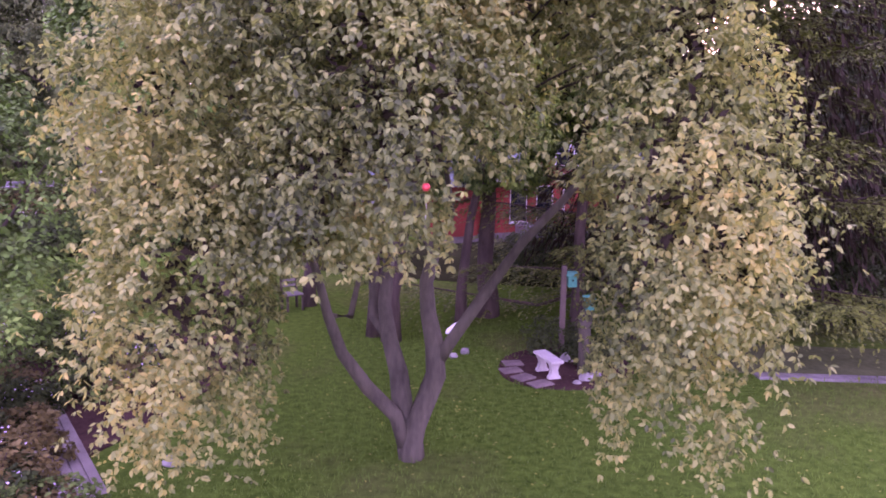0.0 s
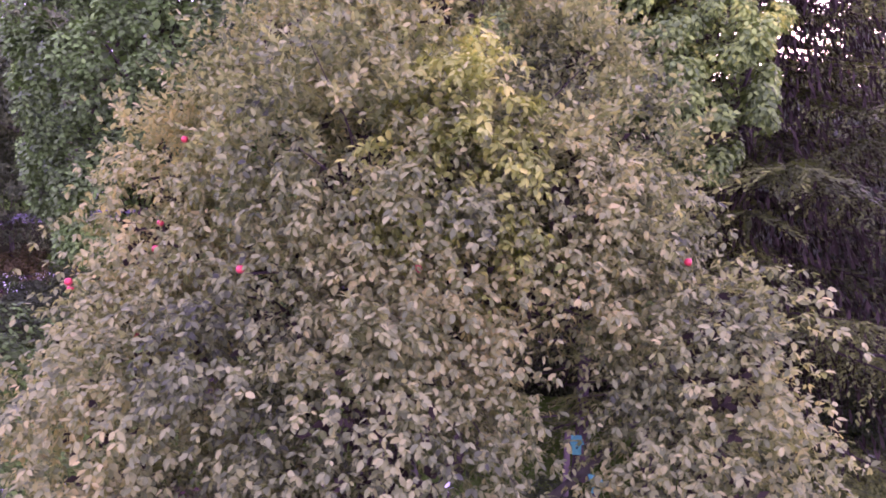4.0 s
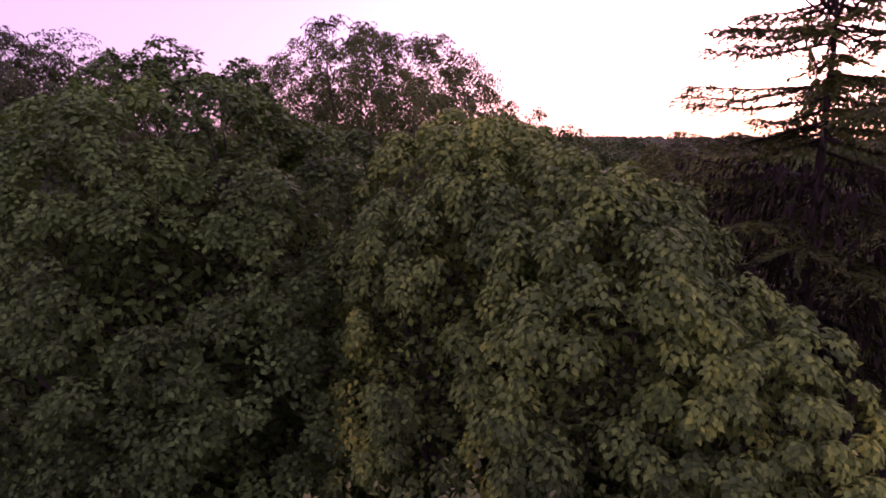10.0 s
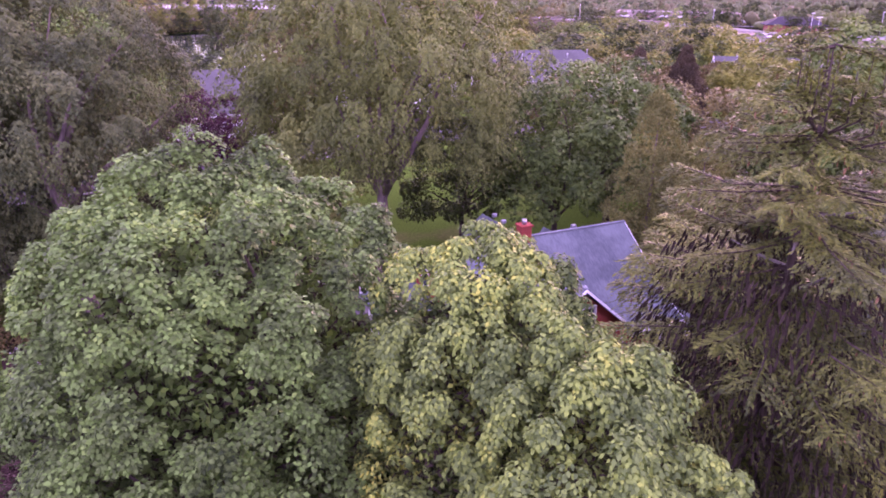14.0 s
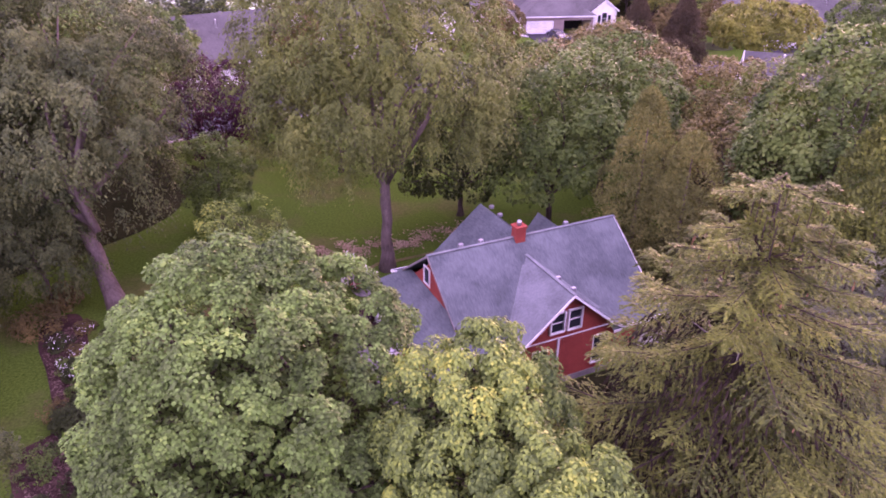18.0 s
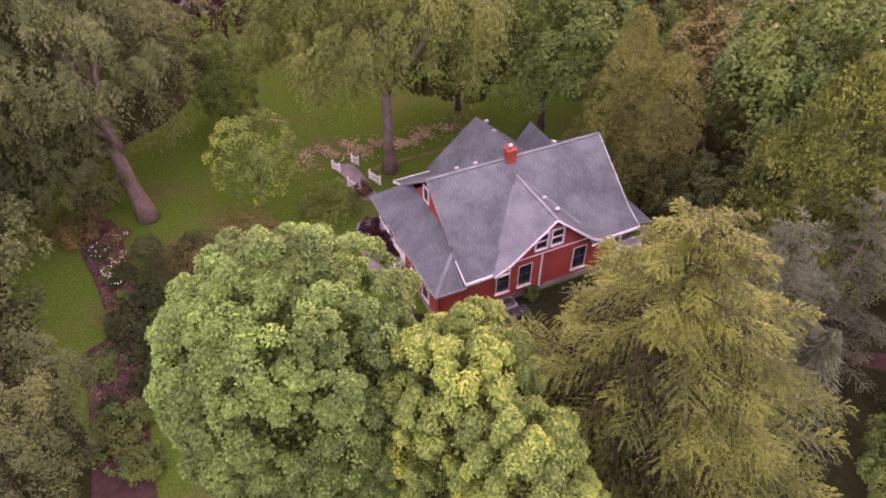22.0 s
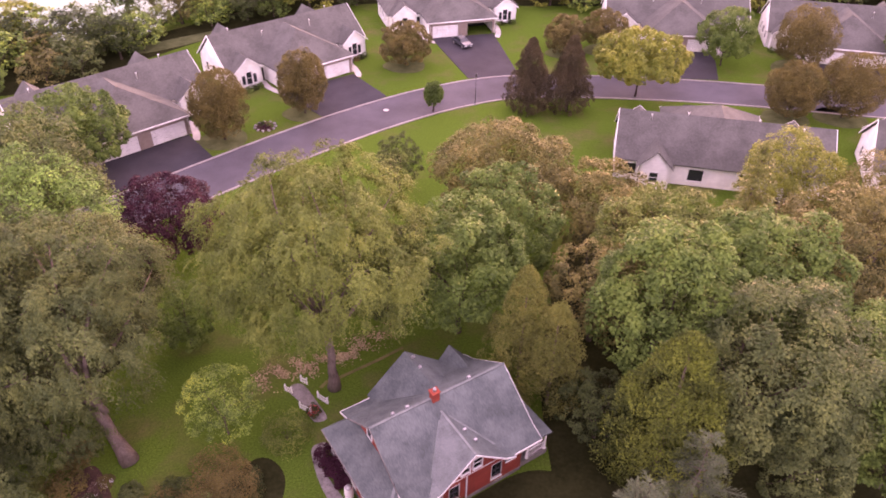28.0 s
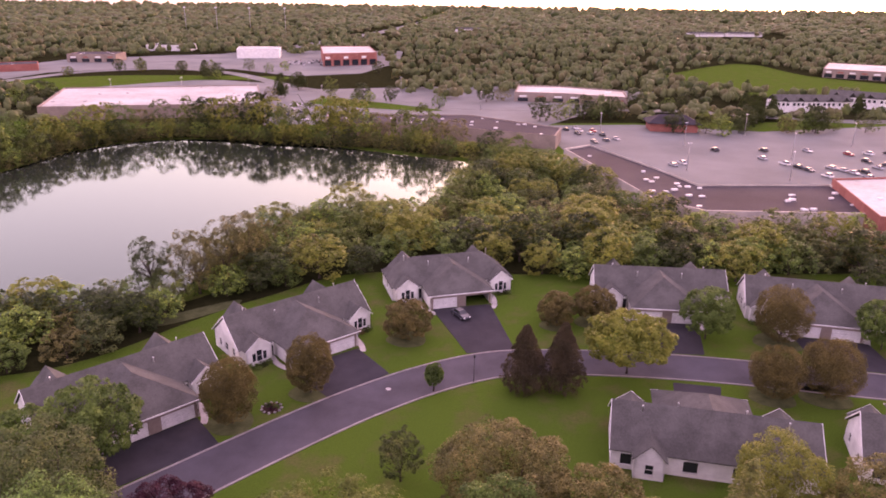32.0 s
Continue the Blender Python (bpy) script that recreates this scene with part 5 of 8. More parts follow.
    for bx in (5.0, 21.0):
        rw_, rh = rear
        _, m = wall_panel(v, (bx + rw_, 17.6), (bx - rw_, 17.6), 0, EZ, SIDING, [(rw_ - 0.5, rw_ + 0.5, 0.8, 2.2)], 0.2, gable=(rh, rw_))
        sash_window(v, m, rw_ - 0.5, rw_ + 0.5, 0.8, 2.2, 0.07, 1)
        for s in (-1, 1):
            part("gable_roof", sheeted([(bx, 17.9, rh + 0.3), (bx, 16.35 - (rh + 0.3 - EZ) * 1.22, rh + 0.3), (bx + s * (rw_ + 0.3), 16.0, EZ), (bx + s * (rw_ + 0.3), 17.9, EZ)], 0.1), SHINGLE_VILLA, v)
            wall_panel(v, *(((bx + rw_, 15.9), (bx + rw_, 17.6)) if s > 0 else ((bx - rw_, 17.6), (bx - rw_, 15.9))), 0, EZ, SIDING)
    gut = bmesh.new()
    box(gut, 6.15, 19.85, -0.38, -0.28, EZ - 0.16, EZ + 0.01)
    part("gutter", gut, WHITE, v)
    for px, py, pz in ((8.5, 9.2, 5.6), (17.2, 9.2, 5.6), (4.0, 12.0, 6.2), (22, 12.0, 6.2)):
        part("flue_pipe", lathe(bmesh.new(), [(0.07, 0), (0.07, 1.0), (0.12, 1.02), (0.12, 1.15), (0.02, 1.2)], 8, (px, py, pz)), WHITE, v)
    return v


TWIN = "white-sided twin home with a brown-grey shingle roof and wide garage"
villa("twin_home", -39.3, 85.8, 37, TWIN)
villa("twin_home", -17.2, 106.6, 33, TWIN)
villa("twin_home", 6.7, 130.0, 9, "hip-roofed white twin home with one garage standing open", True, True)
villa("twin_home", 44.5, 123.5, -12, TWIN)
villa("twin_home", 71.1, 115.9, -20, TWIN)
villa("twin_home", 60.9, 86.7, 161, "white-sided twin home seen from its garden side", rear=(1.9, 4.9))
villa("twin_home", 92.4, 77.5, 155, "white-sided twin home seen from its garden side", rear=(1.9, 4.9))


# ---- shopping centre beyond the lake ----
def flat_block(name, pts, h, wall, roof, label, parapet=0.5, units=0, unit_mat=None, seed=3, category="store", glazed=()):
    b = thing(name, 0, 0, 0, 0, label, category)
    part("wall", slabbed(pts, 0, h), wall, b)
    c = Vector((sum(p[0] for p in pts) / len(pts), sum(p[1] for p in pts) / len(pts), 0))
    inner = [((p[0] - c.x) * 0.985 + c.x, (p[1] - c.y) * 0.985 + c.y) for p in pts]
    part("roof", slabbed(inner, h - 0.1, h + 0.05), roof, b)
    n = len(pts)
    rim = bmesh.new()
    rows = [[rim.verts.new((x, y, z)) for x, y in loop] for loop, z in ((pts, h - 0.02), (pts, h + parapet), (inner, h + parapet), (inner, h - 0.02))]
    for q, r in zip(rows, rows[1:]):
        for i in range(n):
            rim.faces.new((q[i], q[(i + 1) % n], r[(i + 1) % n], r[i]))
    bmesh.ops.recalc_face_normals(rim, faces=rim.faces[:])
    part("parapet", rim, wall, b)
    for k in glazed:
        a, e = Vector((*pts[k], 0)), Vector((*pts[(k + 1) % n], 0))
        run = e - a
        count = max(2, int(run.length / 9))
        ang = math.atan2(run.y, run.x)
        for q in range(count):
            m = Matrix.Translation(a + run * ((q + 0.5) / count)) @ Matrix.Rotation(ang, 4, "Z")
            part("shop_window", boxed(-3.2, 3.2, -0.12, 0.1, 0.3, h * 0.5, bevel=0.03), PANE, b).matrix_basis = m
            part("shop_sign", boxed(-2.2, 2.2, -0.2, 0.1, h * 0.6, h * 0.78, bevel=0.03), REDWALL if q % 2 else SIDING, b).matrix_basis = m
    rng = random.Random(seed)
    xs, ys = [p[0] for p in pts], [p[1] for p in pts]
    made = 0
    while made < units:
        ux, uy = rng.uniform(min(xs), max(xs)), rng.uniform(min(ys), max(ys))
        if inside(np.array(ux), np.array(uy), inner) and all(inside(np.array(ux + dx), np.array(uy + dy), pts) for dx, dy in ((3, 0), (-3, 0), (0, 3), (0, -3))):
            s = rng.uniform(0.5, 0.9)
            part("rooftop_unit", boxed(ux - s, ux + s, uy - s * 0.6, uy + s * 0.6, h, h + rng.uniform(0.35, 0.6), bevel=0.05), unit_mat or WHITE, b)
            made += 1
    return b


MALL = [(76, 255), (81, 184), (90, 172), (133, 166), (139, 177), (142, 196), (101, 199), (97, 222), (88, 262)]
flat_block("shopping_centre", MALL, 6, CREAMWALL, FLATROOF, "low cream-walled shopping centre with a dark flat roof and rooftop units", 0.6, 24)
flat_block("department_store", [(127.5, 157), (141.6, 195.5), (182, 197), (178, 146)], 8, REDWALL, WHITEROOF, "large brick store with a white flat roof", 0.6, 5)
flat_block("big_store", [(-154, 369), (-49, 380), (-61, 466), (-171, 449)], 6.2, TANWALL, WHITEROOF, "long tan store with a pale flat roof", 0.6, 14, METAL)
flat_block("shopping_arcade", [(-14, 324), (36, 311), (81, 284), (89, 303), (55, 341), (-14, 348)], 5.5, TANWALL, FLATROOF, "dark-roofed shopping arcade with rooftop units", 0.5, 18)
flat_block("shop_row", [(97, 434), (128, 426), (159, 406), (169, 440), (135, 466), (108, 472)], 5, TANWALL, WHITEROOF, "curved row of shops with glazed fronts", 0.9, 6, glazed=(0, 1))
flat_block("brick_store", [(-29, 677), (21, 700), (16, 800), (-36, 790)], 11, REDWALL, WHITEROOF, "red brick store with a pale roof", 0.6, 8, glazed=(0,))
flat_block("small_shop", [(-330, 590), (-259, 632), (-270, 660), (-341, 618)], 5, REDWALL, FLATROOF, "low reddish shop with a flat roof", 0.5, 3)
flat_block("small_shop", [(-266, 713), (-223, 715), (-224, 750), (-268, 748)], 7, TANWALL, FLATROOF, "tan shop block with a dark roof", 0.5, 5, glazed=(0,))
flat_block("small_shop", [(-121, 771), (-78, 773), (-80, 815), (-124, 812)], 9, SIDING, WHITEROOF, "pale flat-roofed block of shops", 0.5, 4)
flat_block("small_shop", [(-240, 880), (-190, 880), (-190, 915), (-240, 915)], 6, SIDING, FLATROOF, "pale shop with a dark roof", 0.5, 2)
flat_block("school", [(405, 585), (470, 520), (520, 585), (455, 650)], 7, TANWALL, WHITEROOF, "long pale school building", 0.5, 6, category="building", glazed=(0,))
pav = thing("bank_pavilion", 152, 330, 0, -14, "small brick pavilion with a dark hipped roof", "building")
part("wall", boxed(-11, 11, -7, 7, 0, 4.2), REDWALL, pav)
part("roof", sheeted([(-12.5, -8.5, 4.1), (12.5, -8.5, 4.1), (6, 0, 7.4), (-6, 0, 7.4)], 0.25), FLATROOF, pav)
part("roof", sheeted([(12.5, 8.5, 4.1), (-12.5, 8.5, 4.1), (-6, 0, 7.4), (6, 0, 7.4)], 0.25), FLATROOF, pav)
part("roof", sheeted([(-12.5, 8.5, 4.1), (-12.5, -8.5, 4.1), (-6, 0, 7.4)], 0.25), FLATROOF, pav)
part("roof", sheeted([(12.5, -8.5, 4.1), (12.5, 8.5, 4.1), (6, 0, 7.4)], 0.25), FLATROOF, pav)


def townhouses(x, y, rz, n, label):
    row = thing("terraced_houses", x, y, 0, rz, label, "house", "distant terraces")
    for k in range(n):
        part("wall", boxed(k * 9, k * 9 + 8.8, 0, 11, 0, 6.4), SIDING, row)
        for s, y0 in ((1, -0.5), (-1, 11.5)):
            part("roof", sheeted([(k * 9 - 0.2, y0, 6.3), (k * 9 + 9.0, y0, 6.3), (k * 9 + 9.0, 5.5, 9.6), (k * 9 - 0.2, 5.5, 9.6)], 0.2), SHINGLE_VILLA, row)
        part("gable", sheeted([(k * 9 + 2.2, -1.2, 6.6), (k * 9 + 4.4, -1.2, 8.8), (k * 9 + 4.4, 4.0, 8.8), (k * 9 + 2.2, 1.0, 6.6)], 0.2), SHINGLE_VILLA, row)
        part("gable", sheeted([(k * 9 + 6.6, -1.2, 6.6), (k * 9 + 4.4, -1.2, 8.8), (k * 9 + 4.4, 4.0, 8.8), (k * 9 + 6.6, 1.0, 6.6)], 0.2), SHINGLE_VILLA, row)
        for w in range(3):
            part("window", boxed(k * 9 + 1.0 + w * 2.6, k * 9 + 2.4 + w * 2.6, -0.08, 0.05, 3.8, 5.3), PANE, row)
    return row


townhouses(239, 384, -4, 5, "row of white terraced houses with grey roofs")
townhouses(289, 410, -42, 5, "row of white terraced houses with grey roofs")
townhouses(660, 1378, 9, 9, "distant pale apartment rows")
townhouses(750, 1392, 9, 9, "distant pale apartment rows")
townhouses(210, 1500, 4, 6, "distant pale apartment rows")


# ---- cars ----
def car_proto(paint, label, tall=0.0):
    c = thing("car", 0, 0, 0, 0, label, "car", "parked cars")
    bm = bmesh.new()
    side = [(-2.25, 0.35), (-2.28, 0.75), (-2.1, 0.92), (-1.2, 0.98 + tall * 0.1), (1.15, 0.95), (2.0, 0.82), (2.25, 0.65), (2.25, 0.33)]
    vs = [[bm.verts.new((x, s, z)) for x, z in side] for s in (-0.88, 0.88)]
    n = len(side)
    bm.faces.new(vs[0])
    bm.faces.new(vs[1][::-1])
    for i in range(n):
        j = (i + 1) % n
        bm.faces.new((vs[0][i], vs[1][i], vs[1][j], vs[0][j]))
    bmesh.ops.recalc_face_normals(bm, faces=bm.faces[:])
    bmesh.ops.bevel(bm, geom=bm.edges[:], offset=0.07, segments=2, affect="EDGES")
    part("body", bm, paint, c)
    h = 1.42 + tall
    g = bmesh.new()
    low = [(-1.75 - tall * 0.5, 0.93), (1.05, 0.93)]
    high = [(-1.15 - tall * 0.7, h), (0.25, h)]
    q = [g.verts.new((x, y, z)) for x, z, y in ((low[0][0], low[0][1], -0.8), (low[1][0], low[1][1], -0.8), (low[1][0], low[1][1], 0.8), (low[0][0], low[0][1], 0.8),
                                               (high[0][0], h, -0.62), (high[1][0], h, -0.62), (high[1][0], h, 0.62), (high[0][0], h, 0.62))]
    for f in ((0, 1, 5, 4), (1, 2, 6, 5), (2, 3, 7, 6), (3, 0, 4, 7), (0, 3, 2, 1), (4, 5, 6, 7)):
        g.faces.new([q[i] for i in f])
    bmesh.ops.recalc_face_normals(g, faces=g.faces[:])
    part("cabin_glass", g, PANE, c)
    part("roof_panel", boxed(high[0][0] - 0.03, high[1][0] + 0.03, -0.64, 0.64, h - 0.02, h + 0.04, bevel=0.015), paint, c)
    for x in (-1.4, 1.4):
        for s in (-1, 1):
            w = bmesh.new()
            bmesh.ops.create_cone(w, cap_ends=True, segments=14, radius1=0.33, radius2=0.33, depth=0.22, matrix=Matrix.Translation((x, s * 0.8, 0.33)) @ Matrix.Rotation(math.pi / 2, 4, "X"))
            wheel = part("wheel", w, BLACKMETAL, c)
            r = bmesh.new()
            bmesh.ops.create_cone(r, cap_ends=True, segments=10, radius1=0.2, radius2=0.2, depth=0.03, matrix=Matrix.Translation((x, s * 0.91, 0.33)) @ Matrix.Rotation(math.pi / 2, 4, "X"))
            part("rim", r, METAL, wheel)
    for s in (-0.6, 0.6):
        part("headlight", boxed(2.15, 2.27, s - 0.18, s + 0.18, 0.62, 0.75, bevel=0.03), WHITE, c)
    return c


CARS = []
home_car = car_proto(CARPAINTS[3], "dark grey saloon car parked on the driveway")
home_car.matrix_basis = pose(18.7, 127.2, 0.06, 0, 0, -66)
CARS.append(home_car)
protos = [car_proto(CARPAINTS[0], "white car parked on worn asphalt", 0.2), car_proto(CARPAINTS[1], "silver car parked on worn asphalt"), car_proto(CARPAINTS[2], "black car parked on worn asphalt", 0.15), car_proto(CARPAINTS[3], "dark grey car parked on worn asphalt"), car_proto(CARPAINTS[4], "red car parked on worn asphalt")]
rc = random.Random(8)
spots = []
LOT_CARS = [(118, 252), (123, 255), (148, 278), (168, 276), (159, 261), (162, 251), (164, 245), (187, 274), (165, 240), (176, 243), (178, 239), (179, 234), (184, 236), (180, 228), (194, 242), (166, 231), (198, 253),
            (105, 334), (102, 319), (108, 319), (112, 315), (103, 299), (109, 302), (115, 305), (105, 326), (111, 326), (99, 330)]
spots += [(x, y, 98) for x, y in LOT_CARS]
for k in range(26):
    spots.append((200 + rc.randrange(20) * 3.0, 214 + rc.randrange(6) * 10.5, 98))
for k in range(34):
    spots.append((-70 + rc.randrange(16) * 3.2, 690 + rc.randrange(6) * 9, 90))
for k in range(16):
    spots.append((-150 + rc.randrange(30) * 3.2, 468 + rc.randrange(2) * 8, 84))
for k in range(12):
    spots.append((-36 + rc.randrange(3) * 5, 355 + rc.randrange(14) * 5, 10))
spots = sorted(set(spots))
for k, (sx, sy, sr) in enumerate(spots):
    pick = rc.choice([0, 0, 1, 1, 1, 2, 2, 3, 3, 4])
    m = pose(sx + rc.uniform(-0.3, 0.3), sy + rc.uniform(-0.3, 0.3), 0.02, 0, 0, sr + rc.choice([0, 180]))
    if protos[pick].name not in [c.name for c in CARS]:
        protos[pick].matrix_basis = m
        CARS.append(protos[pick])
    else:
        CARS.append(copy_thing(protos[pick], m))
for p in protos:
    if p not in CARS:
        p.matrix_basis = pose(150, 300, 0.02, 0, 0, 98)

# ---- lamp posts ----
lamp = thing("lamp_post", 120, 245, 0, 0, "tall grey car-park lamp post with a white head", "street lamp", "car park lamps")
part("pole", tube(bmesh.new(), [(0, 0, 0), (0, 0, 5), (0, 0, 10)], [0.14, 0.11, 0.08], 8), METAL, lamp)
part("base", lathe(bmesh.new(), [(0.35, 0), (0.35, 0.7), (0.3, 0.75), (0.05, 0.78)], 12), CONCRETE, lamp)
part("lamp_head", boxed(-0.8, 0.8, -0.25, 0.25, 9.95, 10.15, bevel=0.05), WHITE, lamp)
for lx, ly in ((150, 228), (172, 262), (140, 290), (205, 240), (215, 285), (112, 318), (180, 312), (250, 300), (-110, 476), (-70, 486), (-150, 466), (-20, 430), (30, 480), (70, 400)):
    copy_thing(lamp, pose(lx, ly, 0, 0, 0, rc.uniform(0, 90)))
post = thing("street_lamp", 17.2, 102.9, 0, 0, "slim black street lamp post on the verge", "street lamp")
part("pole", tube(bmesh.new(), [(0, 0, 0), (0, 0, 2), (0, 0, 4.3)], [0.07, 0.05, 0.045], 8), BLACKMETAL, post)
part("lantern", lathe(bmesh.new(), [(0.06, 4.3), (0.15, 4.4), (0.19, 4.75), (0.08, 4.9), (0.02, 5.0)], 10), BLACKMETAL, post)


# ---- front gardens of the twin homes ----
rv = random.Random(55)
for gx, gy, grz in ((-39.3, 85.8, 37), (-17.2, 106.6, 33), (6.7, 130.0, 9), (44.5, 123.5, -12), (71.1, 115.9, -20)):
    place = pose(gx, gy, 0, 0, 0, grz)
    for run in ([(5.9, 6.0), (5.4, 3.6), (5.6, 1.4), (6.4, -1.0), (7.2, -2.2)], [(20.3, 6.0), (20.7, 3.6), (20.4, 1.4), (19.6, -1.0), (18.8, -2.2)]):
        line = curve_through([place @ Vector((a, b, 0)) for a, b in run], 0.7)
        tagged(part("garden_path", ribbon(line, 0.5, -0.5, -0.05, 0.05), CONCRETE), "pale curving concrete walk to a front door", "path", kind="structure")
    for lx, ly in ((1.2, 4.0), (2.3, 3.8), (3.4, 3.9), (4.5, 4.1), (21.2, 4.0), (22.4, 3.8), (23.5, 3.9), (24.6, 4.1)):
        p = place @ Vector((lx + rv.uniform(-0.2, 0.2), ly + rv.uniform(-0.3, 0.2), 0))
        lf = rv.choice([LEAF_SHRUB, LEAF_RUSSET, LEAF_GREEN])
        shrub("shrub", "clipped low shrub under the front windows", p.x, p.y, rv.uniform(0.4, 0.7), rv.uniform(0.5, 0.9), lf, rv.randrange(9999), 24, 20, 0.16, "front gardens")


# ---- the apple tree ----
def apple_tree():
    rng, r2 = np.random.default_rng(5), random.Random(5)
    tree = thing("apple_tree", -0.35, 12.2, 0, 0, "spreading old apple tree with drooping yellow-green leaves and red fruit", "apple tree")
    stems = [([(-0.02, 0, -0.1), (-0.02, 0, 0.25), (0.04, 0, 0.46), (0.33, 0, 1.22), (0.31, 0, 1.67), (0.21, 0.1, 2.1), (0.18, 0.2, 2.52), (0.3, 0.2, 3.0), (0.1, 0.3, 3.27), (-0.09, 0.4, 3.85), (-0.27, 0.5, 4.87)], 0.19, 0.05),
             ([(0.35, 0, 1.43), (0.55, -0.1, 1.79), (0.88, -0.2, 2.3), (1.17, -0.3, 2.75), (1.44, -0.5, 3.2), (1.93, -0.7, 3.8), (2.29, -0.9, 4.3), (2.62, -1.1, 4.84)], 0.1, 0.03),
             ([(-0.02, 0, -0.1), (-0.13, 0.1, 0.55), (-0.21, 0.2, 1.19), (-0.34, 0.3, 1.66), (-0.44, 0.5, 2.11), (-0.37, 0.7, 2.92), (-0.13, 0.9, 3.82), (0.02, 1, 4.89)], 0.17, 0.05),
             ([(-0.06, 0, 0.08), (-0.23, -0.1, 0.67), (-0.61, -0.3, 1.16), (-0.92, -0.5, 1.7), (-1.06, -0.7, 2.25), (-1.18, -0.8, 2.85), (-1.43, -0.9, 3.58)], 0.12, 0.035),
             ([(-0.34, 0.3, 1.66), (-0.6, 0.6, 1.92), (-0.64, 0.9, 2.8), (-0.74, 1.1, 3.63), (-1.17, 1.2, 4.64)], 0.1, 0.03),
             ([(0.3, 0.2, 3.0), (0.53, 0, 3.5), (0.44, -0.2, 4.12), (0.72, -0.5, 4.98)], 0.06, 0.02),
             ([(-1.06, -0.7, 2.25), (-0.84, -0.2, 2.12), (-0.73, 0.2, 2.75), (-0.87, 0.4, 3.45)], 0.06, 0.02)]
    bm = bmesh.new()
    for pts, r0, r1 in stems:
        n = len(pts)
        tube(bm, pts, [r0 + (r1 - r0) * i / (n - 1) for i in range(n)], 9, 0.09, r2)
    part("trunk", bm, BARK_PINK, tree)
    # lobes: centre, radii, clumps, lowest reach
    lobes = [((0.15, 0.2, 6.6), (2.85, 2.5, 2.8), 600, -0.25), ((0.2, 0.1, 9.2), (0.75, 0.8, 0.75), 60, -0.3), ((-1.3, 0.3, 8.5), (0.6, 0.6, 0.6), 30, -0.2), ((1.9, 0.3, 8.2), (0.5, 0.6, 0.6), 25, -0.2), ((-0.1, -2.3, 4.9), (1.0, 0.95, 1.4), 170, -0.95), ((-0.9, -2.5, 4.0), (0.6, 0.6, 1.0), 75, -0.95),
             ((-2.1, -2.2, 3.0), (0.95, 1.0, 1.7), 210, -0.95), ((-2.5, -1.3, 4.8), (1.05, 1.5, 1.3), 160, -0.9), ((2.75, -2.35, 3.8), (0.9, 0.95, 2.1), 225, -0.95),
             ((2.85, -2.2, 5.7), (0.5, 0.55, 0.8), 40, -0.9), ((3.6, -2.1, 3.4), (0.4, 0.5, 0.6), 25, -0.95), ((-0.8, 2.0, 5.3), (2.2, 1.6, 1.2), 70, -0.5), ((-0.9, -1.2, 5.6), (1.8, 1.6, 1.1), 110, -0.5), ((0.6, -1.5, 6.2), (1.5, 0.9, 0.8), 110, -0.6), ((2.2, -0.5, 7.0), (0.8, 0.9, 1.2), 80, -0.8), ((-2.6, -0.3, 6.5), (0.7, 1.0, 1.1), 80, -0.8), ((-0.1, -1.4, 7.3), (1.3, 0.9, 0.8), 130, -0.6), ((1.4, -1.4, 6.9), (0.8, 0.8, 0.8), 70, -0.6)]
    at, out, rad = [], [], []
    for c, r, n, low in lobes:
        a, o, s = crown_puffs(rng, c, r, n, 0.42, low, 0.2, 0.22, waves=2.6, lobes=44 if n > 400 else 0)
        at.append(a), out.append(o), rad.append(s)
    at, out, rad = np.concatenate(at), np.concatenate(out), np.concatenate(rad)
    def hollow(p):
        return (p[:, 1] < 1.2) & (((p[:, 0] > -1.5) & (p[:, 0] < 0.5) & (p[:, 2] < 3.45)) | ((p[:, 0] >= 0.5) & (p[:, 0] < 2.0) & (p[:, 2] < 4.3)))

    keep = ~hollow(at)
    at, out, rad = at[keep], out[keep], rad[keep]
    # hanging shoots below, rising ones over the top
    low = at[:, 2] < 7.4
    at, out, rad = (np.concatenate([q[low], q[~low]]) for q in (at, out, rad))
    a, w, f = spur_leaves(rng, at[: low.sum()], out[: low.sum()], rad[: low.sum()], 6, 4, 4, 0.55)
    b, bw, bf = spur_leaves(rng, at[low.sum():], unit(out[low.sum():] * 0.7 + [0, 0, 0.7]), rad[low.sum():], 6, 4, 4, -0.1)
    whip = rng.choice(np.nonzero(at[:, 2] > 7.9)[0], 70, replace=False)
    e, ew, ef = spray_leaves(rng, at[whip] + [0, 0, 0.1], np.tile([0.0, 0.0, 1.6], (70, 1)), np.full(70, 0.55), 2, 11, -0.05)
    bf = unit(bf + ball(rng, len(bf)) * 0.9)
    extra = len(e)
    a, w, f = np.concatenate([a, b, e]), np.concatenate([w, bw, ew]), np.concatenate([f, bf, unit(ef + ball(rng, extra))])
    k = ~hollow(a + [0, 0, 0.25])
    a, w, f = a[k], w[k], f[k]
    long = 0.078 * rng.uniform(0.6, 1.25, len(a))
    part("crown", leaf_mesh("crown", a, w, f, long, 0.56, LEAF_APPLE, True), LEAF_APPLE, tree)
    # one bough has turned yellow-green
    a, o, r = crown_puffs(rng, (0.6, -1.8, 7.35), (0.65, 0.5, 1.05), 70, 0.3, -0.9, 0.2, 0.22)
    a, w, f = spur_leaves(rng, a, o, r, 6, 4, 4, 0.5)
    part("yellow_bough", leaf_mesh("yellow_bough", a, w, f, 0.08 * rng.uniform(0.6, 1.25, len(a)), 0.56, LEAF_TURNING, True), LEAF_TURNING, tree, "bough of yellow-green turning leaves")
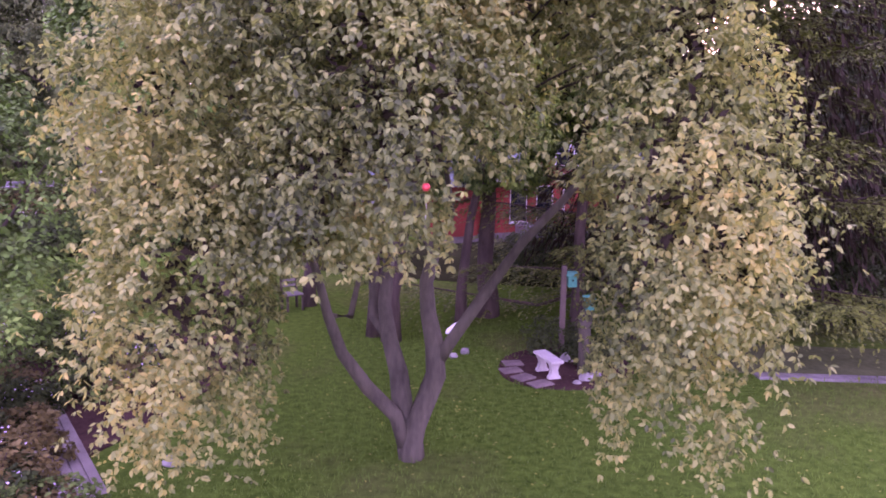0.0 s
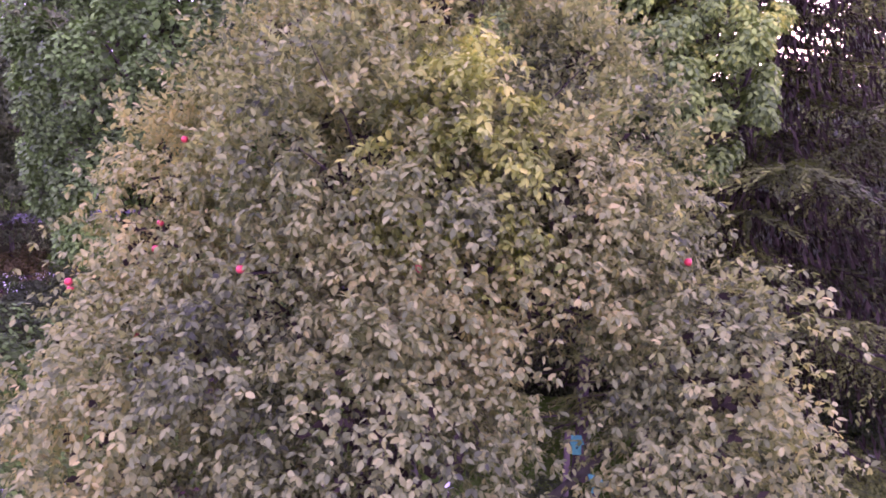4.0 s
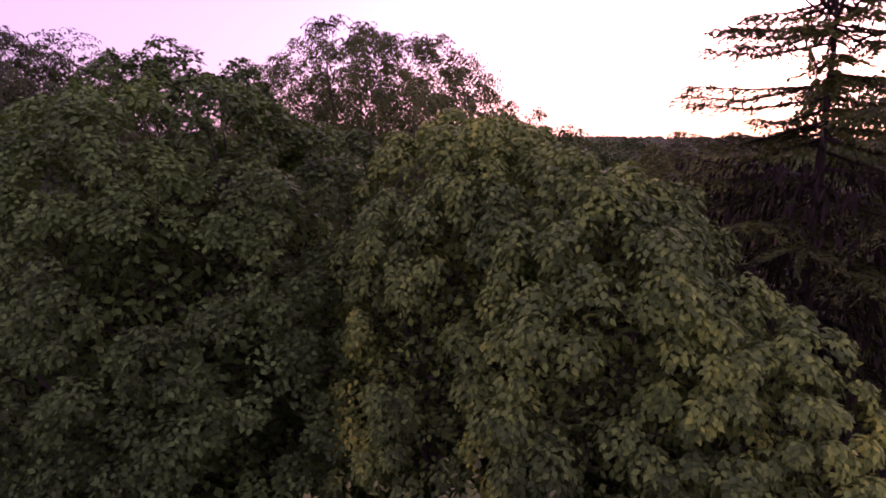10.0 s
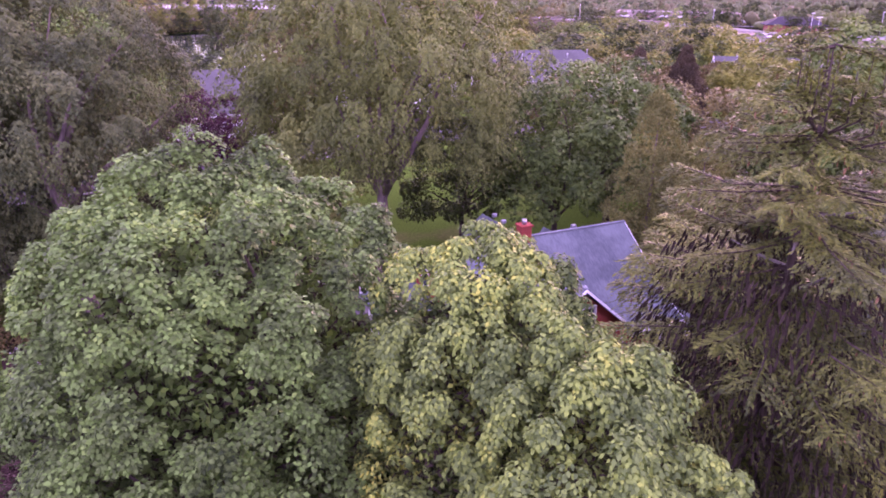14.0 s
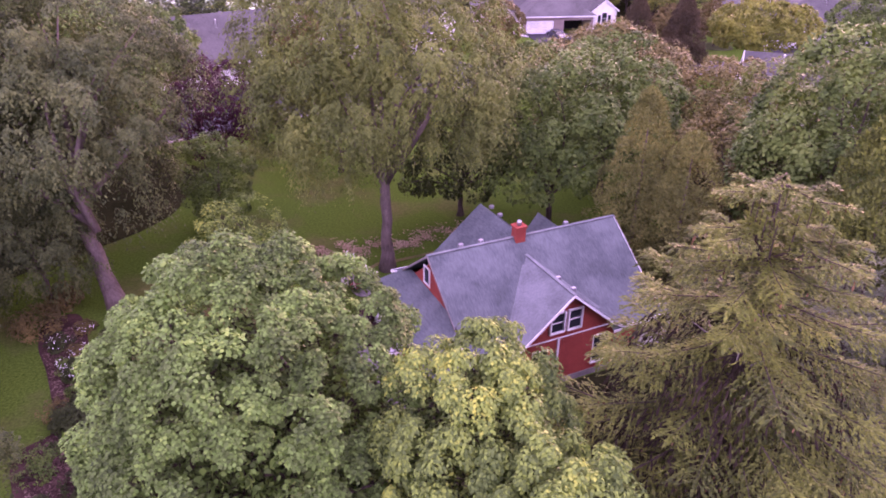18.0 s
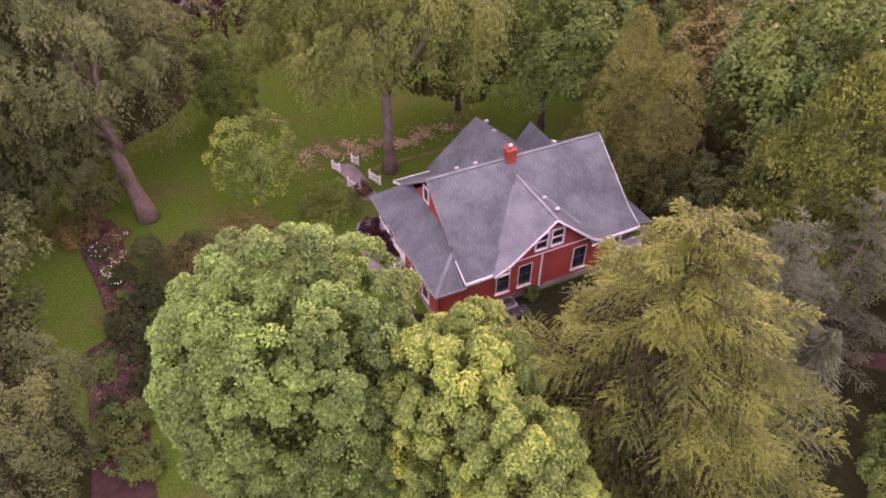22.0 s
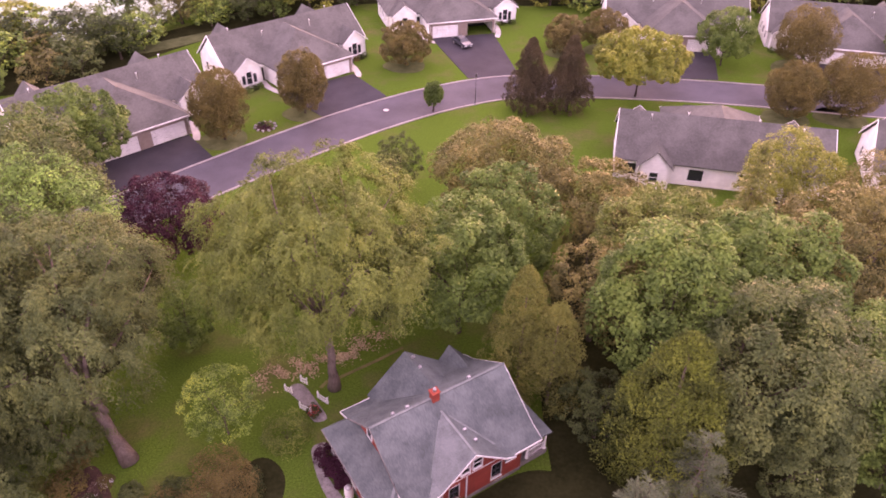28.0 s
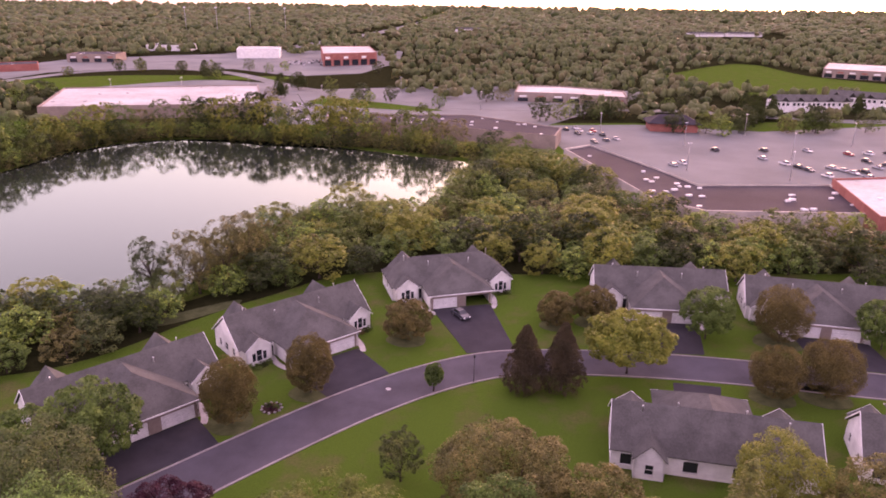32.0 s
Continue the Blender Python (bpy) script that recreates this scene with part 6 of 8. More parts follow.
    # near-black brown sheets fill the crown's gaps, standing in for shade
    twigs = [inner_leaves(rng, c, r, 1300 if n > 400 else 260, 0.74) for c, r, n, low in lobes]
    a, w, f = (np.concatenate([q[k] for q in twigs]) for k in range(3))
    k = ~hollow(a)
    me = leaf_mesh("twigwork", a[k], w[k], f[k], 0.13 * rng.uniform(0.7, 1.3, k.sum()), 0.5, SHADETWIG)
    tagged(part("twigwork", me, SHADETWIG, tree, "dark brown sheets standing in for shade inside the crown"), kind="stuff")
    # fine shoots that carry the outer clumps
    for k in rng.choice(np.nonzero(at[:, 2] > 4.6)[0], 50, replace=False):
        p = at[k]
        q = p * 0.55 + np.array([0.1, 0, 5.0]) * 0.45
        part("branch", tube(bmesh.new(), [q, (p + q) / 2 + [0, 0, 0.25], p + out[k] * 0.2], [0.016, 0.01, 0.004], 4), BARK_DARK, tree)
    ap = bmesh.new()
    lathe(ap, [(0.004, 0.012), (0.022, 0.0), (0.04, 0.022), (0.043, 0.045), (0.03, 0.074), (0.012, 0.078), (0.004, 0.068)], 12)
    me = bpy.data.meshes.new("apple")
    ap.to_mesh(me)
    ap.free()
    front = [k for k in range(len(at)) if out[k][1] < 0.1 and at[k][2] > 4.2]
    for k in rng.choice(front, 12, replace=False):
        fruit = part("apple", me, APPLE_RED, tree)
        fruit.scale = (0.85, 0.85, 0.85)
        fruit.location = Vector(at[k] + out[k] * rad[k] * 0.95)
    return tree


apple_tree()

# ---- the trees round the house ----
broadleaf("maple_tree", "large round maple with dense green leaves", -6.2, 22.9, 14.3, 4.8, 4.7, 2.4, LEAF_MAPLE, 1050, 0.64, 145, 0.122, 0.72, 0.32, BARK_DARK, 11, 3.2, -0.75, 0.07, limbs=14, inner=0.26, waves=2.6, core=14.0, lobes=125, square=2.15, shift=(0.8, 0), heart=SHADETWIG)
broadleaf("linden_tree", "tall linden with yellow-green leaf tips", 1.2, 20.5, 13.1, 2.55, 2.7, 3.2, LEAF_LINDEN, 720, 0.5, 150, 0.115, 0.62, 0.24, BARK_DARK, 12, 4.4, -0.9, 0.08, droop=0.8, inner=0.15, core=46.0, lobes=66, square=2.9, shift=(-0.25, 0.1), heart=SHADETWIG)
broadleaf("linden_tree", "smaller linden with yellowing leaf tips", 3.3, 19.0, 12.5, 1.85, 2.1, 3.3, LEAF_LINDEN, 460, 0.48, 150, 0.115, 0.62, 0.15, BARK_DARK, 13, 5.0, -0.85, 0.08, droop=0.8, inner=0.15, core=36.0, lobes=52, square=2.7, shift=(-0.6, -1.2), heart=SHADETWIG)
broadleaf("linden_tree", "low spreading linden beside the mulch bed", 4.6, 18.4, 10.8, 1.4, 1.5, 7.0, LEAF_LINDEN, 200, 0.45, 150, 0.115, 0.62, 0.13, BARK_DARK, 86, 6.4, -0.8, 0.14, droop=0.8, inner=0.15, core=14.0, lobes=28, square=2.2, shift=(-0.4, -1.7), heart=SHADETWIG)
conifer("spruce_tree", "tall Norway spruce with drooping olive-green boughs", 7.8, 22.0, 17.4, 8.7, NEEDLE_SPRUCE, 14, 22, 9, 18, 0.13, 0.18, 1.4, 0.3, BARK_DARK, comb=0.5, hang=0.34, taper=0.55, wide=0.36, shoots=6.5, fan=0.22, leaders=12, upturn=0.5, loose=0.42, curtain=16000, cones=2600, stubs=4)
conifer("spruce_tree", "greyish spruce with thinning needles", 14.7, 28.0, 12.2, 3.7, NEEDLE_GREY, 15, 17, 8, 13, 0.13, 0.2, 0.6, 0.2, BARK_DARK, comb=0.8, hang=0.15, taper=0.62, wide=0.36, shoots=5.5, fan=0.24, upturn=0.45, loose=0.4, leaders=5)
conifer("spruce_tree", "sparse grey-brown spruce with bare inner boughs", 20.6, 32.0, 10.4, 3.6, NEEDLE_GREY, 16, 13, 7, 11, 0.13, 0.15, 0.6, 0.16, comb=0.8, hang=0.15, bare=0.15, taper=0.6, wide=0.34, shoots=4.8, fan=0.24, upturn=0.4, loose=0.4)
columnar("conifer", "broad olive-green conifer with a browning top", 20.2, 36.3, 14.9, 4.4, NEEDLE_SPRUCE, 17, 420, 0.75, 70, 0.22, 0.25)
columnar("cedar_tree", "tall narrow cedar with bronzed green sprays", 12.0, 46.9, 12.7, 3.0, NEEDLE_CEDAR, 18, 260, 0.55, 70, 0.17, group="pair of cedars")
columnar("cedar_tree", "tall narrow cedar with bronzed green sprays", 14.0, 44.4, 11.0, 2.8, NEEDLE_CEDAR, 19, 230, 0.55, 70, 0.17, group="pair of cedars")
broadleaf("elm_tree", "large spreading elm with a thick straight trunk", -3.9, 48.2, 19.6, 8.9, 7.8, 5.8, LEAF_ELM, 620, 0.95, 153, 0.23, 0.45, 0.42, BARK, 20, 7.5, -0.7, 0.2, droop=0.75, shift=(-0.3, 3.5), limbs=16, spray=True)
broadleaf("willow_tree", "tall leaning grey-green tree with a thick trunk", -19.7, 42.4, 19.0, 7.8, 8.0, 5.0, LEAF_WILLOW, 560, 0.95, 153, 0.23, 0.42, 0.5, BARK, 21, 7.0, -0.75, 0.22, droop=0.7, lean=(-2.6, 2.5), shift=(-1.5, 3), limbs=14, spray=True)
broadleaf("willow_tree", "tall grey-green tree with slanting limbs", -31, 46, 18.0, 7.8, 7.5, 2.5, LEAF_WILLOW, 520, 0.95, 126, 0.25, 0.42, 0.5, BARK, 22, 6.0, -0.8, 0.22, droop=0.7, lean=(2.0, 1.0), limbs=14, spray=True)
broadleaf("hawthorn_tree", "low grey-green tree under the leaning trunk", -24.2, 43.2, 7.6, 3.4, 3.0, 1.6, LEAF_WILLOW, 170, 0.7, 90, 0.2, 0.45, 0.14, BARK, 81, 2.4, -0.8, 0.2, droop=0.6, spray=True)
broadleaf("hawthorn_tree", "low grey-green tree beside the lawn", -29.5, 40.0, 7.0, 4.0, 3.4, 0.6, LEAF_WILLOW, 190, 0.7, 90, 0.2, 0.45, 0.14, BARK, 82, 2.0, -0.8, 0.2, droop=0.6, spray=True)
broadleaf("ash_tree", "green shade tree behind the house", 7.7, 54.0, 13.0, 5.2, 5.0, 2.8, LEAF_GREEN, 351, 0.74, 52, 0.28, 0.7, 0.26, BARK_DARK, 23, 3.6)
broadleaf("ash_tree", "green shade tree behind the house", 13.0, 61.0, 12.5, 5.2, 5.0, 2.5, LEAF_GREEN, 324, 0.74, 48, 0.28, 0.7, 0.26, BARK_DARK, 24, 3.6)
broadleaf("juniper", "dark upright juniper with bright green tips", -17.0, 55.0, 6.8, 2.5, 2.5, 0.1, LEAF_GREEN, 170, 0.55, 60, 0.2, 0.55, 0.14, BARK_DARK, 25, 3.0, -0.9, 0.16, limbs=3)
broadleaf("young_tree", "slender young tree with light green leaves", -12.4, 44.2, 6.4, 2.9, 2.8, 1.0, LEAF_LINDEN, 150, 0.55, 50, 0.15, 0.5, 0.07, BARK, 26, 2.0, inner=0.4)
broadleaf("plum_tree", "dark purple-leaved plum tree", -20.8, 69.4, 8.8, 4.8, 4.6, 0.6, LEAF_PURPLE, 300, 0.8, 80, 0.2, 0.7, 0.2, BARK_DARK, 27, 1.8)
broadleaf("hickory_tree", "full-crowned tree with bright green leaves", 23.3, 46.0, 15.6, 5.2, 5.0, 3.0, LEAF_GREEN, 445, 0.74, 56, 0.28, 0.7, 0.26, BARK_DARK, 28, 4)
broadleaf("hickory_tree", "full-crowned tree with bright green leaves", 33.2, 48.5, 13.8, 5.8, 5.4, 2.5, LEAF_GREEN, 445, 0.74, 56, 0.28, 0.7, 0.26, BARK_DARK, 29, 4)
broadleaf("oak_tree", "broad oak with brown-green leaves", 15.3, 71.0, 11.6, 7.4, 6.5, 2.2, LEAF_OAK, 513, 0.74, 52, 0.28, 0.6, 0.32, BARK_DARK, 30, 3.4)
broadleaf("oak_tree", "broad oak with brown-green leaves", 23.5, 65.0, 10.0, 5.4, 5.0, 2.0, LEAF_OAK, 351, 0.70, 48, 0.28, 0.6, 0.26, BARK_DARK, 31, 3)
broadleaf("locust_tree", "airy locust with yellow-green leaves", 27.0, 55.5, 12.6, 6.0, 5.0, 3.0, LEAF_ELM, 378, 0.78, 48, 0.28, 0.5, 0.24, BARK_DARK, 32, 4)
broadleaf("locust_tree", "grey-green tree with layered boughs", 29.0, 38.5, 14.2, 6.2, 6.0, 2.6, LEAF_WILLOW, 513, 0.70, 52, 0.28, 0.5, 0.26, BARK_DARK, 33, 4)
broadleaf("locust_tree", "grey-green tree with layered boughs", 38.0, 37.5, 12.5, 6.0, 6.0, 2.2, LEAF_GREEN, 405, 0.70, 48, 0.28, 0.5, 0.26, BARK_DARK, 34, 4)
conifer("pine_tree", "brown-tinged conifer among the trees", 37.0, 59.5, 16.0, 4.6, NEEDLE_CEDAR, 35, 22, 7, 5, 0.34, 0.2, 0.8, 0.25, hang=0.5, wide=0.34, shoots=3.0, fan=0.32)
broadleaf("poplar_tree", "yellow-green tree beside the twin home", 46.5, 67.5, 11.5, 5.0, 4.6, 1.5, LEAF_YELLOW, 351, 0.66, 48, 0.24, 0.6, 0.2, BARK, 36, 3)
broadleaf("locust_tree", "grey-green tree with layered boughs", 44.0, 54.0, 12.5, 5.8, 5.6, 2.0, LEAF_OAK, 351, 0.74, 45, 0.30, 0.5, 0.25, BARK_DARK, 37, 3)
broadleaf("locust_tree", "grey-green tree with layered boughs", 54.0, 60.0, 12.0, 5.6, 5.6, 2.0, LEAF_OAK, 324, 0.74, 45, 0.30, 0.5, 0.25, BARK_DARK, 38, 3)
broadleaf("pear_tree", "small round tree with dark leaves", 4.1, 80.0, 6.8, 2.7, 2.7, 0.9, LEAF_SHRUB, 130, 0.6, 60, 0.17, 0.6, 0.13, BARK_DARK, 39, 1.4)
broadleaf("oak_tree", "tall tree at the edge of the garden", -33.5, 70.0, 16.0, 6.2, 6.0, 2.0, LEAF_WILLOW, 405, 0.78, 48, 0.30, 0.55, 0.3, BARK_DARK, 40, 3)
broadleaf("oak_tree", "tall tree at the edge of the garden", -29.0, 60.0, 16.5, 6.5, 6.0, 3.0, LEAF_MAPLE, 405, 0.82, 48, 0.30, 0.55, 0.3, BARK_DARK, 41, 4)
broadleaf("hawthorn_tree", "grey-green leafy tree by the flower border", -18.9, 22.0, 8.5, 4.2, 4.6, 0.8, LEAF_WILLOW, 300, 0.65, 90, 0.15, 0.55, 0.2, BARK_DARK, 42, 2.0)
broadleaf("hawthorn_tree", "grey-green leafy tree by the flower border", -26.2, 31.5, 10.0, 4.8, 5.0, 0.8, LEAF_WILLOW, 324, 0.62, 52, 0.24, 0.55, 0.2, BARK_DARK, 43, 2.0)

broadleaf("ash_tree", "dark green tree behind the house", 1.2, 57.0, 9.6, 4.8, 3.6, 0.9, LEAF_SHRUB, 260, 0.8, 50, 0.26, 0.6, 0.22, BARK_DARK, 46, 3.0)
broadleaf("oak_tree", "dark brown-green oak beside the cedars", 19.8, 51.5, 9.5, 4.6, 4.4, 1.2, LEAF_OAK, 230, 0.8, 50, 0.26, 0.6, 0.22, BARK_DARK, 47, 3.0)
broadleaf("oak_tree", "low brown-green oak at the lawn edge", -9.5, 66.0, 8.5, 5.0, 4.6, 1.2, LEAF_ELM, 220, 0.8, 48, 0.26, 0.6, 0.22, BARK_DARK, 48, 2.4)
broadleaf("hawthorn_tree", "shaded scrubby tree beside the conifers", 17.0, 40.5, 6.0, 3.0, 3.0, 0.5, LEAF_SHRUB, 150, 0.6, 45, 0.2, 0.6, 0.14, BARK_DARK, 49, 1.5)
# mostly out of view; added to keep western sky light off the lawn
broadleaf("ash_tree", "tall green tree at the edge of the lawn, added to block sky light", -34.0, 33.0, 15.0, 6.2, 6.0, 0.8, LEAF_WILLOW, 300, 0.9, 60, 0.28, 0.5, 0.26, BARK_DARK, 83, 3.0, -0.85, 0.2)
broadleaf("ash_tree", "tall green tree at the edge of the lawn, added to block sky light", -29.5, 21.0, 13.0, 5.6, 5.4, 0.8, LEAF_GREEN, 260, 0.85, 60, 0.26, 0.55, 0.26, BARK_DARK, 84, 3.0, -0.85, 0.2)
broadleaf("ash_tree", "tall green tree at the edge of the lawn, added to block sky light", -41.0, 45.0, 16.0, 6.4, 6.2, 0.8, LEAF_WILLOW, 300, 0.9, 60, 0.28, 0.5, 0.26, BARK_DARK, 85, 3.0, -0.85, 0.2)
broadleaf("hawthorn_tree", "dark leafy tree at the end of the border", -8.2, 13.4, 6.2, 2.4, 2.4, 0.3, LEAF_MAPLE, 200, 0.5, 90, 0.11, 0.6, 0.12, BARK_DARK, 87, 1.2, -0.85)

# ---- street trees ----
STREET_TREES = [
    ("green_maple", "round green tree by the driveway", -34.9, 88.0, 10.5, 5.8, 1.4, LEAF_GREEN, 51), ("pear_tree", "neat brown-green street tree", -19.0, 95.2, 7.0, 3.0, 0.9, LEAF_RUSSET, 52),
    ("pear_tree", "neat brown-green street tree", -8.3, 102.4, 6.6, 2.8, 0.9, LEAF_RUSSET, 53), ("crab_apple_tree", "small tree with dark reddish leaves", 7.9, 119.0, 6.0, 3.2, 0.7, LEAF_RUSSET, 54),
    ("young_tree", "slim young tree on the verge", 10.6, 101.0, 4.6, 1.3, 1.0, LEAF_GREEN, 55), ("locust_tree", "light green spreading street tree", 42.6, 103.2, 9.4, 6.6, 3.6, LEAF_YELLOW, 56),
    ("crab_apple_tree", "small tree with dark reddish leaves", 36.0, 122.0, 5.4, 2.7, 0.5, LEAF_RUSSET, 57), ("crab_apple_tree", "small tree with dark reddish leaves", 43.4, 122.6, 6.0, 3.0, 0.5, LEAF_RUSSET, 58),
    ("green_maple", "round green tree by the driveway", 61.5, 114.0, 9.5, 4.4, 1.8, LEAF_GREEN, 59), ("pear_tree", "neat brown-green street tree", 74.2, 111.4, 7.3, 3.8, 1.0, LEAF_RUSSET, 60),
    ("pear_tree", "neat brown-green street tree", 62.6, 93.9, 5.9, 3.1, 0.9, LEAF_RUSSET, 61), ("pear_tree", "neat brown-green street tree", 70.9, 93.1, 6.8, 3.5, 0.9, LEAF_RUSSET, 62),
    ("green_maple", "round green tree by the driveway", 91.0, 107.0, 9.0, 4.4, 1.5, LEAF_GREEN, 63), ("green_maple", "rounded tree beside the twin home", -42.0, 86.0, 8.5, 5.0, 1.2, LEAF_GREEN, 64)]
for nm, lb, tx, ty, th, tr, tb, lf, sd in STREET_TREES:
    if nm in ("pear_tree", "crab_apple_tree"):
        th, tr = th * (1.38 if nm == "pear_tree" else 1.18), tr * 1.18
    if nm in ("pear_tree", "crab_apple_tree"):
        patch("mulch_ring", blob([(tx + math.cos(q * 1.05) * tr * (0.85 + 0.2 * (q % 2)), ty + math.sin(q * 1.05) * tr * 0.9) for q in range(6)], 4), 0.03, SOIL, "worn brown ground under a street tree")
    if nm == "pear_tree":
        broadleaf(nm, lb, tx, ty, th, tr, tr, tb, lf, 420, tr * 0.17, 62, 0.19, 0.6, 0.14, BARK_DARK, sd, 1.4, -0.9, 0.05, 0.15, -0.3, group="street trees", lobes=0, core=12.0)
    else:
        broadleaf(nm, lb, tx, ty, th, tr, tr, tb, lf, 300, tr * 0.19, 52, 0.05 * tr + 0.08, 0.66, 0.14, BARK_DARK, sd, max(1.4, tb * 1.2), -0.7 if nm == "locust_tree" else -0.85, 0.1, group="street trees", lobes=44, core=9.0)
for cx, cy, chh, cr, sd in ((24.6, 99.8, 11.0, 3.3, 66), (30.4, 99.2, 11.4, 3.3, 67)):
    columnar("spruce_tree", "broad brownish spruce beside the street", cx, cy, chh, cr, LEAF_ROSE, sd, 620, 0.46, 60, 0.19, 0.2, "street spruces", 0.9, base=0.2)

# ---- lakeside woods, repeated from a few grown patterns ----
PATTERNS = []
for k, lf in enumerate((LEAF_GREEN, LEAF_ELM, LEAF_OAK, LEAF_YELLOW, LEAF_WILLOW, LEAF_SHRUB, LEAF_LINDEN)):
    tone = ("green", "olive-green", "brown-green", "yellow-green", "grey-green", "dark green", "bright yellow-green")[k]
    PATTERNS.append(broadleaf("woodland_tree", tone + " tree in the lakeside woods", 300 + k * 14, 300, 12.5, (5.0, 4.4, 5.4, 4.2, 5.0, 4.0, 4.6)[k], None, 0.6, lf, 104, 1.3, 20, 0.58, 0.7, 0.22, BARK_DARK, 70 + k, 2.4, -0.85, 0.22, 0.1, limbs=5, core=6.0, waves=2.8, lobes=26, group="lakeside woods"))
rw = random.Random(21)
WOODS = []


def plant(region, count, gap, scale, keep_off=lambda x, y: False):
    xs, ys = [p[0] for p in region], [p[1] for p in region]
    tries = got = 0
    while got < count and tries < count * 40:
        tries += 1
        x, y = rw.uniform(min(xs), max(xs)), rw.uniform(min(ys), max(ys))
        if not inside(np.array(x), np.array(y), region) or keep_off(x, y) or shore_distance(np.array(x), np.array(y)) < 1.5:
            continue
        if any((x - a) ** 2 + (y - b) ** 2 < gap * gap for a, b in WOODS):
            continue
        WOODS.append((x, y))
        s = rw.uniform(*scale)
        m = Matrix.LocRotScale((x, y, 0), Euler((0, 0, rw.uniform(0, 6.28))), (s * 1.2, s * 1.2, s * rw.uniform(0.85, 1.05)))
        p = rw.choice(PATTERNS + [PATTERNS[3], PATTERNS[6], PATTERNS[0]])
        if p.location.x > 290 and p.location.y == 300:
            p.matrix_basis = m
        else:
            copy_thing(p, m)
        got += 1


def belt(line, offset, gap, scale):
    """A row of trees beside a line in plan, set back from it."""
    pts = curve_through([(x, y, 0) for x, y in line], gap)
    for a, b in zip(pts, pts[1:]):
        d = (b - a).normalized()
        x, y = a.x - d.y * offset + rw.uniform(-1.5, 1.5), a.y + d.x * offset + rw.uniform(-1.5, 1.5)
        s = rw.uniform(*scale)
        WOODS.append((x, y))
        copy_thing(rw.choice(PATTERNS), Matrix.LocRotScale((x, y, 0), Euler((0, 0, rw.uniform(0, 6.28))), (s, s, s * rw.uniform(0.9, 1.15)))).name = "shore_tree"


def bank_shrubs(line, reach, seed, tall=2.6, thick=3):
    """Low scrub crowding the water's edge."""
    rng = np.random.default_rng(seed)
    pts = curve_through([(x, y, 0) for x, y in line], 0.8)
    at = []
    for a, b in zip(pts, pts[1:]):
        d = (b - a).normalized()
        for k in range(thick):
            o = rng.uniform(*reach)
            at.append((a.x - d.y * o, a.y + d.x * o, rng.uniform(-0.4, tall)))
    at = np.array(at)
    out = unit(ball(rng, len(at)) + [0, 0, 0.6])
    p, w, f = puff_leaves(rng, at, out, rng.uniform(0.7, 1.5, len(at)), 26)
    for k, lf in enumerate((LEAF_SHRUB, LEAF_OAK)):
        tagged(part("bank_scrub", leaf_mesh("bank_scrub", p[k::2], w[k::2], f[k::2], rng.uniform(0.3, 0.6, len(p[k::2])), 0.66, lf), lf), "low dark scrub along the lake shore", "scrub", kind="stuff")


plant([(-20, 143), (-2, 150), (8, 153), (33, 153), (38, 146), (58, 143), (64, 160), (72, 178), (75, 190), (72, 250), (50, 275), (33, 262), (20, 240), (-12, 214), (-22, 180), (-26, 150)], 118, 6.2, (0.6, 1.0))
plant([(58, 143), (80, 140), (124, 138), (122, 154), (90, 161), (74, 178), (68, 190), (62, 170)], 34, 5.6, (0.7, 1.0))
belt([(70, 215), (74, 190), (85, 166), (104, 160), (126, 157)], -1.0, 5.5, (0.85, 1.05))
FAR_SHORE = [(-150, 225), (-123, 259), (-115, 285), (-100, 308), (-75, 319), (-36, 305), (6, 291), (38, 271)]
belt(FAR_SHORE, 2.5, 5.0, (0.55, 0.85))
belt(FAR_SHORE, 11.0, 6.6, (1.3, 1.65))
NEAR_SHORE = [(-86, 135.5), (-60, 136), (-46, 138), (-37, 142), (-32, 150), (-30, 168), (-20, 183), (-9, 191), (3, 193), (14, 188), (26, 206), (31, 223), (43, 237), (47, 254), (42, 266)]
bank_shrubs(FAR_SHORE, (-2.0, 7.0), 401, 4.2, 6)
bank_shrubs(NEAR_SHORE, (-2.5, 2.0), 402)
belt([(-9, 195), (6, 197), (18, 192), (30, 209), (35, 225), (47, 240), (53, 256)], -3.0, 5.5, (0.5, 0.75))
plant([(-180, 360), (-172, 440), (-260, 480), (-300, 300), (-175, 225), (-140, 300)], 24, 9, (0.9, 1.3))
plant([(-86, 112), (-56, 110), (-46, 115), (-36, 128), (-36, 138), (-60, 135), (-86, 135)], 34, 4.6, (0.62, 0.92))
plant([(-29, 141), (-20, 141), (-12, 172), (-16, 186), (-24, 172)], 12, 5, (0.75, 1.05))
plant([(-110, 60), (-52, 62), (-50, 84), (-60, 118), (-110, 120)], 16, 7, (0.65, 1.0))
plant([(80, 60), (130, 70), (150, 120), (120, 138), (104, 132), (106, 100)], 14, 7, (0.65, 0.95))


broadleaf("shore_tree", "tall sparse dark tree at the water's edge", -40.5, 138.0, 13.6, 3.0, 3.0, 4.5, LEAF_SHRUB, 150, 0.7, 40, 0.3, 0.5, 0.24, BARK_DARK, 301, 7.0, -0.75, 0.35, 0.3, limbs=20, core=1.0, lobes=20)
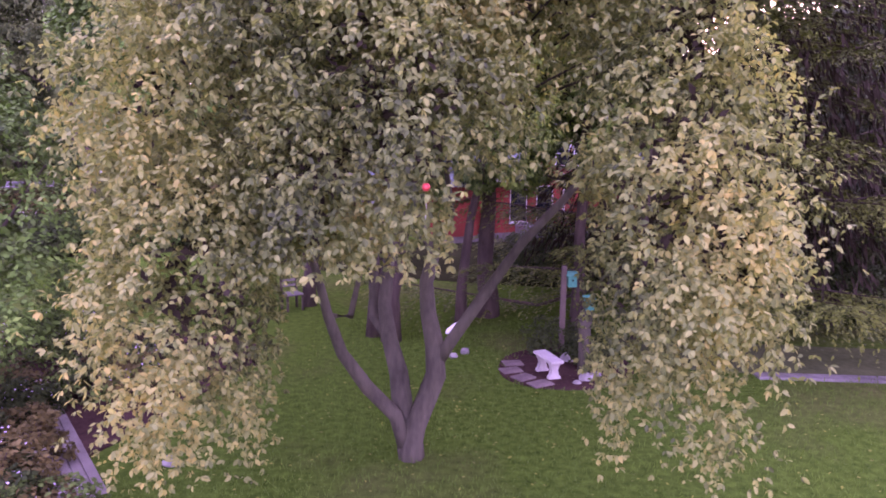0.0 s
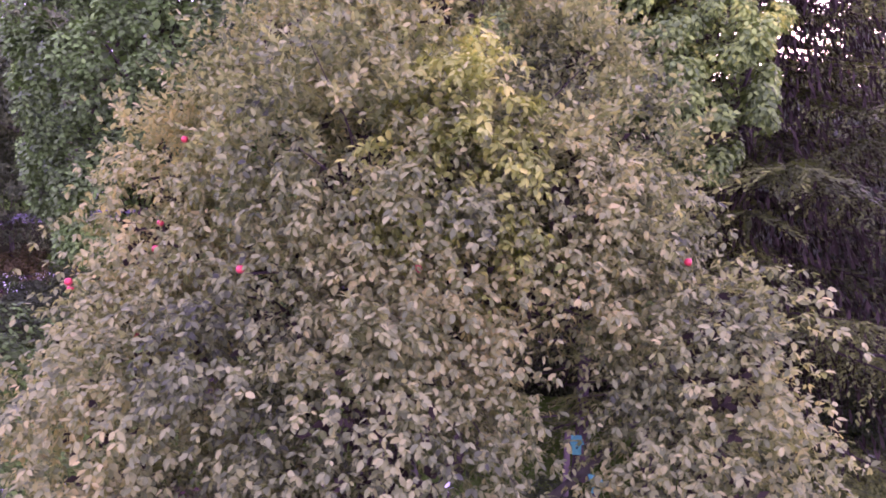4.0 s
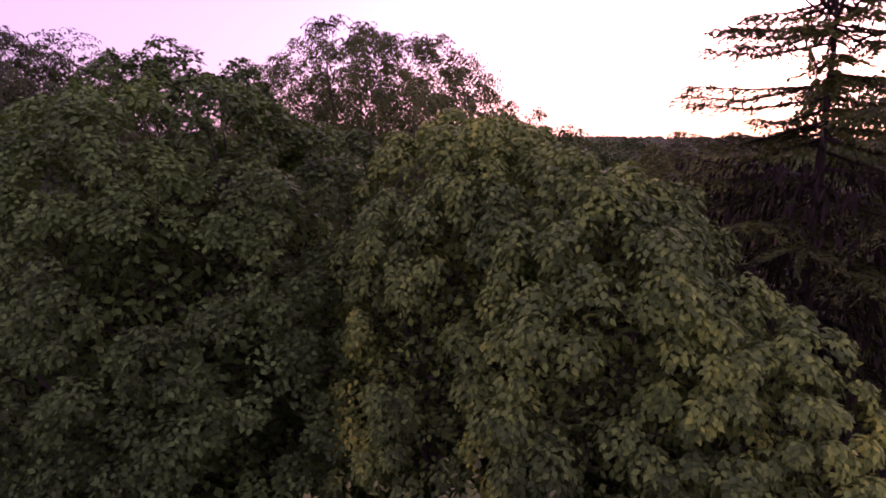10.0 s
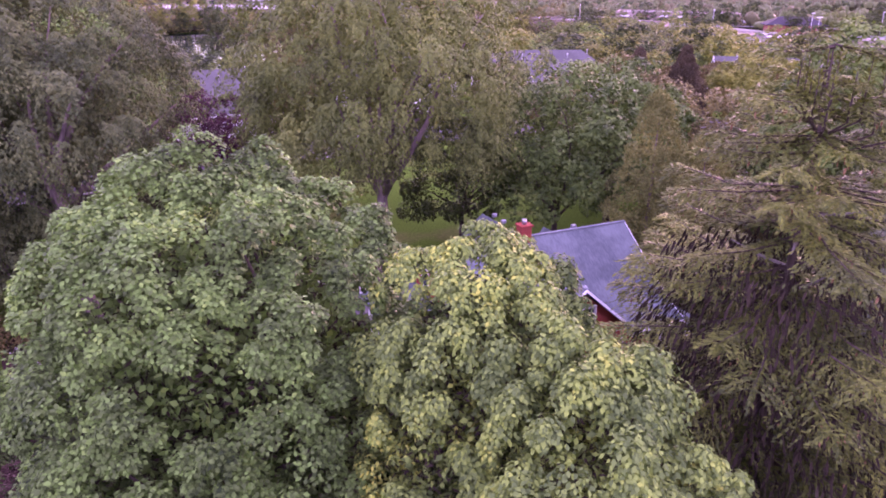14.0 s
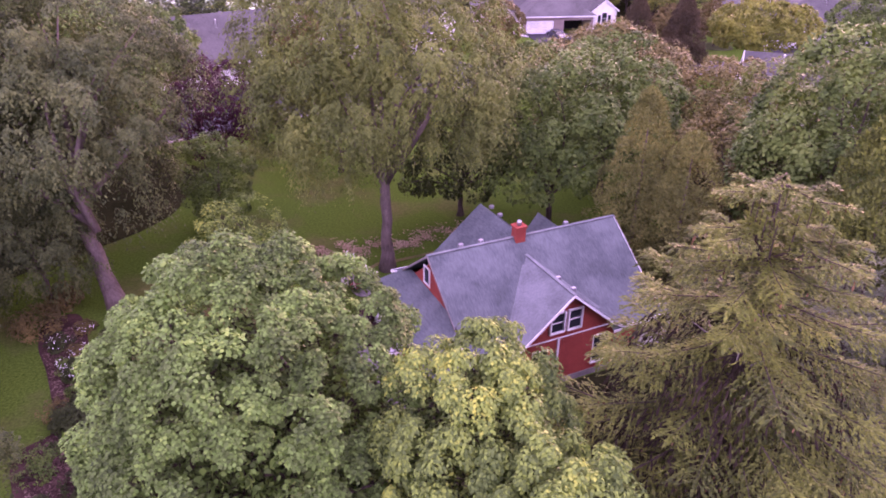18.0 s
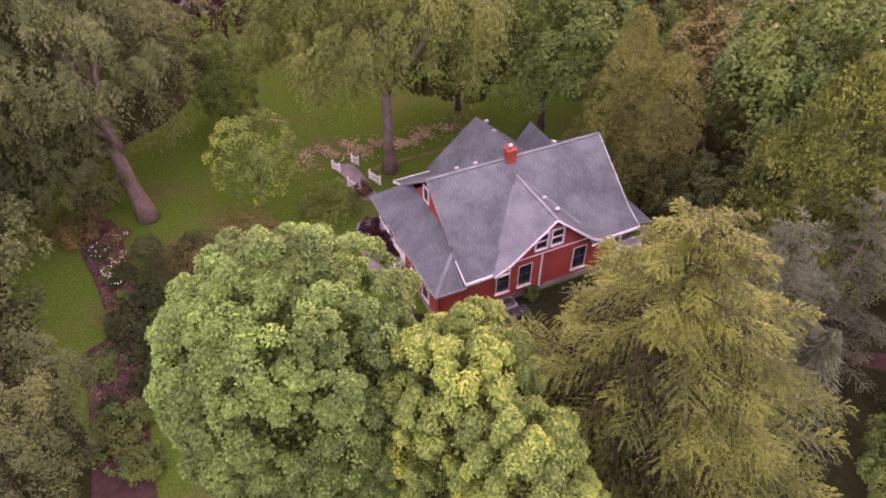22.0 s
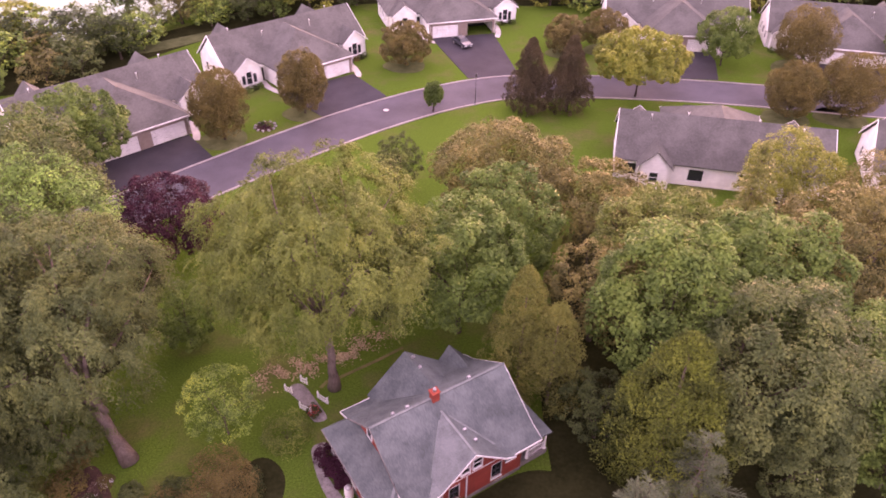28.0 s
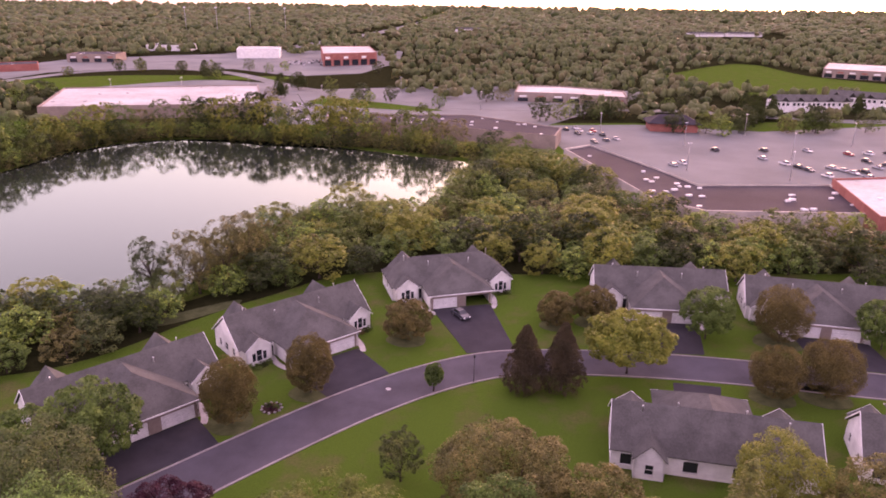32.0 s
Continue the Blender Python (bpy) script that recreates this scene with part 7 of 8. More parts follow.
for k, (x, y, h, r) in enumerate(((-33.0, 143.5, 13.0, 4.6), (-27.5, 147.0, 13.5, 4.4), (-24.5, 152.0, 14.0, 4.2))):
    broadleaf("shore_tree", "brownish many-limbed tree on the lake bank", x, y, h, r, r, 2.2, LEAF_OAK, 300, 0.8, 42, 0.3, 0.55, 0.24, BARK_DARK, 303 + k, 4.0, -0.8, 0.3, 0.3, limbs=18, core=3.0, lobes=38)
patch("bare_bank", blob([(-37.5, 128.5), (-30.5, 132.0), (-25.0, 136.5), (-24.5, 139.5), (-31.0, 136.5), (-38.0, 132.0)], 4), 0.03, SOIL, "strip of bare brown earth above the shore")
ring = thing("flower_bed", -13.8, 98.5, 0, 0, "round bed of pale stones and low flowers by the kerb", "flower bed")
part("soil", lathe(bmesh.new(), [(1.5, -0.05), (1.45, 0.08), (0.8, 0.14), (0.05, 0.16)], 20), MULCH, ring)
for k in range(11):
    a = k * 0.571
    st = part("edge_stone", rock_mesh("edge_stone", 320 + k, 0.26, 0.2, 0.2), STONE, ring)
    st.location, st.rotation_euler = (math.cos(a) * 1.45, math.sin(a) * 1.45, 0.02), (0, 0, a)
for k, (dx, dy, lf) in enumerate(((0.3, 0.2, LEAF_RUSSET), (-0.5, 0.4, LEAF_SHRUB), (0.1, -0.6, LEAF_PURPLE), (0.7, -0.3, LEAF_GREEN))):
    shrub("shrub", "low bushy plant in the round flower bed", -13.8 + dx, 98.5 + dy, 0.42, 0.6, lf, 330 + k, 26, 24, 0.12, "flower bed plants")
for x, y in ((-292, 1330), (-241, 1341), (-185, 1352), (-124, 1364)):
    mast = thing("floodlight_mast", x, y, 0, 0, "tall slim pale floodlight mast over distant woods", "mast", "distant masts")
    part("pole", tube(bmesh.new(), [(0, 0, 0), (0, 0, 22), (0, 0, 44)], [0.5, 0.4, 0.3], 6), METAL, mast)
    part("lamp_head", boxed(-2.0, 2.0, -0.4, 0.4, 43, 45, bevel=0.1), WHITE, mast)


# ---- far woods to the horizon ----
def far_woods():
    rng = np.random.default_rng(31)
    n = 14000
    az = np.radians(rng.uniform(-40, 52, n))
    dist = 380 * (4500 / 380) ** (rng.uniform(0, 1, n) ** 0.8)
    x, y = dist * np.sin(az), dist * np.cos(az)
    keep = (y > 345) & (shore_distance(x, y) > 20)
    for clear in CLEARINGS:
        keep &= ~inside(x, y, clear)
    x, y, dist = x[keep], y[keep], dist[keep]
    grow = np.clip(dist / 800, 0.85, 4.0)
    # low wooded hills close the horizon
    r, h = 4.2 * grow * rng.uniform(0.6, 1.45, len(x)), 9.5 * np.clip(grow, 0.85, 1.2) * rng.uniform(0.6, 1.25, len(x)) + np.clip(dist - 2300, 0, None) * 0.018
    # each crown: lumps with ragged leaf tufts over them
    lumps = np.where(dist < 900, 2, np.where(dist < 1600, 2, 1))
    idx = np.repeat(np.arange(len(x)), lumps)
    one = lumps[idx] == 1
    d = ball(rng, len(idx)) * np.where(one, 0.0, 0.45)[:, None]
    c = np.stack([x[idx] + d[:, 0] * r[idx], y[idx] + d[:, 1] * r[idx], h[idx] * (0.5 + 0.25 * d[:, 2])], 1)
    size = np.stack([r[idx], r[idx], h[idx] * 0.47], 1) * np.where(one, 1.0, 0.72)[:, None]
    rings, around = 4, 6
    th = np.linspace(0.12, 2.2, rings)
    ph = np.linspace(0, 2 * math.pi, around, endpoint=False)
    shell = np.array([[math.sin(a) * math.cos(b + k * 0.4), math.sin(a) * math.sin(b + k * 0.4), math.cos(a)] for k, a in enumerate(th) for b in ph])
    q = np.arange((rings - 1) * around)
    nxt = (q // around) * around + (q + 1) % around
    quad = np.stack([q, nxt, nxt + around, q + around], 1)
    verts = c[:, None] + shell[None] * size[:, None] * rng.uniform(0.72, 1.16, (len(idx), rings * around, 1))
    tufts = np.repeat(np.arange(len(idx)), np.where(dist[idx] < 900, 7, 1))
    td = ball(rng, len(tufts))
    td[:, 2] = np.abs(td[:, 2])
    at = c[tufts] + td * size[tufts] * rng.uniform(0.85, 1.12, (len(tufts), 1))
    face = unit(td + ball(rng, len(tufts)) * 0.4)
    way = np.cross(face, ball(rng, len(tufts)))
    tone = (idx * 7919) % 4
    for k, lf in enumerate((CANOPY_BROWN, LEAF_WILLOW, CANOPY_GREEN, CANOPY_GREEN)):
        s = tone == k
        v = verts[s]
        f = (np.arange(len(v))[:, None, None] * (rings * around) + quad[None]).reshape(-1, 4)
        tagged(part("far_woods", quads_mesh("far_woods", v.reshape(-1, 3), f, lf), lf), "distant broad-leaved woods reaching the horizon", "woods", kind="stuff")
        s = tone[tufts] == k
        me = leaf_mesh("far_woods", at[s], way[s], face[s], r[idx][tufts][s] * rng.uniform(0.2, 0.4, s.sum()), 0.8, lf)
        tagged(part("far_woods", me, lf), "ragged leaf tufts over the distant woods", "woods", kind="stuff")


CLEARINGS = [[(-300, 540), (-210, 496), (-175, 455), (-165, 362), (-40, 350), (-20, 330), (90, 270), (100, 345), (130, 395), (178, 420), (182, 468), (95, 470), (64, 432), (30, 472), (30, 690), (-60, 690), (-90, 760), (-290, 740)],
             [(170, 385), (330, 345), (330, 380), (180, 425)], [(247, 570), (375, 706), (415, 707), (398, 594), (440, 500), (400, 440), (283, 445), (255, 500)], [(230, 360), (330, 360), (345, 432), (236, 425)],
             [(-40, 670), (30, 690), (25, 830), (-60, 830)], [(-40, 1180), (20, 1190), (205, 2150), (480, 3600), (430, 3680), (165, 2160)], [(650, 1320), (850, 1350), (850, 1410), (650, 1380)], [(400, 560), (480, 510), (545, 610), (470, 680)],
             [(88, 345), (330, 350), (360, 215), (96, 192)], [(-290, 600), (33, 650), (33, 696), (-41, 802), (-131, 840), (-197, 809), (-285, 750)], [(560, 1150), (760, 1150), (850, 1410), (650, 1380)]]
far_woods()
SOLITARY = [(-218, 585), (-178, 633), (-145, 633), (-106, 577), (-116, 609), (-90, 635), (-60, 635), (4, 439), (0, 429), (19, 611), (31, 565), (187, 335), (179, 335), (209, 352), (207, 323), (221, 322), (245, 463), (207, 424), (-220, 587), (-192, 621), (-175, 621), (-111, 568), (-104, 566), (-140, 610), (-71, 611), (-37, 497), (-51, 448), (-39, 497), (-16, 467), (1, 422), (8, 428), (21, 434), (47, 404), (79, 432), (90, 438), (94, 359), (104, 363), (128, 381),
            (112, 366), (119, 364), (126, 362), (133, 361), (140, 364), (149, 321), (165, 320), (181, 319), (169, 312), (186, 323), (213, 317), (219, 317), (205, 318), (190, 330), (232, 322), (246, 318), (262, 315), (160, 395), (176, 388), (190, 400)]
CONIFERS = [(211, 368), (213, 359), (221, 358), (216, 364), (206, 352), (265, 462), (199, 340), (205, 344), (226, 366), (281, 372), (288, 380), (-115, 574), (-46, 452)]
for k, (x, y) in enumerate(SOLITARY):
    s = rw.uniform(0.75, 1.1)
    copy_thing(PATTERNS[(0, 5, 2, 5, 1, 4, 6, 5)[k % 8]], Matrix.LocRotScale((x, y, 0), Euler((0, 0, rw.uniform(0, 6.28))), (s, s, s))).name = "car_park_tree"
spire = columnar("evergreen_tree", "dark pointed evergreen beside the car park", CONIFERS[0][0], CONIFERS[0][1], 13.0, 3.6, LEAF_SHRUB, 95, 90, 1.0, 16, 0.7, group="car park evergreens")
for k, (x, y) in enumerate(CONIFERS[1:]):
    s = rw.uniform(0.7, 1.15)
    copy_thing(spire, Matrix.LocRotScale((x, y, 0), Euler((0, 0, rw.uniform(0, 6.28))), (s, s, s)))


# ---- the garden round the apple tree ----
patch("ground_patch", blob([(1.2, 15.9), (1.6, 15.2), (2.6, 15.0), (3.6, 15.5), (3.9, 16.6), (3.2, 17.6), (2.1, 17.5), (1.4, 16.9)]), 0.03, MULCH, "bed of reddish bark mulch round the bench")
patch("bare_drive", blob([(4.6, 16.4), (8.8, 15.9), (14, 15.8), (20, 15.2), (20, 16.4), (14, 17.4), (9, 17.8), (6.0, 18.2), (4.2, 18.4)]), 0.028, SOIL, "bare trodden earth track", "path")
patch("bare_drive", blob([(22.5, 30.6), (25, 29.8), (29, 28.6), (34, 27.6), (34, 28.6), (29, 29.9), (25, 31.2), (22.8, 31.4)]), 0.028, MULCH, "reddish trodden path under the trees", "path")
patch("concrete_edge", [(6.2, 15.7), (11, 15.35), (16, 16.2), (16, 16.5), (11, 15.65), (6.2, 16.0)], 0.05, STONE_DARK, "grey strip of concrete edging")


def garden_bench():
    b = thing("garden_bench", 2.12, 15.78, 0.03, 108.5, "pale cast-stone garden bench on two pedestals", "bench")
    top = boxed(-0.48, 0.48, -0.17, 0.17, 0.36, 0.43, bevel=0.018)
    part("seat", top, CONCRETE, b)
    for s in (-0.3, 0.3):
        bm = bmesh.new()
        prof = [(0.15, 0.0), (0.15, 0.05), (0.11, 0.08), (0.08, 0.18), (0.09, 0.25), (0.13, 0.32), (0.15, 0.36)]
        rows = [[bm.verts.new((s + dx, dy, z)) for dx, dy in ((-0.06, -w), (0.06, -w), (0.06, w), (-0.06, w))] for w, z in prof]
        for p, q in zip(rows, rows[1:]):
            for i in range(4):
                bm.faces.new((p[i], p[(i + 1) % 4], q[(i + 1) % 4], q[i]))
        bm.faces.new(rows[0][::-1])
        bm.faces.new(rows[-1])
        part("pedestal", bm, CONCRETE, b)
    return b


garden_bench().scale = (0.82, 0.82, 0.88)


def nest_box(parent, x, y, z, s=1.0):
    box_ = part("nest_box", boxed(x - 0.09 * s, x + 0.09 * s, y - 0.09 * s, y + 0.09 * s, z, z + 0.24 * s, bevel=0.006), GREENPAINT, parent, "green painted nest box")
    part("roof", sheeted([(x - 0.13 * s, y - 0.13 * s, z + 0.25 * s), (x + 0.13 * s, y - 0.13 * s, z + 0.25 * s), (x + 0.13 * s, y + 0.13 * s, z + 0.31 * s), (x - 0.13 * s, y + 0.13 * s, z + 0.31 * s)], 0.02), GREENPAINT, box_)
    # the hole is a dark disc, its shade given as colour
    part("entrance", lathe(bmesh.new(), [(0.022, -0.004), (0.022, 0.004)], 12, (0, 0, 0)), DARK, box_).matrix_basis = Matrix.Translation((x, y - 0.091 * s, z + 0.15 * s)) @ Matrix.Rotation(math.pi / 2, 4, "X")


pole = thing("birdhouse_post", 2.6, 17.1, 0, 0, "tall grey wooden post with a green nest box", "birdhouse")
part("post", boxed(-0.055, 0.055, -0.055, 0.055, -0.1, 1.95, bevel=0.008), BARK, pole)
nest_box(pole, 0.17, 0.0, 1.5, 1.0)
stub = thing("birdhouse_post", 2.87, 16.05, 0, 0, "thick log stump carrying a teal nest box", "birdhouse")
part("log", tube(bmesh.new(), [(0, 0, -0.1), (0.01, 0, 0.4), (-0.01, 0.01, 0.9), (0.02, 0, 1.25)], [0.14, 0.125, 0.12, 0.125], 12, 0.06, random.Random(4)), BARK_PINK, stub)
nest_box(stub, 0.06, 0.0, 1.25, 0.9)
for k, (x, y, w, d, a) in enumerate(((1.42, 15.95, 0.42, 0.3, 20), (1.62, 15.55, 0.4, 0.32, 35), (1.9, 15.2, 0.44, 0.3, 30), (1.5, 16.4, 0.4, 0.3, 10))):
    pv = thing("paving_stone", x, y, 0.03, a, "flat pinkish paving stone set in mulch", "paving stone", "stepping stones")
    part("slab", boxed(-w / 2, w / 2, -d / 2, d / 2, 0, 0.035, bevel=0.01), PAVER, pv)
for k, (x, y, s) in enumerate(((2.6, 15.3, 0.09), (2.82, 15.55, 0.17), (2.68, 16.75, 0.2), (3.05, 15.7, 0.12), (-3.7, 11.9, 0.13), (0.3, 16.9, 0.1), (0.55, 17.2, 0.12), (0.2, 17.3, 0.1))):
    st = thing("garden_stone", x, y, 0, k * 40, "rounded pale fieldstone lying in the garden", "stone", "garden stones")
    part("stone", rock_mesh("stone", 90 + k, s, s * 0.85, s * 0.75), STONE, st)
shrub("shrub", "low dark shrub beside the birdhouse post", 2.5, 17.4, 0.55, 0.6, LEAF_SHRUB, 101, 46, 50, 0.07)
shrub("shrub", "low dark shrub beside the log stump", 3.2, 16.5, 0.5, 0.55, LEAF_SHRUB, 102, 40, 50, 0.07)
for k, (x, y, r, h) in enumerate(((3.3, 25.0, 1.0, 1.5), (4.3, 25.3, 1.0, 1.6), (5.4, 26.0, 1.0, 1.5), (2.6, 26.6, 0.8, 1.2))):
    shrub("hedge_shrub", "clipped multi-stemmed shrub on the lawn", x, y, r, h, LEAF_SHRUB, 105 + k, 70, 60, 0.09, "lawn hedge")
for k, (x, y, r, h) in enumerate(((9.8, 19.6, 1.3, 1.9), (11.6, 20.2, 1.4, 2.1), (13.4, 21.2, 1.3, 1.8))):
    shrub("shrub", "dense dark shrub beside the track", x, y, r, h, LEAF_SHRUB, 111 + k, 90, 70, 0.09, "shrubs by the track")

stake = thing("garden_ornament", 0.28, 17.9, 0, 20, "small white shell-shaped ornament on a dark stake", "garden ornament")
part("stake", tube(bmesh.new(), [(0, 0, -0.1), (0.01, 0, 0.15), (0, 0, 0.3)], [0.04, 0.035, 0.03], 8), BARK_DARK, stake)
part("shell", sheeted([(-0.17, -0.05, 0.3), (0.02, -0.09, 0.32), (0.15, 0.0, 0.5), (0.05, 0.08, 0.42), (-0.1, 0.07, 0.33)], 0.05), WHITE, stake, "white folded shell")
chair = thing("garden_chair", -3.95, 20.9, 0, 35, "brown wooden garden chair in the shade", "chair", "garden chairs")
part("seat", boxed(-0.24, 0.24, -0.23, 0.23, 0.42, 0.46, bevel=0.01), WOODGREY, chair)
for sx in (-0.21, 0.21):
    for sy in (-0.2, 0.2):
        part("leg", boxed(sx - 0.025, sx + 0.025, sy - 0.025, sy + 0.025, -0.02, 0.42), BARK_DARK, chair)
    part("back_post", boxed(sx - 0.025, sx + 0.025, 0.19, 0.24, 0.46, 0.95), BARK_DARK, chair)
for z in (0.6, 0.74, 0.88):
    part("back_slat", boxed(-0.185, 0.185, 0.2, 0.225, z, z + 0.07), WOODGREY, chair)

# ---- flower border on the shady side ----
ASTER = surface("pale_violet_petals", (0.36, 0.30, 0.45), (0.55, 0.48, 0.62), 20, 3, 0.7, 0.0)
rb = random.Random(61)
patch("ground_patch", blob([(-10.5, 8.5), (-6.0, 10.2), (-4.9, 12.2), (-4.2, 14.6), (-3.8, 17.0), (-5.2, 18.4), (-8.5, 17.5), (-11, 13)]), 0.03, MULCH, "bed of reddish bark mulch along the border")
for k in range(46):
    a, q = rb.uniform(0, 1), rb.uniform(-1.0, 1.0)
    x, y = -4.6 - 4.2 * a * rb.uniform(0.1, 1.2) + q * 0.5 - (k % 3) * 0.9, 9.6 + 7.4 * a + q * 0.4
    r, h = rb.uniform(0.3, 0.65), rb.uniform(0.4, 1.0)
    bush = shrub("border_plant", "leafy perennial in the shaded mulched border", x, y, r, h, rb.choice([LEAF_SHRUB, LEAF_GREEN, LEAF_WILLOW, LEAF_RUSSET]), 120 + k, 34, 34, 0.075, "shady border")
    if k % 2 == 0:
        fr = np.random.default_rng(k)
        d = ball(fr, 46)
        d[:, 2] = np.abs(d[:, 2])
        at = d * [r * 1.05, r * 1.05, h * 0.6] + [0, 0, h * 0.5]
        part("blossom", leaf_mesh("blossom", at, ball(fr, 46), unit(d + [0, 0, 0.8]), 0.04, 1.0, ASTER), ASTER, bush, "pale violet aster blossom")
walkway = thing("board_path", -6.0, 12.9, 0.03, -53, "weathered grey board path through the border", "garden path")
for k in range(5):
    bd = part("board", boxed(-2.6, 2.6, -0.34 + k * 0.14, -0.21 + k * 0.14, 0, 0.035, bevel=0.006), WOODGREY, walkway)

# ---- border, shrubs and path west of the house ----
patch("ground_patch", blob([(-23.6, 41.2), (-22.2, 42.2), (-20.4, 39.6), (-19.3, 37.0), (-17.4, 34.5), (-16.0, 30.6), (-15.0, 27.4), (-13.6, 24.0), (-12.8, 21.5), (-15.3, 21.5), (-16.4, 23.6), (-18.0, 27.4), (-19.6, 30.4), (-18.6, 32.2), (-20.0, 34.6), (-21.4, 36.8), (-22.9, 38.9)]), 0.03, MULCH, "long winding mulched flower border")
for k, (x, y, r, h, lf) in enumerate(((-23.7, 40.6, 1.3, 1.2, LEAF_RUSSET), (-23.4, 43.2, 0.9, 1.3, LEAF_RUSSET), (-17.8, 32.8, 0.9, 0.9, LEAF_SHRUB), (-16.0, 32.0, 0.9, 0.9, LEAF_SHRUB), (-17.3, 34.8, 0.8, 0.8, LEAF_SHRUB), (-15.9, 26.0, 1.1, 0.9, LEAF_GREEN), (-15.0, 29.2, 0.8, 0.9, LEAF_SHRUB), (-14.0, 24.0, 0.8, 0.7, LEAF_GREEN),
                                      (-16.6, 36.6, 1.6, 1.5, LEAF_SHRUB), (-15.2, 38.2, 1.4, 1.5, LEAF_SHRUB), (-12.6, 40.2, 1.8, 1.8, LEAF_RUSSET), (-11.2, 38.8, 1.5, 1.5, LEAF_RUSSET), (-18.8, 39.3, 0.7, 0.7, LEAF_WILLOW), (-19.4, 36.9, 0.6, 0.6, LEAF_SHRUB), (-13.0, 36.0, 1.5, 1.4, LEAF_SHRUB), (-7.7, 43.2, 1.7, 1.6, LEAF_ELM), (-3.6, 39.6, 0.8, 1.0, LEAF_PURPLE), (-4.2, 41.0, 0.9, 1.0, LEAF_PURPLE), (-3.1, 38.4, 0.6, 0.8, LEAF_PURPLE))):
    tint = {"russet_leaf": "brownish", "shrub_leaf": "dark green", "green_leaf": "fresh green", "willow_leaf": "grey-green", "elm_leaf": "yellow-tipped", "yellowing_leaf": "yellow-green", "purple_leaf": "dark red barberry"}[lf.name]
    shrub("shrub", tint + " shrub in the house garden", x, y, r, h, lf, 150 + k, 70, 34, 0.14, "garden shrubs")
for k, (x, y, r, h) in enumerate(((-12.6, 37.4, 1.9, 2.6), (-11.2, 38.4, 1.7, 2.4), (-13.8, 36.4, 1.5, 2.0), (-16.2, 37.6, 1.3, 1.4))):
    shrub("thicket", "twiggy brownish thicket on the lawn", x, y, r, h, LEAF_RUSSET, 260 + k, 120, 44, 0.1, "garden thickets")
BORDER = [(-22.7, 38.8), (-21.6, 41.6), (-20.6, 39.4), (-19.3, 37.0), (-17.6, 34.4), (-16.2, 30.6), (-15.2, 27.4), (-14.0, 24.0), (-16.2, 23.6), (-17.6, 27.4), (-18.8, 30.4), (-18.4, 32.2), (-19.8, 34.6), (-21.2, 36.6)]
rm = random.Random(91)
chips = []
while len(chips) < 5200:
    x, y = rm.uniform(-23, -13.5), rm.uniform(23.4, 41.8)
    if inside(x, y, BORDER):
        chips.append((x, y, 0.05 + rm.random() * 0.02))
cr = np.random.default_rng(92)
CHIP = foliage("bark_chip", [(0.03, 0.02, 0.016), (0.075, 0.046, 0.036), (0.13, 0.085, 0.066), (0.2, 0.145, 0.115)], 0.0, 0.9, 0.0, each=0.8)
tagged(part("bark_chips", leaf_mesh("bark_chips", np.array(chips), ball(cr, len(chips)) * [1, 1, 0.2], unit(ball(cr, len(chips)) * 0.35 + [0, 0, 1.0]), cr.uniform(0.08, 0.2, len(chips)), 0.5, CHIP), CHIP), "loose reddish bark chips over the border", "mulch", kind="stuff")
PERENNIALS = [(-20.3, 36.8), (-18.8, 34.9), (-18.2, 32.2), (-17.1, 32.8), (-16.6, 30.6), (-16.4, 26.6), (-18.6, 30.5), (-21.6, 38.8), (-21.0, 40.4), (-19.6, 36.0), (-18.0, 34.0), (-17.6, 31.2), (-15.8, 28.6), (-16.8, 27.4), (-15.2, 25.4), (-15.6, 24.2), (-18.0, 29.2), (-20.2, 38.2), (-19.0, 33.4), (-14.8, 26.8)]
for k, (x, y) in enumerate(PERENNIALS):
    plant_r, plant_h = rm.uniform(0.35, 0.8), rm.uniform(0.35, 0.75)
    lf, tint = rm.choice([(LEAF_GREEN, "green"), (LEAF_SHRUB, "dark green"), (LEAF_GREEN, "green"), (LEAF_RUSSET, "browning")])
    bush = shrub("border_plant", tint + " leafy perennial in the winding mulched border", x, y, plant_r, plant_h, lf, 420 + k, 30, 26, 0.11, "winding border")
    if k in (7, 8, 9, 17, 0):
        d = ball(cr, 40)
        d[:, 2] = np.abs(d[:, 2])
        part("blossom", leaf_mesh("blossom", d * [plant_r * 1.05, plant_r * 1.05, plant_h * 0.6] + [0, 0, plant_h * 0.5], ball(cr, 40), unit(d + [0, 0, 0.8]), 0.075, 1.0, WHITE), WHITE, bush, "small white blossom")
rs = random.Random(71)
# dark sheet over the lawn, painting the shade round the shrubs
patch("ground_patch", blob([(-15.6, 30.5), (-13.5, 37.0), (-10.0, 41.5), (-7.6, 39.5), (-8.6, 34.5), (-11.0, 30.0), (-13.4, 28.6)]), 0.02, SHADE_FLOOR, "lawn patch darkened in colour for the shade under shrubs")
for k in range(13):
    x, y = rs.uniform(-14.6, -8.8), rs.uniform(30.5, 40.0)
    lf = rs.choice([LEAF_SHRUB, LEAF_SHRUB, LEAF_MAPLE])
    shrub("shrub", "dark rounded shrub on the shaded lawn", x, y, rs.uniform(0.7, 1.4), rs.uniform(0.9, 1.7), lf, 230 + k, 60, 36, 0.13, "garden shrubs")
shrub("flowering_shrub", "low shrub dotted with white blossom", 33.2, 34.2, 1.5, 1.2, LEAF_SHRUB, 181, 70, 50, 0.1)
fr = np.random.default_rng(77)
d = ball(fr, 48)
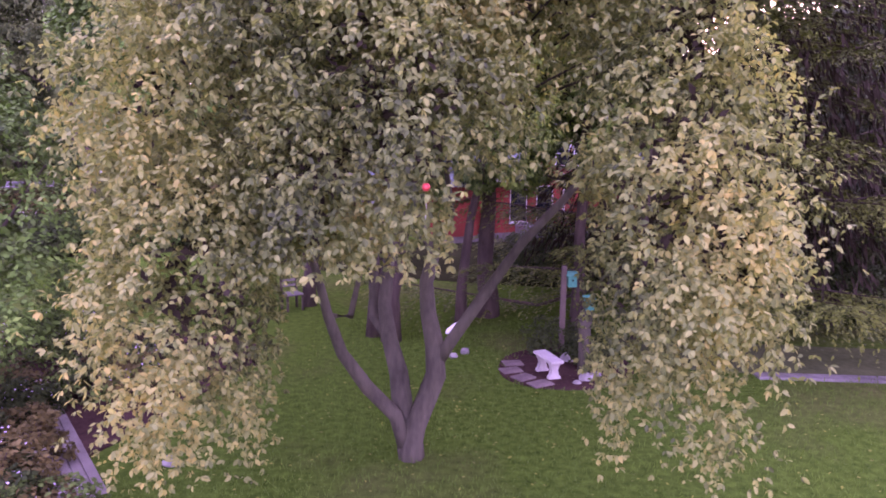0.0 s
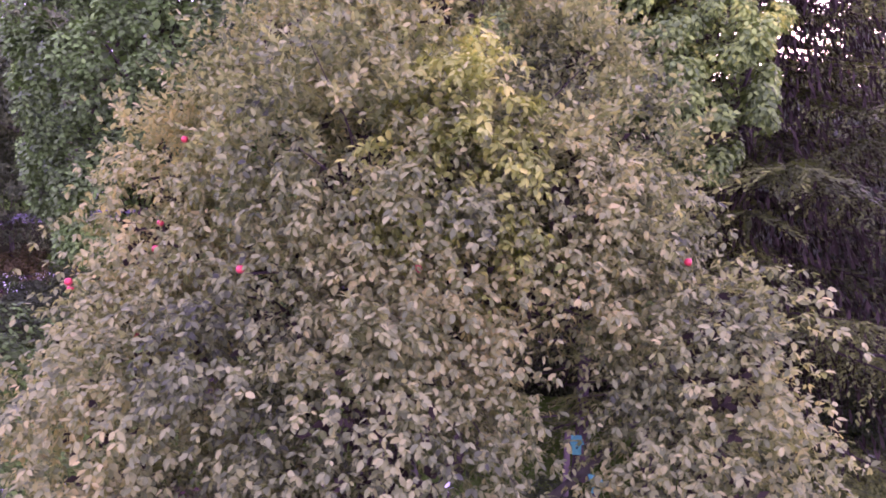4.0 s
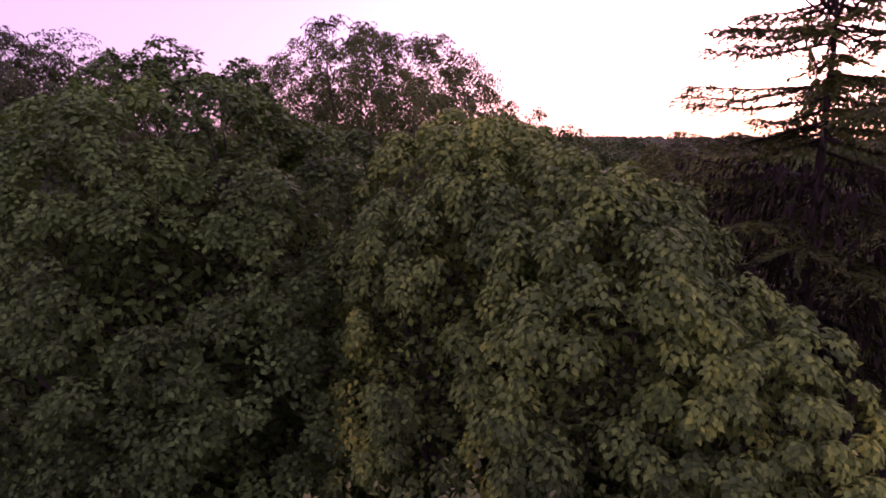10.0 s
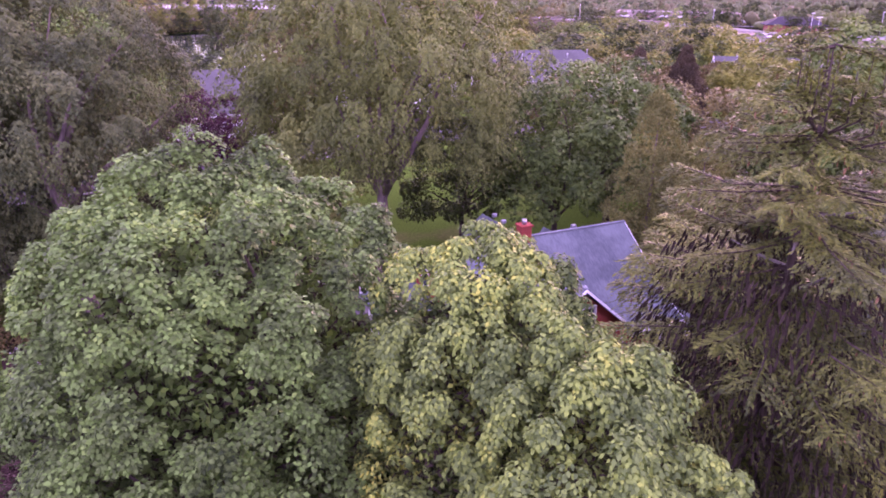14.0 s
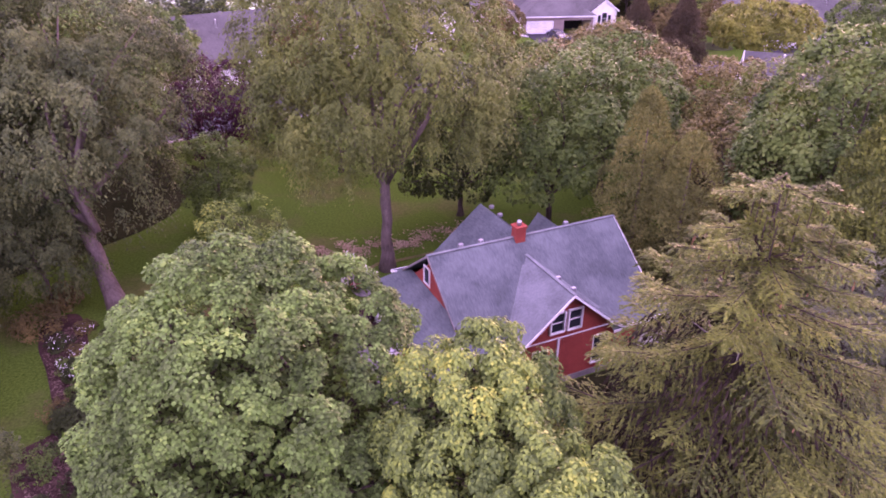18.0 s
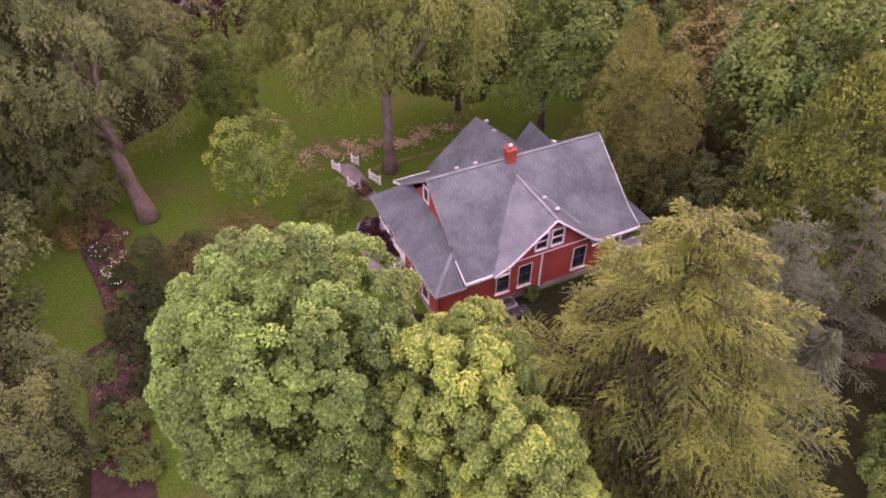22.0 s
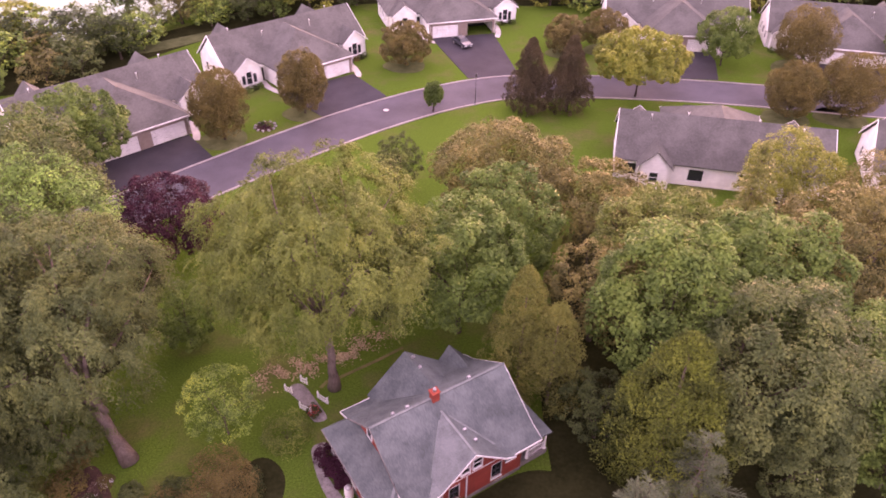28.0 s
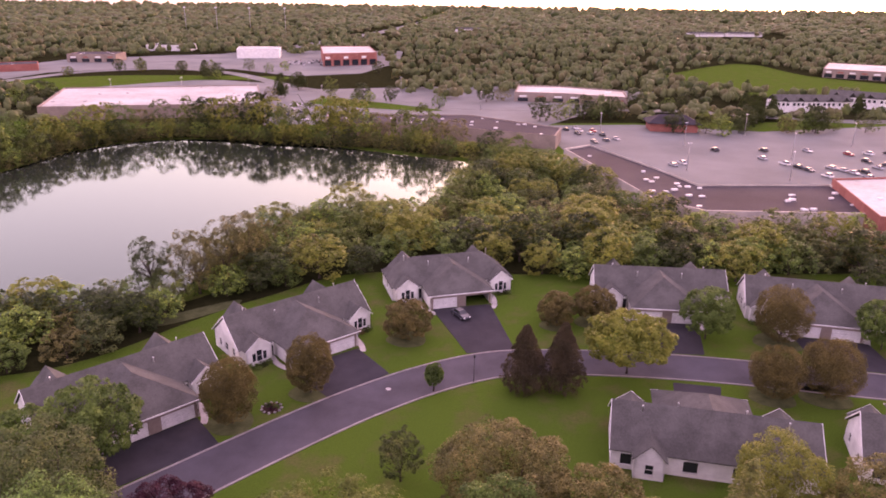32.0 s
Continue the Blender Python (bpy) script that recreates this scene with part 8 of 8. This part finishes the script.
d[:, 2] = np.abs(d[:, 2])
wf = thing("white_blossom", 33.2, 34.2, 0.55, 0, "white blossoms scattered over the low shrub", "flower")
part("petals", leaf_mesh("petals", d * [1.5, 1.5, 0.75], ball(fr, 48), unit(d + [0, 0, 1]), 0.1, 1.0, WHITE), WHITE, wf)
patch("garden_path", blob([(-7.9, 48.4), (-6.7, 48.9), (-5.3, 46.6), (-4.5, 44.9), (-5.6, 44.7), (-6.6, 46.6)], 4), 0.04, STONE_DARK, "greyish paved path between low white fences", "path")
patch("garden_path", blob([(-5.7, 41.6), (-5.1, 42.4), (-4.4, 42.2), (-4.9, 40.4), (-3.9, 38.4), (-2.3, 35.6), (-1.4, 33.0), (-2.1, 32.8), (-3.2, 35.4), (-4.8, 38.2)], 4), 0.04, STONE_DARK, "curving paved walk beside the house", "path")
patch("bare_track", ribbon_line([(-5.1, 48.3), (-4.6, 48.9), (-3.3, 49.4), (-1.9, 50.1), (0.1, 51.1), (2.4, 52.4)], 0.16), 0.02, DRYGRASS, "narrow trodden path across the lawn", "path")
LITTER = foliage("dry_fallen_leaf", [(0.12, 0.1, 0.055), (0.23, 0.18, 0.11), (0.34, 0.27, 0.18), (0.44, 0.37, 0.26)], 0.05, 0.9, 0.0, each=0.7)
lg = np.random.default_rng(97)
course = np.array([(-10.7, 49.0), (-9.1, 50.5), (-7.5, 50.8), (-6.1, 51.1), (-3.9, 51.6), (-2.4, 52.5), (-0.7, 53.6), (1.6, 54.6)])
u = lg.uniform(0, len(course) - 1.001, 5200)
k = u.astype(int)
drift = course[k] + (course[k + 1] - course[k]) * (u - k)[:, None] + lg.normal(size=(len(u), 2)) * [0.7, 0.62]
clump = np.array([noise.noise(Vector((x * 0.8, y * 0.8, 0.0))) for x, y in drift]) + lg.uniform(-0.35, 0.35, len(u)) > 0.06
drift = drift[clump]
me = leaf_mesh("fallen_leaves", np.column_stack([drift, lg.uniform(0.03, 0.06, len(drift))]), ball(lg, len(drift)) * [1, 1, 0.2], unit(ball(lg, len(drift)) * 0.35 + [0, 0, 1.0]), lg.uniform(0.12, 0.22, len(drift)), 0.7, LITTER)
tagged(part("fallen_leaves", me, LITTER), "drift of dry brown leaves across the lawn", "leaf litter", kind="stuff")
bush = shrub("flowering_shrub", "small bush of red blossom between the fences", -5.6, 45.5, 0.5, 0.7, LEAF_SHRUB, 183, 40, 40, 0.1)
d = ball(lg, 90)
d[:, 2] = np.abs(d[:, 2])
part("blossom", leaf_mesh("blossom", d * [0.54, 0.54, 0.45] + [0, 0, 0.32], ball(lg, 90), unit(d + [0, 0, 0.8]), 0.12, 0.9, APPLE_RED), APPLE_RED, bush, "red blossom")


def picket_panel(x0, y0, x1, y1):
    ln, an = math.hypot(x1 - x0, y1 - y0), math.degrees(math.atan2(y1 - y0, x1 - x0))
    f = thing("picket_fence", x0, y0, 0, an, "short white picket fence panel beside the path", "fence", "path fences")
    for z in (0.2, 0.58):
        part("rail", boxed(0, ln, -0.02, 0.02, z, z + 0.07), WHITE, f)
    n = max(4, int(ln / 0.13))
    for k in range(n):
        x = ln * k / (n - 1)
        bm = slabbed([(x - 0.035, -0.035), (x + 0.035, -0.035), (x + 0.035, -0.021), (x - 0.035, -0.021)], 0.05, 0.74)
        part("picket", bm, WHITE, f)
    for x in (0, ln):
        part("post", boxed(x - 0.05, x + 0.05, 0.021, 0.12, -0.05, 0.8, bevel=0.01), WHITE, f)


picket_panel(-8.1, 48.3, -7.55, 47.9)
picket_panel(-6.8, 49.2, -6.3, 48.8)
picket_panel(-6.75, 46.2, -5.85, 45.5)
picket_panel(-5.3, 47.2, -4.5, 46.4)
tank = thing("rain_barrel", -2.75, 37.25, 0, 0, "tall white rain barrel with a grey-blue lid beside the wall", "barrel")
part("drum", lathe(bmesh.new(), [(0.3, 0), (0.33, 0.05), (0.35, 0.45), (0.36, 0.6), (0.35, 0.75), (0.33, 1.15), (0.27, 1.25)], 22), WHITE, tank)
part("lid", lathe(bmesh.new(), [(0.27, 1.25), (0.2, 1.32), (0.1, 1.36), (0.02, 1.37)], 22), METAL, tank)
part("tap", boxed(-0.03, 0.03, -0.42, -0.34, 0.15, 0.22, bevel=0.01), METAL, tank)
patch("patio", [(3.0, 34.5), (4.3, 35.1), (5.3, 34.2), (4.0, 32.4), (2.9, 33.6)], 0.05, SHADE_FLOOR, "small dark pad beside the house", "patio")
ac = thing("cooling_unit", 3.9, 34.2, 0.05, 25.7, "grey metal cooling unit on a concrete pad", "air conditioner")
part("case", boxed(-0.42, 0.42, -0.42, 0.42, 0, 0.75, bevel=0.03), METAL, ac)
part("fan_grille", lathe(bmesh.new(), [(0.33, 0.752), (0.33, 0.77), (0.05, 0.775), (0.02, 0.775)], 20), BLACKMETAL, ac)
tb = thing("garden_table", 4.5, 33.6, 0.05, 25.7, "grey slatted garden table on the patio", "table")
for k in range(6):
    part("slat", boxed(-0.55, 0.55, -0.36 + k * 0.12, -0.26 + k * 0.12, 0.66, 0.7), BLACKMETAL, tb)
for sx in (-0.48, 0.48):
    for sy in (-0.3, 0.3):
        part("leg", boxed(sx - 0.035, sx + 0.035, sy - 0.035, sy + 0.035, 0, 0.66), WOODGREY, tb)
for k, (x, y) in enumerate(((4.0, 33.2), (4.35, 32.9))):
    pot = thing("flower_pot", x, y, 0.05, 0, "dark round flower pot on the patio", "flower pot", "patio pots")
    part("pot", lathe(bmesh.new(), [(0.12, 0), (0.19, 0.28), (0.2, 0.32), (0.17, 0.32), (0.14, 0.22)], 16), BLACKMETAL, pot)
    part("soil", lathe(bmesh.new(), [(0.16, 0.25), (0.02, 0.27)], 14), MULCH, pot)
shrub("shrub", "small green shrub against the brick wall", 5.3, 35.5, 0.45, 0.8, LEAF_GREEN, 190, 40, 40, 0.08)
dead = thing("bleached_branch", 18.2, 25.5, 0, 0, "bleached fallen branch with curling twigs", "branch")
rq = random.Random(12)
for k in range(8):
    a = k * 0.8
    part("twig", tube(bmesh.new(), [(0, 0, 0.05), (math.cos(a) * 0.5, math.sin(a) * 0.5, 0.45), (math.cos(a) * 1.0, math.sin(a) * 1.0, 0.5), (math.cos(a + 0.3) * 1.25, math.sin(a + 0.3) * 1.25, 0.12)], [0.035, 0.025, 0.018, 0.008], 5), WOODGREY, dead)
broadleaf("locust_tree", "low grey-green tree with layered boughs", 30.2, 34.2, 8.6, 3.4, 3.2, 1.0, LEAF_WILLOW, 300, 0.66, 60, 0.22, 0.5, 0.18, BARK_DARK, 94, 2.2, -0.8)
broadleaf("hickory_tree", "bright green tree at the wood's edge", 37.2, 33.6, 8.8, 3.2, 3.2, 1.2, LEAF_GREEN, 260, 0.7, 60, 0.24, 0.7, 0.18, BARK_DARK, 95, 2.4, -0.8)
broadleaf("hazel_tree", "low green hazel at the edge of the track", 21.2, 21.6, 6.0, 3.1, 3.0, 0.6, LEAF_GREEN, 220, 0.5, 70, 0.15, 0.7, 0.12, BARK_DARK, 44, 1.4)
broadleaf("elder_tree", "dark multi-stemmed elder beside the track", 24.5, 26.5, 4.0, 2.6, 2.4, 0.4, LEAF_SHRUB, 120, 0.5, 60, 0.15, 0.6, 0.1, BARK_DARK, 45, 1.0)
for k, (x, y, r0, h, ln) in enumerate(((-1.5, 18.5, 0.16, 6.0, (0.3, 1.2)), (-1.1, 18.1, 0.17, 6.5, (0.9, 1.0)), (0.5, 19.3, 0.12, 5.5, (0.7, 0.4)), (-3.6, 21.4, 0.14, 6.0, (-0.4, 0.8)))):
    tr = thing("tree_stem", x, y, 0, 0, "dark rising stem of the maple clump", "tree trunk", "maple stems")
    part("trunk", tube(bmesh.new(), [(0, 0, -0.1), (0.02, 0.02, 1.0), (ln[0] * 0.3, ln[1] * 0.3, 2.6), (ln[0] * 0.7, ln[1] * 0.7, h * 0.7), (ln[0], ln[1], h)], [r0 * 1.5, r0, r0 * 0.9, r0 * 0.75, r0 * 0.5], 9, 0.08, rq), BARK_DARK, tr)
for k, (x, y) in enumerate(((13.2, 26.6), (13.9, 25.2), (12.2, 28.4), (15.8, 25.0))):
    tr = thing("tree_stem", x, y, 0, 0, "straight dark conifer trunk beyond the track", "tree trunk", "conifer stems")
    part("trunk", tube(bmesh.new(), [(0, 0, -0.1), (0, 0, 2), (0.05, 0, 5), (0.05, 0.05, 7.5)], [0.24, 0.18, 0.16, 0.1], 9, 0.06, rq), BARK, tr)
    fo = np.random.default_rng(200 + k)
    n = 2600
    z = fo.uniform(2.0, 9.0, n)
    az = fo.uniform(0, 6.28, n)
    rr = (9.4 - z) * 0.36 * fo.uniform(0.2, 1.0, n)
    at = np.stack([np.cos(az) * rr, np.sin(az) * rr, z], 1)
    wy = np.stack([np.cos(az), np.sin(az), fo.uniform(-1.6, -0.2, n)], 1)
    part("foliage", leaf_mesh("foliage", at, wy, unit(ball(fo, n) + [0, 0, 1]), fo.uniform(0.2, 0.45, n), 0.24, NEEDLE_GREY), NEEDLE_GREY, tr)

# ---- turf and fallen leaves near the apple tree ----
fg = np.random.default_rng(91)
n = 52000
gx_, gy_ = fg.uniform(-8, 11, n), 6.3 + 13.5 * fg.uniform(0, 1, n) ** 1.3
bare = inside(gx_, gy_, [(1.2, 15.9), (1.6, 15.1), (2.6, 14.9), (3.7, 15.5), (4.0, 16.6), (3.2, 17.7), (2.1, 17.6)]) | ((gx_ > 5) & (gy_ > 15.7) & (gy_ < 19.5)) | ((gx_ < -3.2) & (gy_ > 11.5))
gx_, gy_ = gx_[~bare], gy_[~bare]
n = len(gx_)
wy = np.stack([fg.normal(0, 0.45, n), fg.normal(0, 0.45, n), np.ones(n)], 1)
me = leaf_mesh("grass", np.stack([gx_, gy_, np.full(n, -0.005)], 1), wy, ball(fg, n), fg.uniform(0.05, 0.12, n), 0.13, GRASS)
tagged(part("grass", me, GRASS), "rough green grass of the near lawn", "grass", kind="stuff")
n = 900
px_, py_ = fg.uniform(-5, 7, n), fg.uniform(7, 18, n)
me = leaf_mesh("fallen_leaves", np.stack([px_, py_, fg.uniform(0.03, 0.07, n)], 1), ball(fg, n) * [1, 1, 0.2], unit(ball(fg, n) * 0.4 + [0, 0, 1]), fg.uniform(0.04, 0.08, n), 0.6, LEAF_YELLOW)
tagged(part("fallen_leaves", me, LEAF_YELLOW), "yellow leaves scattered on the lawn", "leaf litter", kind="stuff")
